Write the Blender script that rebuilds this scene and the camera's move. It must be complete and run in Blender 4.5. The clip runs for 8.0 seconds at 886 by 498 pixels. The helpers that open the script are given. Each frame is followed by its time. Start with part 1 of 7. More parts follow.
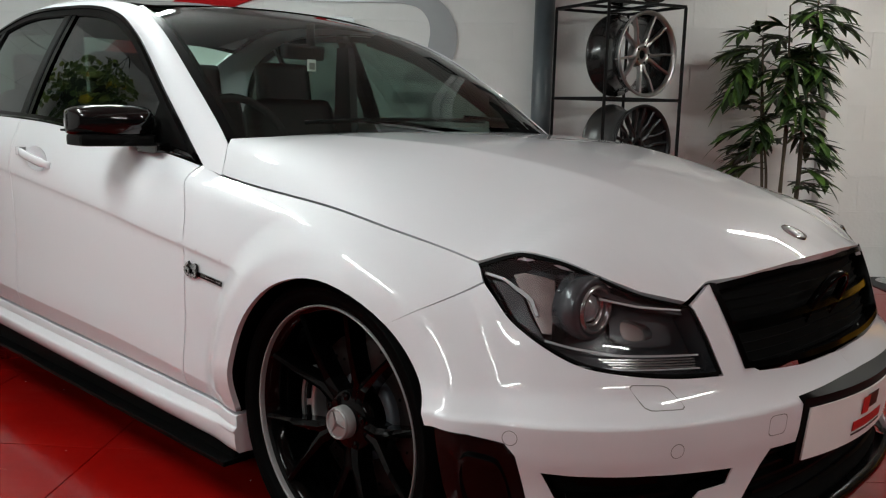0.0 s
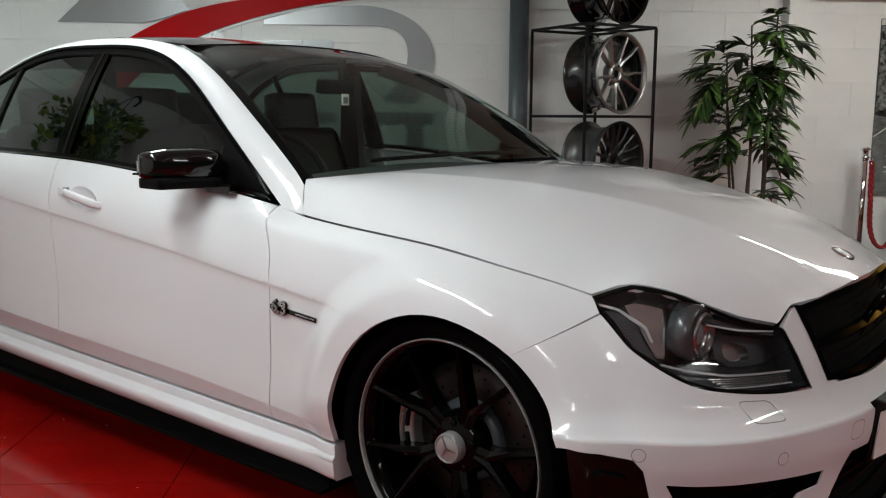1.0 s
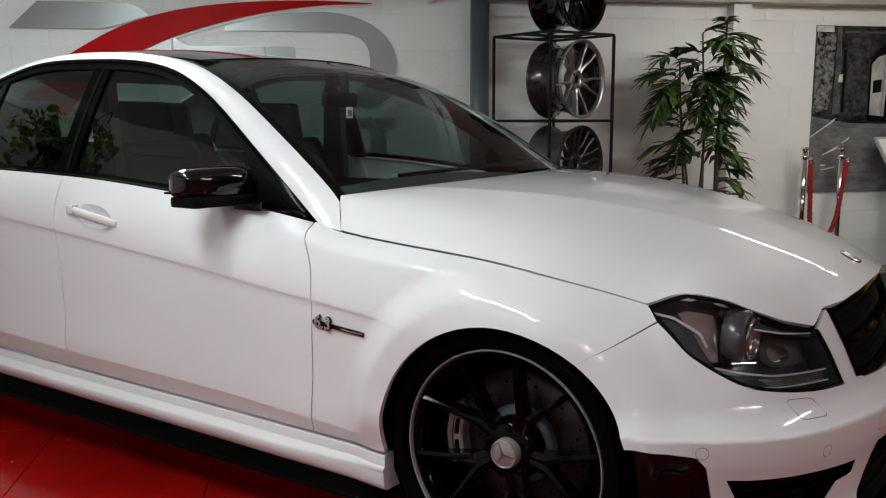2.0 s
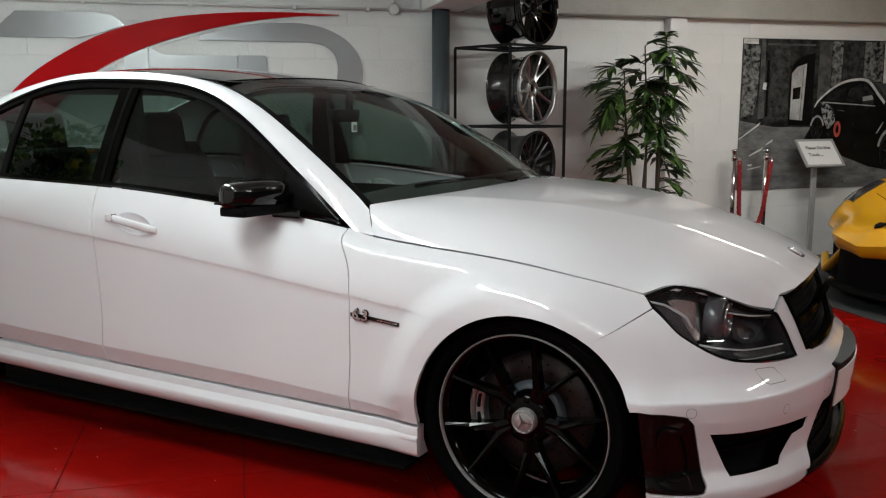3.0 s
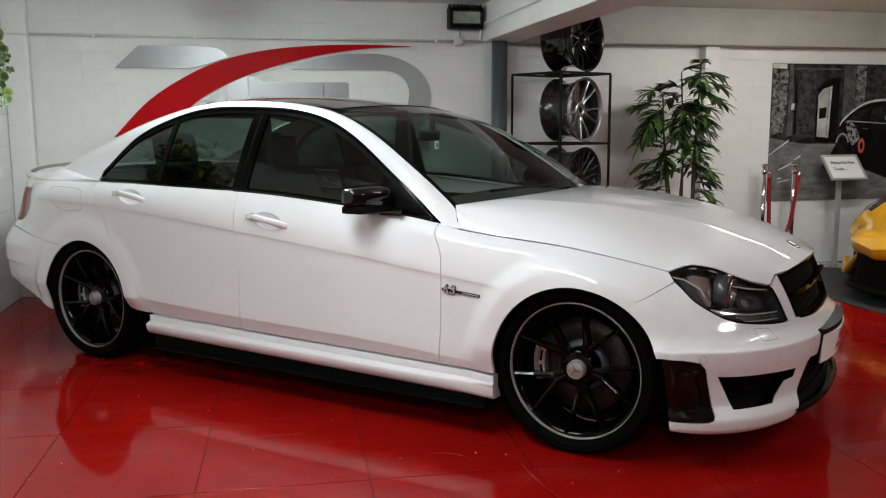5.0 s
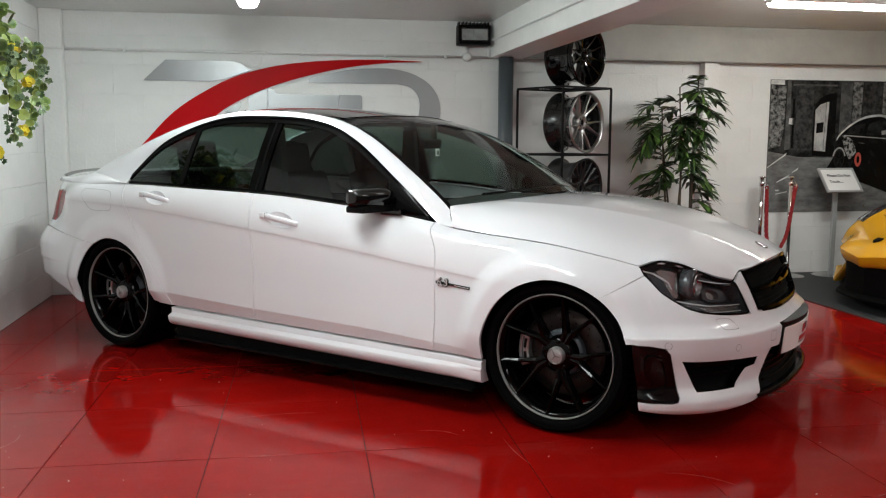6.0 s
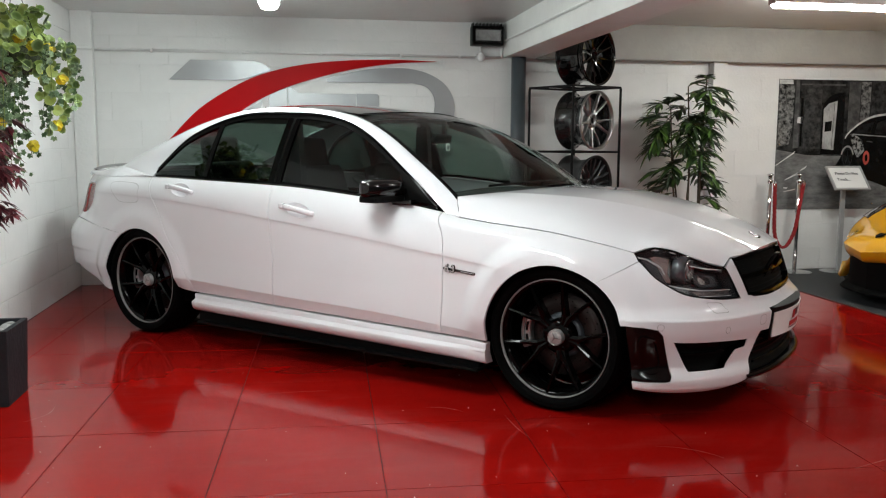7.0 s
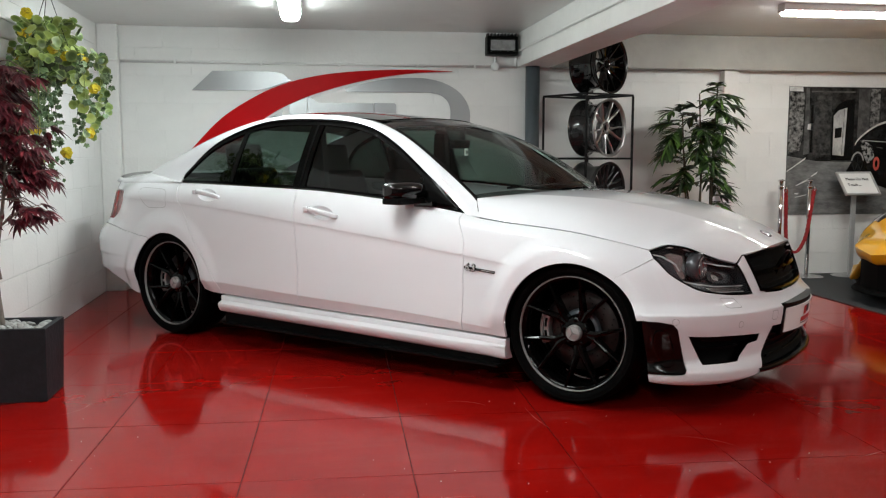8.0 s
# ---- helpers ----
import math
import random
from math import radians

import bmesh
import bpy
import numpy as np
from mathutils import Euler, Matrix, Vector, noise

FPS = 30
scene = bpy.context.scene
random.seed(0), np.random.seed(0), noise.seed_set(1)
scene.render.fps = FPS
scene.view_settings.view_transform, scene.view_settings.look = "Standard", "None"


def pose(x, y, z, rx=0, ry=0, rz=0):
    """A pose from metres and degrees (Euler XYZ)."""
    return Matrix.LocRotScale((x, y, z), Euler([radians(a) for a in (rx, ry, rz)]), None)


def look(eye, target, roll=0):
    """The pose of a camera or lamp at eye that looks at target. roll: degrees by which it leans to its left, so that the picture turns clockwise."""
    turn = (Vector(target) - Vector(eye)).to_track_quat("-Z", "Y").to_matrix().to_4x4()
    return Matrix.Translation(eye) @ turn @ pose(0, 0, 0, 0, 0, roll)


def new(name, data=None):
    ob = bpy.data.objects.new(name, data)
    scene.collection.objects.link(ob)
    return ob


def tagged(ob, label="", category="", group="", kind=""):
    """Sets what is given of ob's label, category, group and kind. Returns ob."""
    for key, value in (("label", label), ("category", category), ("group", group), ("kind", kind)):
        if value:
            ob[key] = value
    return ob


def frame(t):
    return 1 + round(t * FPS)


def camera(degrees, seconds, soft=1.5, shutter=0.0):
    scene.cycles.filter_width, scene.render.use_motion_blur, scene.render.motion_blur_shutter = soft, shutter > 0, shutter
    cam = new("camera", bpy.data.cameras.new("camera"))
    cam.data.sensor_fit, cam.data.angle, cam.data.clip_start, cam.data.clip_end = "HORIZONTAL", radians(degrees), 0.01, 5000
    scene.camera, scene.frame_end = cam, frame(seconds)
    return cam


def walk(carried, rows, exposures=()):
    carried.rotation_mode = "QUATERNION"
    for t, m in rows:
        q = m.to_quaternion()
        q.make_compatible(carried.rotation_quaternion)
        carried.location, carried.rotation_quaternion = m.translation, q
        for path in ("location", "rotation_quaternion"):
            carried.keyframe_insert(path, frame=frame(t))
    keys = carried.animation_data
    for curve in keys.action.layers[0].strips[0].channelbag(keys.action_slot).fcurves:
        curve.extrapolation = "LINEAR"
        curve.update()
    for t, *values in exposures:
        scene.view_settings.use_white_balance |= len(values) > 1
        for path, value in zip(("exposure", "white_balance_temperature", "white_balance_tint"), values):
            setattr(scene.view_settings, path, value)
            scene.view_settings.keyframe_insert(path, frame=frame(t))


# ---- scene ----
cam = camera(54.2, 8.0, soft=1.2)
PATH = [
    (0, (0.601, -0.006, 1.002), (0.574, 1.968, 0.687), 1.5),
    (0.5, (0.403, -0.074, 1.042), (0.464, 1.902, 0.739), 1.1),
    (1, (0.196, -0.118, 1.083), (0.35, 1.854, 0.783), 0.3),
    (1.5, (0.038, -0.093, 1.109), (0.28, 1.869, 0.807), -0.1),
    (3, (-0.491, -0.455, 1.221), (0.027, 1.45, 0.899), -0.1),
    (3.5, (-0.653, -0.641, 1.258), (-0.111, 1.255, 0.928), -0.2),
    (4, (-0.799, -0.827, 1.251), (-0.263, 1.073, 0.927), -0.5),
    (4.5, (-0.81, -1.011, 1.256), (-0.335, 0.907, 0.946), -0.5),
    (6, (-0.756, -1.568, 1.216), (-0.385, 0.381, 0.964), 0.2),
    (6.5, (-0.731, -1.696, 1.202), (-0.382, 0.256, 0.946), 0.3),
    (7, (-0.734, -1.802, 1.18), (-0.411, 0.156, 0.932), 0.3),
    (7.5, (-0.766, -1.871, 1.153), (-0.459, 0.092, 0.921), 0.1),
    (8, (-0.805, -1.939, 1.133), (-0.506, 0.026, 0.915), -0.0),
]
walk(cam, [(t, look(eye, target, roll)) for t, eye, target, roll in PATH],
     exposures=((0, -0.30), (1.5, -0.31), (3.0, -0.26), (4.5, -0.15), (6.0, -0.02), (8.0, 0.06)))

# ---- light ----
world = bpy.data.worlds.new("world")
scene.world = world
world.use_nodes = True
world.node_tree.nodes["Background"].inputs[0].default_value = (0.9, 0.95, 1.0, 1)
world.node_tree.nodes["Background"].inputs[1].default_value = 0.0


# strip lights: place along the ceiling and direction; last three unseen, added as fill
LAMPS = ((-0.93, 3.74, 90, 1), (-0.93, 1.25, 90, 1), (3.255, 3.85, 0, 0), (3.255, 0.8, 0, 0), (-0.93, -1.9, 90, 1), (3.255, -2.6, 0, 0))
LAMP_GLOW = 57.0
LAMP_GLOW_WARM = 80.0


# ---- materials ----
def node_mat(name):
    m = bpy.data.materials.new(name)
    m.use_nodes = True
    t = m.node_tree
    b = t.nodes["Principled BSDF"]
    return m, t, b


def mat(name, color, rough=0.5, metal=0.0, vary=0.0, scale=8.0, bump=0.0, bscale=60.0, coat=0.0, spec=0.5, rvary=0.0, per=0.0):
    """A surface with noise in its colour and roughness at two scales, and fine relief."""
    m, t, b = node_mat(name)
    n, l = t.nodes, t.links
    b.inputs["Roughness"].default_value = rough
    b.inputs["Metallic"].default_value = metal
    b.inputs["Specular IOR Level"].default_value = spec
    b.inputs["Coat Weight"].default_value = coat
    b.inputs["Coat Roughness"].default_value = 0.03
    b.inputs["Base Color"].default_value = (*color, 1)
    co = n.new("ShaderNodeTexCoord")
    if vary or rvary:
        a = n.new("ShaderNodeTexNoise")
        a.inputs["Scale"].default_value = scale
        a.inputs["Detail"].default_value = 6
        c = n.new("ShaderNodeTexNoise")
        c.inputs["Scale"].default_value = scale * 7.3
        c.inputs["Detail"].default_value = 3
        l.new(co.outputs["Object"], a.inputs["Vector"])
        l.new(co.outputs["Object"], c.inputs["Vector"])
        mx = n.new("ShaderNodeMath")
        mx.operation = "MULTIPLY_ADD"
        mx.inputs[1].default_value = 0.35
        l.new(c.outputs["Fac"], mx.inputs[0])
        l.new(a.outputs["Fac"], mx.inputs[2])
        src = mx.outputs[0]
        if per:
            oi = n.new("ShaderNodeObjectInfo")
            ad = n.new("ShaderNodeMath")
            ad.operation = "MULTIPLY_ADD"
            ad.inputs[1].default_value = per
            l.new(oi.outputs["Random"], ad.inputs[0])
            l.new(src, ad.inputs[2])
            src = ad.outputs[0]
        if vary:
            r = n.new("ShaderNodeValToRGB")
            lo = [max(0, v * (1 - vary)) for v in color]
            hi = [min(1, v * (1 + vary)) for v in color]
            r.color_ramp.elements[0].position, r.color_ramp.elements[0].color = 0.4, (*lo, 1)
            r.color_ramp.elements[1].position, r.color_ramp.elements[1].color = 0.95 + per, (*hi, 1)
            l.new(src, r.inputs["Fac"])
            l.new(r.outputs["Color"], b.inputs["Base Color"])
        if rvary:
            q = n.new("ShaderNodeMapRange")
            q.inputs["From Min"].default_value, q.inputs["From Max"].default_value = 0.4, 0.95
            q.inputs["To Min"].default_value, q.inputs["To Max"].default_value = max(0, rough - rvary), rough + rvary
            l.new(src, q.inputs["Value"])
            l.new(q.outputs["Result"], b.inputs["Roughness"])
    if bump:
        bn = n.new("ShaderNodeTexNoise")
        bn.inputs["Scale"].default_value = bscale
        bn.inputs["Detail"].default_value = 5
        l.new(co.outputs["Object"], bn.inputs["Vector"])
        bu = n.new("ShaderNodeBump")
        bu.inputs["Strength"].default_value = bump
        bu.inputs["Distance"].default_value = 0.01
        l.new(bn.outputs["Fac"], bu.inputs["Height"])
        l.new(bu.outputs["Normal"], b.inputs["Normal"])
    return m


def glass_mat(name, tint, ior=1.5):
    """A thin pane: tinted see-through whose gloss grows to the edge."""
    m, t, b = node_mat(name)
    n, l = t.nodes, t.links
    n.remove(b)
    tr = n.new("ShaderNodeBsdfTransparent")
    tr.inputs[0].default_value = (*tint, 1)
    gl = n.new("ShaderNodeBsdfGlossy")
    gl.inputs["Roughness"].default_value = 0.01
    lw, pw, ma = n.new("ShaderNodeLayerWeight"), n.new("ShaderNodeMath"), n.new("ShaderNodeMath")
    lw.inputs["Blend"].default_value = 0.5
    pw.operation, ma.operation = "POWER", "MULTIPLY_ADD"
    f0 = 0.95 * ((ior - 1) / (ior + 1)) ** 2
    pw.inputs[1].default_value, ma.inputs[1].default_value, ma.inputs[2].default_value = 5.0, 1 - f0, f0
    l.new(lw.outputs["Facing"], pw.inputs[0])
    l.new(pw.outputs[0], ma.inputs[0])
    mx = n.new("ShaderNodeMixShader")
    l.new(ma.outputs[0], mx.inputs[0])
    l.new(tr.outputs[0], mx.inputs[1])
    l.new(gl.outputs[0], mx.inputs[2])
    l.new(mx.outputs[0], n["Material Output"].inputs[0])
    return m


def glow_mat(name, color, strength):
    m, t, b = node_mat(name)
    b.inputs["Base Color"].default_value = (*color, 1)
    b.inputs["Emission Color"].default_value = (*color, 1)
    b.inputs["Emission Strength"].default_value = strength
    return m


WALL = mat("white painted block", (0.74, 0.74, 0.73), 0.55, vary=0.05, scale=1.3, bump=0.25, bscale=45, per=0.1)
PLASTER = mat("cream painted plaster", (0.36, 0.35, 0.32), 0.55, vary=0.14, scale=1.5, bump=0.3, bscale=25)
BEAM_WHITE = mat("white beam paint", (0.74, 0.74, 0.72), 0.5, vary=0.08, scale=1.5, bump=0.3, bscale=25)
CEIL = mat("grey white gloss ceiling", (0.63, 0.63, 0.61), 0.3, vary=0.08, scale=0.8, bump=0.3, bscale=12)
GREY_WALL = mat("dark grey unseen wall that keeps reflections dark", (0.10, 0.10, 0.105), 0.6, vary=0.15, scale=1.5, bump=0.2, bscale=40)
MORTAR = mat("painted joint", (0.74, 0.74, 0.73), 0.6, vary=0.05)


def floor_mat():
    """Worn red gloss paint: blotches, scuffs drawn out along the panels, uneven gloss and a slight wave."""
    m, t, b = node_mat("red gloss floor")
    n, l = t.nodes, t.links
    geo, oi = n.new("ShaderNodeNewGeometry"), n.new("ShaderNodeObjectInfo")

    def noise(scale, detail, stretch=(1, 1, 1), turn=0.0):
        mp, no = n.new("ShaderNodeMapping"), n.new("ShaderNodeTexNoise")
        mp.inputs["Scale"].default_value, mp.inputs["Rotation"].default_value = stretch, (0, 0, turn)
        no.inputs["Scale"].default_value, no.inputs["Detail"].default_value, no.inputs["Roughness"].default_value = scale, detail, 0.62
        l.new(geo.outputs["Position"], mp.inputs["Vector"])
        l.new(mp.outputs["Vector"], no.inputs["Vector"])
        return no.outputs["Fac"]

    def ramp(src, *stops):
        r = n.new("ShaderNodeValToRGB")
        r.color_ramp.elements[0].position, r.color_ramp.elements[0].color = stops[0][0], (*stops[0][1], 1)
        r.color_ramp.elements[1].position, r.color_ramp.elements[1].color = stops[1][0], (*stops[1][1], 1)
        l.new(src, r.inputs["Fac"])
        return r.outputs["Color"]

    base = ramp(noise(1.6, 7), (0.30, (0.20, 0.003, 0.002)), (0.72, (0.285, 0.005, 0.0035)))
    scuff = ramp(noise(7.0, 8, (0.25, 1.0, 1.0), 0.6), (0.52, (0, 0, 0)), (0.78, (1, 1, 1)))
    mx = n.new("ShaderNodeMix")
    mx.data_type = "RGBA"
    mu = n.new("ShaderNodeMath")
    mu.operation = "MULTIPLY"
    mu.inputs[1].default_value = 0.22
    l.new(scuff, mu.inputs[0])
    l.new(mu.outputs[0], mx.inputs["Factor"])
    l.new(base, mx.inputs["A"])
    mx.inputs["B"].default_value = (0.25, 0.045, 0.038, 1)
    l.new(mx.outputs["Result"], b.inputs["Base Color"])
    ro = n.new("ShaderNodeMapRange")
    ro.inputs["From Min"].default_value, ro.inputs["From Max"].default_value = 0.3, 0.7
    ro.inputs["To Min"].default_value, ro.inputs["To Max"].default_value = 0.045, 0.13
    l.new(noise(4.5, 6), ro.inputs["Value"])
    l.new(ro.outputs["Result"], b.inputs["Roughness"])
    b.inputs["Specular IOR Level"].default_value = 0.18
    bu = n.new("ShaderNodeBump")
    bu.inputs["Strength"].default_value, bu.inputs["Distance"].default_value = 0.012, 0.01
    l.new(noise(5.0, 3), bu.inputs["Height"])
    l.new(bu.outputs["Normal"], b.inputs["Normal"])
    return m


RED_FLOOR = floor_mat()
JOINT = mat("dark floor joint", (0.03, 0.004, 0.004), 0.7, vary=0.5, scale=6, spec=0.1)
MAT_BLACK = mat("dark grey rubber mat", (0.022, 0.023, 0.025), 0.7, vary=0.2, scale=14, bump=0.3, bscale=180)
PAINT = mat("white car paint", (0.76, 0.765, 0.80), 0.5, coat=1.0, spec=0.3)
BLACK_PAINT = mat("gloss black paint", (0.003, 0.003, 0.003), 0.08, coat=0.5, spec=0.3)
WHEEL_BLACK = mat("gloss black wheel lacquer", (0.0012, 0.0012, 0.0012), 0.08, spec=0.13)
GRILLE_BLACK = mat("gloss black grille plastic", (0.0015, 0.0015, 0.0015), 0.16, spec=0.06)
DISC = mat("dark worn disc steel", (0.024, 0.0165, 0.0155), 0.45, 0.6, vary=0.25, scale=25)
TRIM = mat("satin black trim", (0.003, 0.003, 0.003), 0.40, spec=0.06)
RUBBER = mat("tyre rubber", (0.0015, 0.0015, 0.0015), 0.65, spec=0.035, vary=0.2, scale=30, bump=0.1)
DARK = mat("dark plastic", (0.003, 0.003, 0.003), 0.7, spec=0.06)
CHROME = mat("chrome", (0.75, 0.75, 0.76), 0.08, 1.0)
STEEL = mat("brushed steel", (0.55, 0.55, 0.55), 0.25, 1.0, rvary=0.08, scale=60)
CAP_SILVER = mat("satin silver cap lacquer", (0.36, 0.355, 0.355), 0.35, 0.5, coat=0.3)
GREY_STEEL = mat("brushed grey aluminium", (0.36, 0.37, 0.38), 0.40, 1.0, vary=0.05, scale=3, rvary=0.05)
RED_PAINT = mat("red satin sign face", (0.42, 0.003, 0.005), 0.45, vary=0.06, scale=3, spec=0.08)
GLASS = glass_mat("windscreen glass", (0.74, 0.88, 0.81), 1.5)
TINT = glass_mat("green tinted glass", (0.135, 0.19, 0.17), 1.52)
TINT_REAR = glass_mat("rear door glass", (0.09, 0.125, 0.11), 1.52)
PAPER_W = mat("white plate face", (0.80, 0.80, 0.79), 0.3, vary=0.02, scale=9)
INK_B = mat("black print", (0.012, 0.012, 0.012), 0.4)
INK_R = mat("red print", (0.45, 0.02, 0.02), 0.4)
SHUT = mat("dark shut line", (0.20, 0.20, 0.20), 0.7)
LENS = mat("projector glass", (0.30, 0.31, 0.33), 0.03, 0.3, coat=1.0)
CLEAR = glass_mat("clear lens", (0.9, 0.9, 0.9))


# ---- making meshes ----
def part(name, bm, material, parent=None, label="", smooth=False, normals=None):
    """Links a bmesh as one mesh object, under a thing or part if one is given."""
    me = bpy.data.meshes.new(name)
    bm.normal_update()
    bm.to_mesh(me)
    bm.free()
    if material:
        me.materials.append(material)
    if smooth:
        me.polygons.foreach_set("use_smooth", [True] * len(me.polygons))
    if normals:
        me.normals_split_custom_set_from_vertices(normals)
    ob = new(name, me)
    if parent:
        ob.parent = parent
    if label:
        tagged(ob, label)
    return ob


def thing(name, m, label, category, group="", kind=""):
    e = new(name)
    e.matrix_world = m
    e.empty_display_size = 0.1
    return tagged(e, label, category, group, kind)


def box(bm, x0, x1, y0, y1, z0, z1, bevel=0.0, m=None):
    """Adds a box; bevelled where asked."""
    g = bmesh.ops.create_cube(bm, size=1.0, matrix=pose((x0 + x1) / 2, (y0 + y1) / 2, (z0 + z1) / 2) @ Matrix.Diagonal((x1 - x0, y1 - y0, z1 - z0, 1)))
    if bevel:
        ed = list({e for v in g["verts"] for e in v.link_edges})
        r = bmesh.ops.bevel(bm, geom=ed, offset=bevel, segments=2, profile=0.7, affect="EDGES")
    if m is not None:
        vs = r["verts"] if bevel else g["verts"]
        bmesh.ops.transform(bm, matrix=m, verts=list({v for v in vs}))
    return bm


def boxm(x0, x1, y0, y1, z0, z1, bevel=0.0):
    return box(bmesh.new(), x0, x1, y0, y1, z0, z1, bevel)


def revolve(prof, n=48, bm=None, m=None):
    """A ring surface about the y axis from (radius, y) pairs."""
    bm = bm or bmesh.new()
    rows = []
    for k in range(n):
        a = 2 * math.pi * k / n
        rows.append([bm.verts.new((r * math.cos(a), y, r * math.sin(a))) for r, y in prof])
    for k in range(n):
        p, q = rows[k], rows[(k + 1) % n]
        for j in range(len(prof) - 1):
            bm.faces.new((p[j], p[j + 1], q[j + 1], q[j]))
    if m is not None:
        bmesh.ops.transform(bm, matrix=m, verts=[v for r in rows for v in r])
    return bm


def sweep(bm, pts, radius, n=8, cap=True):
    """A round bar along points; radius a number or one per point."""
    pts = [Vector(p) for p in pts]
    rad = radius if isinstance(radius, (list, tuple)) else [radius] * len(pts)
    rings = []
    up = None
    for i, p in enumerate(pts):
        d = (pts[min(i + 1, len(pts) - 1)] - pts[max(i - 1, 0)]).normalized()
        if up is None:
            up = d.orthogonal().normalized()
        up = (up - d * up.dot(d)).normalized()
        side = d.cross(up)
        rings.append([bm.verts.new(p + (up * math.cos(2 * math.pi * k / n) + side * math.sin(2 * math.pi * k / n)) * rad[i]) for k in range(n)])
    for a, b in zip(rings, rings[1:]):
        for k in range(n):
            bm.faces.new((a[k], a[(k + 1) % n], b[(k + 1) % n], b[k]))
    if cap:
        bm.faces.new(rings[0][::-1])
        bm.faces.new(rings[-1])
    return bm


def prism(bm, outline, y0, y1, m=None):
    """A plate: an outline in (x, z), from y0 to y1."""
    a = [bm.verts.new((x, y0, z)) for x, z in outline]
    b = [bm.verts.new((x, y1, z)) for x, z in outline]
    bm.faces.new(a)
    bm.faces.new(b[::-1])
    for i in range(len(a)):
        j = (i + 1) % len(a)
        bm.faces.new((a[j], a[i], b[i], b[j]))
    bmesh.ops.recalc_face_normals(bm, faces=bm.faces[:])
    if m is not None:
        bmesh.ops.transform(bm, matrix=m, verts=a + b)
    return bm


def smooth_curve(pts, n):
    """n points evenly along a Catmull-Rom curve through pts."""
    p = np.array(pts, float)
    e = np.vstack([2 * p[0] - p[1], p, 2 * p[-1] - p[-2]])
    out = []
    t = np.linspace(0, 1, 96, endpoint=False)[:, None]
    for i in range(len(p) - 1):
        a, b, c, d = e[i:i + 4]
        out += list(0.5 * (2 * b + (c - a) * t + (2 * a - 5 * b + 4 * c - d) * t * t + (3 * b - a - 3 * c + d) * t ** 3))
    out.append(p[-1])
    out = np.array(out)
    s = np.concatenate([[0], np.cumsum(np.linalg.norm(np.diff(out, axis=0), axis=1))])
    q = np.linspace(0, s[-1], n)
    return np.stack([np.interp(q, s, out[:, k]) for k in range(out.shape[1])], 1)


def line_curve(pts, n):
    """n points evenly along straight legs through pts."""
    p = np.array(pts, float)
    s = np.concatenate([[0], np.cumsum(np.linalg.norm(np.diff(p, axis=0), axis=1))])
    q = np.linspace(0, s[-1], n)
    return np.stack([np.interp(q, s, p[:, k]) for k in range(p.shape[1])], 1)


def glide(xs, ys):
    """A smooth function through knots (monotone cubic)."""
    xs, ys = np.array(xs, float), np.array(ys, float)
    h, d = np.diff(xs), np.diff(ys) / np.diff(xs)
    m = np.concatenate([[d[0]], np.where(d[:-1] * d[1:] > 0, 2 * d[:-1] * d[1:] / (d[:-1] + d[1:] + 1e-12), 0), [d[-1]]])

    def f(x):
        x = np.clip(np.asarray(x, float), xs[0], xs[-1])
        i = np.clip(np.searchsorted(xs, x) - 1, 0, len(h) - 1)
        t = (x - xs[i]) / h[i]
        return ys[i] * (1 + 2 * t) * (1 - t) ** 2 + m[i] * h[i] * t * (1 - t) ** 2 + ys[i + 1] * t * t * (3 - 2 * t) + m[i + 1] * h[i] * t * t * (t - 1)
    return f


def coons(bottom, top, left, right):
    """A grid of points between four edges, given as rows of points; bottom and top run from left to right, left and right upwards."""
    nu, nv = len(bottom), len(left)
    u = np.linspace(0, 1, nu)[:, None, None]
    v = np.linspace(0, 1, nv)[None, :, None]
    b, t = np.array(bottom)[:, None], np.array(top)[:, None]
    l, r = np.array(left)[None], np.array(right)[None]
    return (1 - v) * b + v * t + (1 - u) * l + u * r - ((1 - u) * (1 - v) * b[0] + u * (1 - v) * b[-1] + (1 - u) * v * t[0] + u * v * t[-1])


def inset(g, gap):
    """Pulls the rim of a grid in, for the gap between panels."""
    g = g.copy()
    for k, sl, inn in ((0, np.s_[0], np.s_[1]), (0, np.s_[-1], np.s_[-2]), (1, np.s_[:, 0], np.s_[:, 1]), (1, np.s_[:, -1], np.s_[:, -2])):
        d = g[inn] - g[sl]
        g[sl] = g[sl] + d / (np.linalg.norm(d, axis=-1, keepdims=True) + 1e-9) * gap
    return g


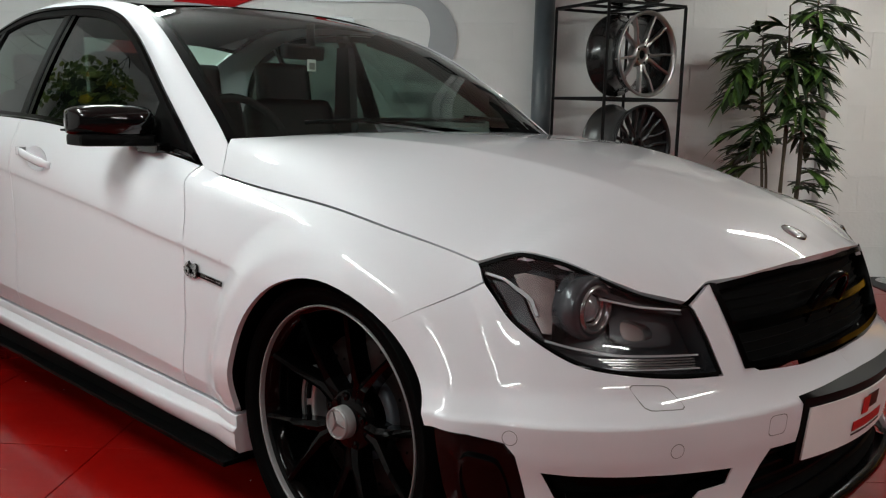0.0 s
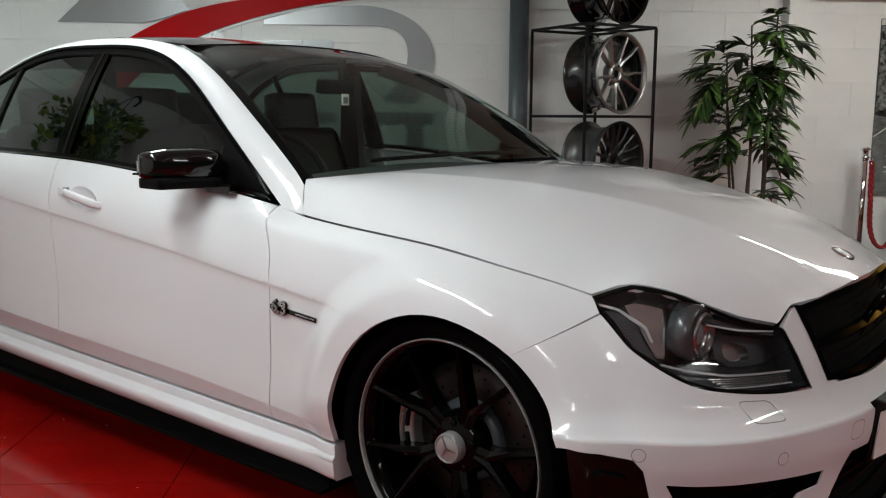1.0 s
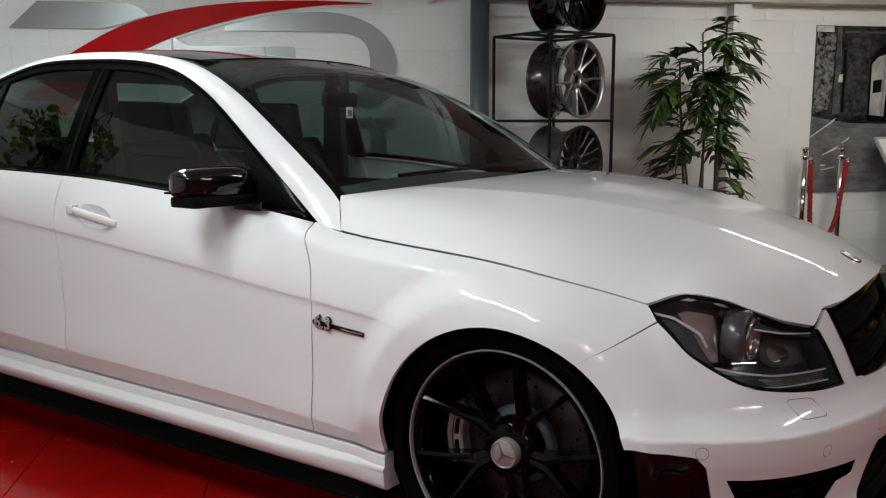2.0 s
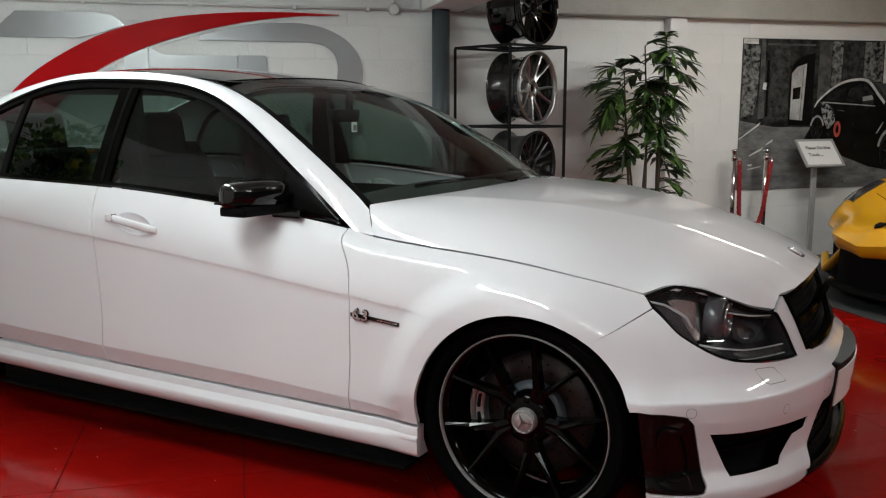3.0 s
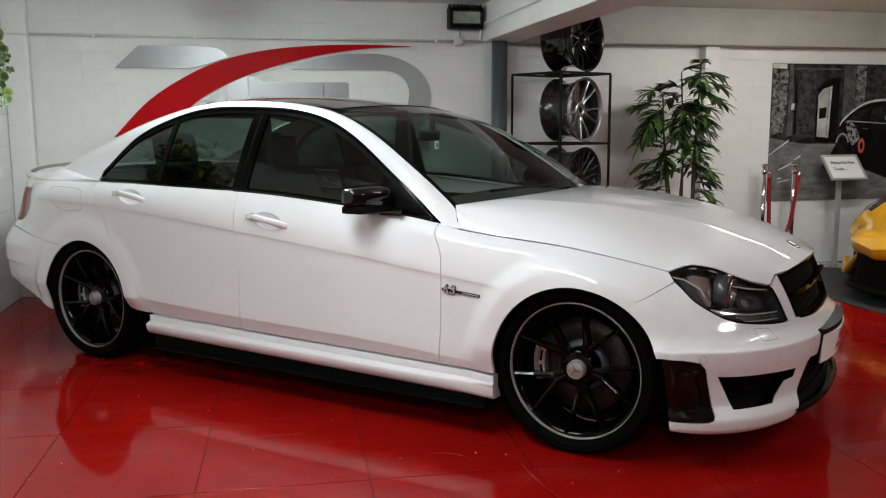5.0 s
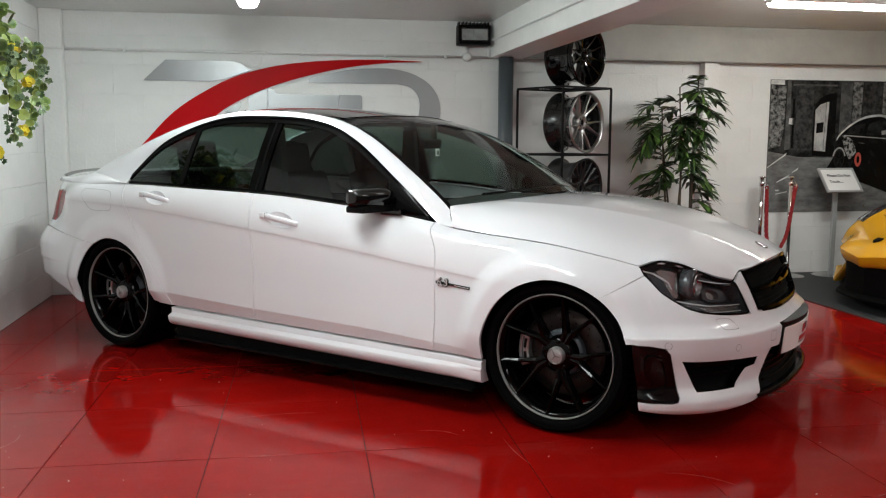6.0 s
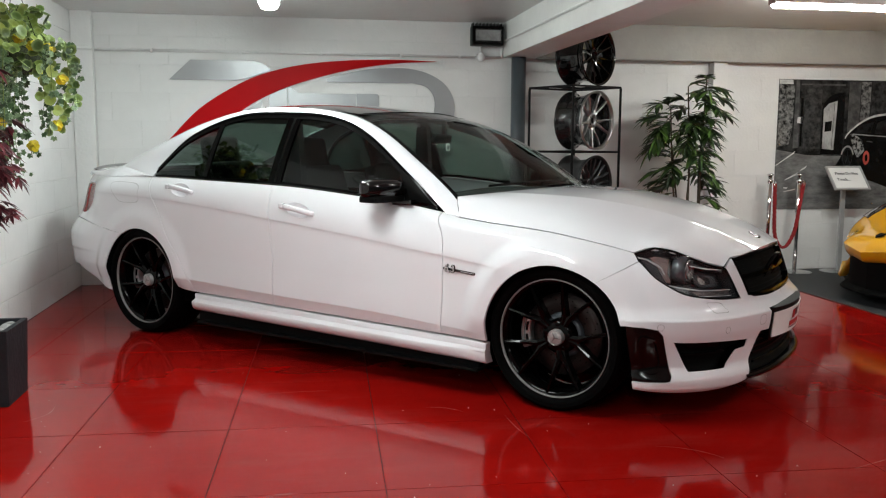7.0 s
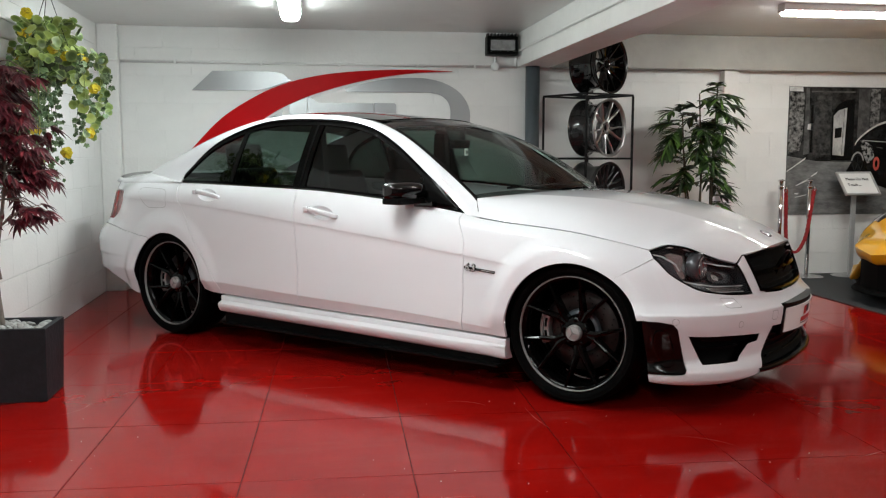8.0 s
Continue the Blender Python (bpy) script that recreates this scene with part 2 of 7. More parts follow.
def sheet(grid, fold=0.0, flip=False, bm=None, mirror=False):
    """A mesh from a grid of points, its rim folded back by that much."""
    bm = bm or bmesh.new()
    g = np.array(grid, float)
    if mirror:
        g = g * np.array([1, -1, 1])
        flip = not flip
    du, dv = np.gradient(g, axis=0), np.gradient(g, axis=1)
    nrm = np.cross(du, dv)
    nrm /= np.linalg.norm(nrm, axis=-1, keepdims=True) + 1e-12
    if flip:
        nrm = -nrm
    nu, nv = g.shape[:2]
    vs = [[bm.verts.new(g[i, j]) for j in range(nv)] for i in range(nu)]
    for i in range(nu - 1):
        for j in range(nv - 1):
            q = (vs[i][j], vs[i + 1][j], vs[i + 1][j + 1], vs[i][j + 1])
            try:
                bm.faces.new(q[::-1] if flip else q)
            except ValueError:
                pass
    if fold:
        rim = [(i, 0) for i in range(nu)] + [(nu - 1, j) for j in range(1, nv)] + [(i, nv - 1) for i in range(nu - 2, -1, -1)] + [(0, j) for j in range(nv - 2, 0, -1)]
        outer = [bm.verts.new(g[i, j]) for i, j in rim]
        inn = [bm.verts.new(g[i, j] - nrm[i, j] * fold) for i, j in rim]
        for k in range(len(rim)):
            m = (k + 1) % len(rim)
            q = (outer[m], outer[k], inn[k], inn[m])
            bm.faces.new(q[::-1] if flip else q)
    return bm


def words(text, size, material, parent, m, label="", extrude=0.0006, bold=0.0):
    cu = bpy.data.curves.new("writing", "FONT")
    cu.body, cu.size, cu.extrude, cu.offset = text, size, extrude, bold
    cu.align_x, cu.align_y = "LEFT", "CENTER"
    tmp = bpy.data.objects.new("tmp", cu)
    scene.collection.objects.link(tmp)
    dg = bpy.context.evaluated_depsgraph_get()
    me = bpy.data.meshes.new_from_object(tmp.evaluated_get(dg))
    bpy.data.objects.remove(tmp)
    me.materials.clear()
    me.materials.append(material)
    ob = new("writing", me)
    ob.parent = parent
    ob.matrix_basis = m
    return tagged(ob, label) if label else ob



# ---- the white saloon: its skin ----
CAR = pose(0.909, 2.383, 0, 0, 0, -42.82)
sedan = thing("saloon_car", CAR, "white four-door saloon car with black wheels and tinted windows", "car")
WHEELBASE = 2.765
HUB_Z = 0.325

# plan outline of the body at its widest, nose to tail: (x ahead of the front axle, half width)
PLAN = smooth_curve([(0.80, 0.0), (0.792, 0.2), (0.757, 0.40), (0.68, 0.591), (0.59, 0.715), (0.471, 0.805), (0.345, 0.838), (0.1, 0.848), (-0.5, 0.852),
                     (-1.5, 0.864), (-2.3, 0.862), (-2.9, 0.85), (-3.2, 0.842), (-3.48, 0.795), (-3.70, 0.69), (-3.87, 0.43), (-3.92, 0.0)], 3000)
ARC = np.concatenate([[0], np.cumsum(np.linalg.norm(np.diff(PLAN, axis=0), axis=1))])
_tan = np.gradient(PLAN, axis=0)
_tan /= np.linalg.norm(_tan, axis=1, keepdims=True)
NORM = np.stack([-_tan[:, 1], _tan[:, 0]], 1) * -1.0      # outwards


def u_at(x):
    """Arc length along the outline where the side stands at x."""
    return np.interp(-np.asarray(x, float), -PLAN[:, 0], ARC)


belt_z = glide([-3.9, -3.5, -3.0, -2.6, -2.2, -1.62, -1.1, -0.62, -0.53, 0.0, 0.33, 0.6], [0.90, 0.93, 0.955, 0.955, 0.95, 0.938, 0.902, 0.845, 0.822, 0.775, 0.714, 0.66])
belt_in = glide([-3.9, -3.4, -2.6, -1.6, -1.1, -0.62, 0.0, 0.33, 0.6], [0.12, 0.10, 0.062, 0.058, 0.07, 0.095, 0.088, 0.092, 0.10])
crease_z = glide([-3.6, -2.6, -1.55, -1.26, -0.96, -0.72, -0.56, -0.35, 0.1, 0.4], [0.865, 0.835, 0.752, 0.725, 0.695, 0.666, 0.650, 0.627, 0.60, 0.58])
low_z = glide([-2.6, -2.32, -1.6, -1.0, -0.6, -0.44, 0.0], [0.385, 0.376, 0.354, 0.340, 0.320, 0.312, 0.30])
foot_z = glide([-2.5, -2.3, -1.65, -0.9, -0.58, -0.3], [0.305, 0.303, 0.295, 0.283, 0.278, 0.276])
front_in = glide([0.14, 0.17, 0.20, 0.26, 0.33, 0.40, 0.450, 0.456, 0.50, 0.53, 0.60, 0.64, 0.70, 0.72, 0.80],
                 [0.03, 0.0, -0.004, 0.022, 0.016, 0.002, -0.001, 0.008, 0.045, 0.056, 0.078, 0.093, 0.119, 0.129, 0.19])
rear_in = glide([0.2, 0.26, 0.32, 0.38, 0.455, 0.475, 0.56, 0.60, 0.64, 0.685, 0.73, 0.80, 0.875, 0.95], [0.10, 0.06, 0.03, 0.014, 0.008, 0.0, 0.0, 0.012, 0.035, 0.07, 0.088, 0.105, 0.125, 0.16])


def step(a, b, x):
    t = np.clip((x - a) / (b - a), 0, 1)
    return t * t * (3 - 2 * t)


def skin(u, z):
    """The outer skin at arc length u and height z (right-hand side, as x, -w, z)."""
    u, z = np.asarray(u, float), np.asarray(z, float)
    px, pw = np.interp(u, ARC, PLAN[:, 0]), np.interp(u, ARC, PLAN[:, 1])
    nx, nw = np.interp(u, ARC, NORM[:, 0]), np.interp(u, ARC, NORM[:, 1])
    zc, zt = crease_z(px), belt_z(px)
    up = np.clip((z - zc) / (zt - zc), 0, 1.3)
    dn = np.clip(zc - z, 0, 1)
    k = 0.030
    hinge = k * np.log1p(np.exp((up - 0.83) / k)) / (k * math.log1p(math.exp(0.17 / k)))
    w = 0.50 * step(-0.80, -0.60, px) * (1 - step(-0.15, 0.06, px))
    soft = up ** (1.8 + 0.6 * step(-0.80, -0.50, px))
    side = belt_in(px) * ((1 - 2 * w) * soft + w * up ** 1.5 + w * hinge) + 0.0045 * (1 - np.exp(-dn / 0.007)) * step(-3.3, -2.9, px) * (1 - step(-0.42, -0.24, px))
    zl = low_z(px)
    side = side - 0.006 * step(0.0, 0.16, zl + 0.16 - z) + 0.020 * np.clip((zl - z) / 0.06, 0, 1.3) * (1 - step(-0.44, -0.35, px))
    front, rear = front_in(z), rear_in(z)
    f, r = step(0.05, 0.50, px), 1 - step(-3.55, -3.1, px)
    d = side * (1 - f) * (1 - r) + front * f + rear * r
    for xc, amp in ((0.0, 0.034), (-WHEELBASE, 0.026)):
        q = np.hypot(px - xc, z - HUB_Z)
        low = 0.06 * ((px < xc) if xc == 0.0 else (px > xc))      # the flare dies out sooner towards the sill
        d = d - amp * (1 - step(0.375, 0.478, q)) * step(0.18 + low, 0.34 + low, z)
    return np.stack([px - nx * d, -(pw - nw * d), z], -1)


def xz(pts):
    return [(float(u_at(x)), z) for x, z in pts]


def arch(xc, zc, r, a0, a1, n):
    return [(xc + r * math.cos(radians(a)), zc + r * math.sin(radians(a))) for a in np.linspace(a0, a1, n)]


ARCH_F = (0.008, 0.320, 0.333)
ARCH_R = (-WHEELBASE + 0.01, 0.312, 0.335)
SEAM = (0.200, 0.592)          # where the bumper seam meets the arch
LAMP = (0.33, 0.7135)          # rear corner of the headlamp

RD = [(-2.29, 0.303), (-2.315, 0.36), (-2.40, 0.50), (-2.48, 0.60), (-2.60, 0.77), (-2.68, 0.90), (-2.70, 0.953)]
# front wing
a0 = math.degrees(math.asin((0.277 - ARCH_F[1]) / ARCH_F[2]))
a1 = math.degrees(math.atan2(SEAM[1] - ARCH_F[1], SEAM[0] - ARCH_F[0]))
WING_LOW = [(-0.5755, 0.278), (-0.45, 0.277)] + arch(*ARCH_F, 180 - a0, a1, 24)
UE = float(ARC[-1])

# greenhouse lines (x, half width, z)
FRAME_LOW = [(-0.605, 0.764, 0.840), (-0.857, 0.725, 1.027), (-1.148, 0.660, 1.212), (-1.40, 0.618, 1.300), (-1.74, 0.605, 1.330), (-2.12, 0.615, 1.318), (-2.47, 0.665, 1.205), (-2.66, 0.735, 1.04), (-2.70, 0.795, 0.955)]
RAIL_TOP = [(-0.536, 0.757, 0.826), (-0.562, 0.730, 0.868), (-0.594, 0.706, 0.915), (-0.82, 0.667, 1.071), (-1.10, 0.611, 1.232), (-1.38, 0.549, 1.321), (-1.75, 0.525, 1.362), (-2.15, 0.525, 1.355), (-2.55, 0.56, 1.265), (-2.95, 0.60, 1.118), (-3.22, 0.62, 1.005)]


def right(pts):
    return [(x, -w, z) for x, w, z in pts]


def both_sides(name, grid, material, parent, label="", fold=0.0, flip=False):
    o = part(name, sheet(grid, fold, flip), material, parent, label, True)
    part(name, sheet(grid, fold, flip, mirror=True), material, parent, label, True)
    return o


# roof rail: one band from the scuttle over the doors to the rear pillar
n = 60
low = smooth_curve(right(FRAME_LOW), n)
upp = smooth_curve(right(RAIL_TOP), n)
v = np.linspace(0, 1, 10)[None, :, None]
band = low[:, None] * (1 - v) + upp[:, None] * v
out = np.array([0, -0.007, 0.008])
band = band + out * (4 * v * (1 - v)) * step(0.0, 0.12, np.linspace(0, 1, n))[:, None, None]
both_sides("roof_rail", band, PAINT, sedan, fold=0.014, flip=True)
# shoulder of the rear quarter: between rear pillar and panel top
xs = np.linspace(-2.70, -3.64, 40)
sk = skin(u_at(xs), np.interp(xs, [-3.64, -3.42, -3.2, -2.7], [0.945, 0.94, 0.947, 0.955]))
inner = line_curve([tuple(p) for p in band[-1]] + right([(-3.45, 0.605, 0.972), (-3.62, 0.565, 0.966)]), 40)
g = sk[:, None] * (1 - v) + inner[:, None] * v + np.array([0, -0.006, 0.006]) * (4 * v * (1 - v))
both_sides("rear_shoulder", g, PAINT, sedan, flip=True)
# roof skin
half = np.linspace(0, 1, 16)[None, :, None]
edge = smooth_curve(right([(-1.36, 0.545, 1.318), (-1.75, 0.522, 1.360), (-2.15, 0.522, 1.352), (-2.50, 0.55, 1.268)]), 40)
mid = smooth_curve([(-1.26, 0, 1.343), (-1.75, 0, 1.393), (-2.15, 0, 1.388), (-2.52, 0, 1.312)], 40)


def crowned(edge, mid, k):
    """A sheet from one edge over the middle line to its mirror, round in section."""
    s = np.linspace(-1, 1, k)[None, :, None]
    e = np.where(s < 0, 1, -1) * np.array([0, 1, 0]) * edge[:, None] + np.array([1, 0, 1]) * edge[:, None]
    a = np.abs(s) ** 2.2
    b = np.abs(s)
    m = np.broadcast_to(mid[:, None], (len(mid), k, 3))
    y = e * b
    return np.where(np.array([False, True, False]), y, m * (1 - a) + e * a)


part("roof_panel", sheet(crowned(edge, mid, 31), 0.01, flip=True), BLACK_PAINT, sedan, "gloss black roof panel", True)
# windscreen and rear window
ws_edge = smooth_curve(right([(-0.60, 0.685, 0.915), (-0.82, 0.648, 1.068), (-1.10, 0.593, 1.228), (-1.355, 0.543, 1.313)]), 30)
ws_mid = smooth_curve([(-0.36, 0, 0.955), (-0.62, 0, 1.12), (-0.95, 0, 1.266), (-1.255, 0, 1.339)], 30)
part("windscreen", sheet(crowned(ws_edge, ws_mid, 31), flip=True), GLASS, sedan, "clear curved windscreen", True).visible_shadow = False
rw_edge = smooth_curve(right([(-2.505, 0.55, 1.272), (-2.75, 0.575, 1.185), (-3.0, 0.60, 1.088), (-3.18, 0.61, 1.01)]), 24)
rw_mid = smooth_curve([(-2.525, 0, 1.311), (-2.80, 0, 1.225), (-3.1, 0, 1.09), (-3.3, 0, 1.015)], 24)
part("rear_window", sheet(crowned(rw_edge, rw_mid, 31), flip=True), GLASS, sedan, "", True).visible_shadow = False
boot_edge = smooth_curve(right([(-3.19, 0.615, 1.005), (-3.45, 0.605, 0.972), (-3.62, 0.565, 0.966), (-3.68, 0.545, 0.945)]), 24)
boot_mid = smooth_curve([(-3.305, 0, 1.013), (-3.55, 0, 1.000), (-3.82, 0, 0.993), (-3.89, 0, 0.950)], 24)
part("boot_lid", sheet(crowned(boot_edge, boot_mid, 31), 0.015, flip=True), PAINT, sedan, "", True)

# bonnet
BON_EDGE = [(float(p[0]), float(p[1]), float(p[2])) for p in skin(u_at(np.linspace(-0.545, 0.325, 20)), belt_z(np.linspace(-0.545, 0.325, 20)) + 0.0015)]
b_side = smooth_curve(BON_EDGE, 50)
mid_z = glide([-0.62, -0.40, -0.1, 0.1, 0.3, 0.5, 0.6, 0.70], [0.944, 0.941, 0.929, 0.904, 0.865, 0.801, 0.763, 0.712])
b_mid = np.array([(x, 0.0, float(mid_z(x))) for x in np.linspace(-0.40, 0.702, 50)])
b_rear = line_curve([tuple(p) for p in smooth_curve([(-0.40, 0, 0.941), (-0.44, -0.35, 0.936), (-0.588, -0.696, 0.916)], 30)] + [(-0.575, -0.716, 0.895), (-0.556, -0.735, 0.860), BON_EDGE[0]], 96)
LAMP_TOP = [(1.06, 0.716), (1.0, 0.737), (0.93, 0.743), (0.82, 0.731), (0.71, 0.698), (0.63, 0.674), (0.52, 0.651)]
BON_FRONT = [tuple(p) for p in skin([a for a, b in LAMP_TOP], [b + 0.003 for a, b in LAMP_TOP])] + [tuple(skin(0.455, 0.688))]
b_front = line_curve([(0.702, 0, 0.712), (0.697, -0.1, 0.710), (0.686, -0.22, 0.703), (0.668, -0.33, 0.695)] + BON_FRONT[::-1], 96)
b_front[0] = (0.702, 0, 0.712)
hood = coons(b_rear, b_front, b_mid, b_side).transpose(1, 0, 2)
rim_x = np.array([p[0] for p in BON_EDGE] + [p[0] for p in BON_FRONT[1:-1]])
rim_y = np.array([-p[1] for p in BON_EDGE] + [-p[1] for p in BON_FRONT[1:-1]])
rim_z = np.array([p[2] for p in BON_EDGE] + [p[2] for p in BON_FRONT[1:-1]])
order = np.argsort(rim_x)
rim_x, rim_y, rim_z = rim_x[order], rim_y[order], rim_z[order]


def bonnet_z(x, y):
    """Height of the bonnet: a nearly flat middle, a broken line, a slope and a tight round to the edge."""
    y = np.abs(y)
    zm, ys, zs = mid_z(x), np.interp(x, rim_x, rim_y), np.interp(x, rim_x, rim_z)
    yc = np.minimum(np.interp(x, [-0.45, -0.18, 0.08, 0.28, 0.50, 0.70], [0.49, 0.42, 0.354, 0.301, 0.262, 0.24]), ys * 0.8)
    zc = zm - np.interp(x, [-0.5, 0.0, 0.5, 0.7], [0.010, 0.010, 0.009, 0.008])
    q = np.clip((y - yc) / (ys - yc), 0, 1.1)
    a = np.interp(x, [-0.55, -0.2, 0.1, 0.33, 0.6], [0.22, 0.42, 0.62, 0.75, 0.85])
    return np.where(y < yc, zm + (zc - zm) * (y / yc) ** 1.7, zc + (zs - zc) * (a * q + (1 - a) * q ** 5))


target = bonnet_z(hood[..., 0], hood[..., 1])
miss = hood[..., 2] - target
s = np.linspace(0, 1, 96)[None, :]
t = np.linspace(0, 1, 50)[:, None]
hood[..., 2] = target + miss[:1] * np.clip(1 - t / 0.16, 0, 1) ** 2 + miss[-1:] * np.clip((t - 0.84) / 0.16, 0, 1) ** 2 + miss[:, -1:] * np.clip((s - 0.94) / 0.06, 0, 1) * np.clip(t / 0.16, 0, 1) * np.clip((1 - t) / 0.16, 0, 1)
full = np.concatenate([hood[:, :0:-1], hood * np.array([1, -1, 1])], 1)
part("bonnet", sheet(inset(full, 0.0034), 0.018), PAINT, sedan, "", True)

# ---- the saloon: nose, lamps, glass, trim and cabin ----
from mathutils import geometry


CARBON = mat("black carbon fibre", (0.003, 0.003, 0.003), 0.18, coat=0.2, vary=0.5, scale=90, spec=0.2)


def skin_off(u, z, off):
    """The skin moved out (or in) along its normal."""
    u, z = np.asarray(u, float), np.asarray(z, float)
    p = skin(u, z)
    a, b = skin(u + 0.005, z) - skin(np.maximum(u - 0.005, 0), z), skin(u, z + 0.003) - skin(u, z - 0.003)
    n = np.cross(a, b)
    n /= np.linalg.norm(n, axis=-1, keepdims=True) + 1e-12
    return p - n * np.asarray(off)[..., None]


def inside(p, poly):
    x, y = p
    hit = False
    for (x0, y0), (x1, y1) in zip(poly, poly[1:] + poly[:1]):
        if (y0 > y) != (y1 > y) and x < (x1 - x0) * (y - y0) / (y1 - y0) + x0:
            hit = not hit
    return hit


def dense(poly, h):
    """A closed outline with points no further apart than h."""
    out = []
    for a, b in zip(poly, poly[1:] + poly[:1]):
        k = max(1, int(math.ceil(math.dist(a, b) / h)))
        out += [(a[0] + (b[0] - a[0]) * i / k, a[1] + (b[1] - a[1]) * i / k) for i in range(k)]
    return out


def skin_cut(name, outer, holes, material, parent, label="", fold=0.014, h=0.012, off=0.0, both=True, lines=()):
    """A panel of the skin inside an outline in (u, z), with openings through it; all rims folded in."""
    loops = [dense(outer, h)] + [dense(q, h) for q in holes]
    pts, edges = [], []
    for lp in loops:
        n0 = len(pts)
        pts += lp
        edges += [(n0 + i, n0 + (i + 1) % len(lp)) for i in range(len(lp))]
    for q in lines:
        n0 = len(pts)
        q = [tuple(map(float, w)) for w in q if inside(w, loops[0]) and not any(inside(w, h2) for h2 in loops[1:]) and min(math.hypot(w[0] - r[0], w[1] - r[1]) for r in pts[:n0]) > 0.006]
        pts += q
    rim = np.array(pts)
    us, zs = [p[0] for p in outer], [p[1] for p in outer]
    for a in np.arange(min(us) + h / 2, max(us), h):
        for b in np.arange(min(zs) + h / 2, max(zs), h):
            if inside((a, b), loops[0]) and not any(inside((a, b), q) for q in loops[1:]) and np.min(np.hypot(rim[:, 0] - a, rim[:, 1] - b)) > h * 0.55:
                pts.append((float(a), float(b)))
    vs, _, fs, *_ = geometry.delaunay_2d_cdt([Vector(p) for p in pts], edges, [], 0, 1e-6)
    dom = np.array([tuple(v) for v in vs])
    keep = []
    for f in fs:
        c = tuple(np.mean(dom[list(f)], axis=0))
        if inside(c, loops[0]) and not any(inside(c, q) for q in loops[1:]):
            keep.append(f)
    pos = skin_off(dom[:, 0], dom[:, 1], np.full(len(dom), off))
    low = skin_off(dom[:, 0], dom[:, 1], np.full(len(dom), off - fold))
    nrm = skin_off(dom[:, 0], dom[:, 1], np.full(len(dom), 1.0)) - skin(dom[:, 0], dom[:, 1])
    obs = []
    for sgn in ((1, -1) if both else (1,)):
        bm = bmesh.new()
        v = [bm.verts.new((p[0], p[1] * sgn, p[2])) for p in pos]
        for f in keep:
            bm.faces.new([v[i] for i in (f[::-1] if sgn > 0 else f)])
        bm.normal_update()
        jobs = []
        if fold:
            where = {w: k for k, w in enumerate(v)}
            rims, backs = {}, {}
            for e in [e for e in bm.edges if e.is_boundary]:
                ring = list(e.link_faces[0].verts)
                i = ring.index(e.verts[0])
                a, b = (e.verts[0], e.verts[1]) if ring[(i + 1) % len(ring)] is e.verts[1] else (e.verts[1], e.verts[0])
                for w in (a, b):
                    k = where[w]
                    if k not in backs:
                        rims[k] = (pos[k][0], pos[k][1] * sgn, pos[k][2])
                        backs[k] = (low[k][0], low[k][1] * sgn, low[k][2])
                jobs.append((where[a], where[b]))
            made = {}
            for a, b in jobs:
                for k in (a, b):
                    if k not in made:
                        made[k] = (bm.verts.new(rims[k]), bm.verts.new(backs[k]))
                bm.faces.new((made[b][0], made[a][0], made[a][1], made[b][1]))
        lie = {w: (nrm[k][0], nrm[k][1] * sgn, nrm[k][2]) for k, w in enumerate(v)}
        for w in [w for w in bm.verts if not w.link_faces]:
            bm.verts.remove(w)
        obs.append(part(name, bm, material, parent, label, True, [lie.get(w, (0.0, 0.0, 0.0)) for w in bm.verts]))
    return obs[0]


def rounded(poly, k=1, t=0.25):
    """Chaikin corner cutting."""
    for _ in range(k):
        q = []
        for a, b in zip(poly, poly[1:] + poly[:1]):
            q += [(a[0] * (1 - t) + b[0] * t, a[1] * (1 - t) + b[1] * t), (a[0] * t + b[0] * (1 - t), a[1] * t + b[1] * (1 - t))]
        poly = q
    return poly



# ---- rear quarter, bumper and tail lamp ----
SEAM_R = [(u_at(-3.56), 0.662), (4.80, 0.655), (4.706, 0.650), (4.501, 0.627), (4.335, 0.612)]
SEAM_R = [(float(a), b) for a, b in SEAM_R]
LAMP_SIDE = [(4.715, 0.888), (4.684, 0.876), (4.672, 0.850), (4.712, 0.810), (4.77, 0.765), (4.86, 0.725), (4.93, 0.700)]
ar_q = [(float(u_at(x)), z) for x, z in arch(*ARCH_R, 119.5, 2, 40)]
ar_b = [(float(u_at(x)), z) for x, z in arch(*ARCH_R, 120.5, 192, 26)]
qtop = [(float(u_at(x)), float(np.interp(x, [-3.64, -3.42, -3.2, -2.7], [0.943, 0.938, 0.945, 0.953]))) for x in np.linspace(-2.703, -3.60, 26)]
QUARTER = ar_q + xz([(-2.372, 0.310), (-2.296, 0.303)]) + [tuple(p) for p in smooth_curve(xz(RD), 40)][1:] + qtop + [(4.98, 0.892), (4.715, 0.892)] + [(a - 0.004, b - 0.001) for a, b in LAMP_SIDE[1:]] + [(5.06, 0.692), (5.06, 0.666)] + [(a, b + 0.0015) for a, b in SEAM_R]


def line_along(fz, x0, x1, h=0.012):
    return [(float(u_at(x)), float(fz(x))) for x in np.arange(x0, x1, h)]


def side_lines(x0, x1):
    """Rows of points that hold the crease of the side and the line above its foot."""
    return [line_along(lambda x, d=d: crease_z(x) + d, x0, x1) for d in (0.003, -0.005, -0.012)] + [line_along(lambda x, d=d: low_z(x) + d, x0, x1) for d in (0.003, -0.003)]


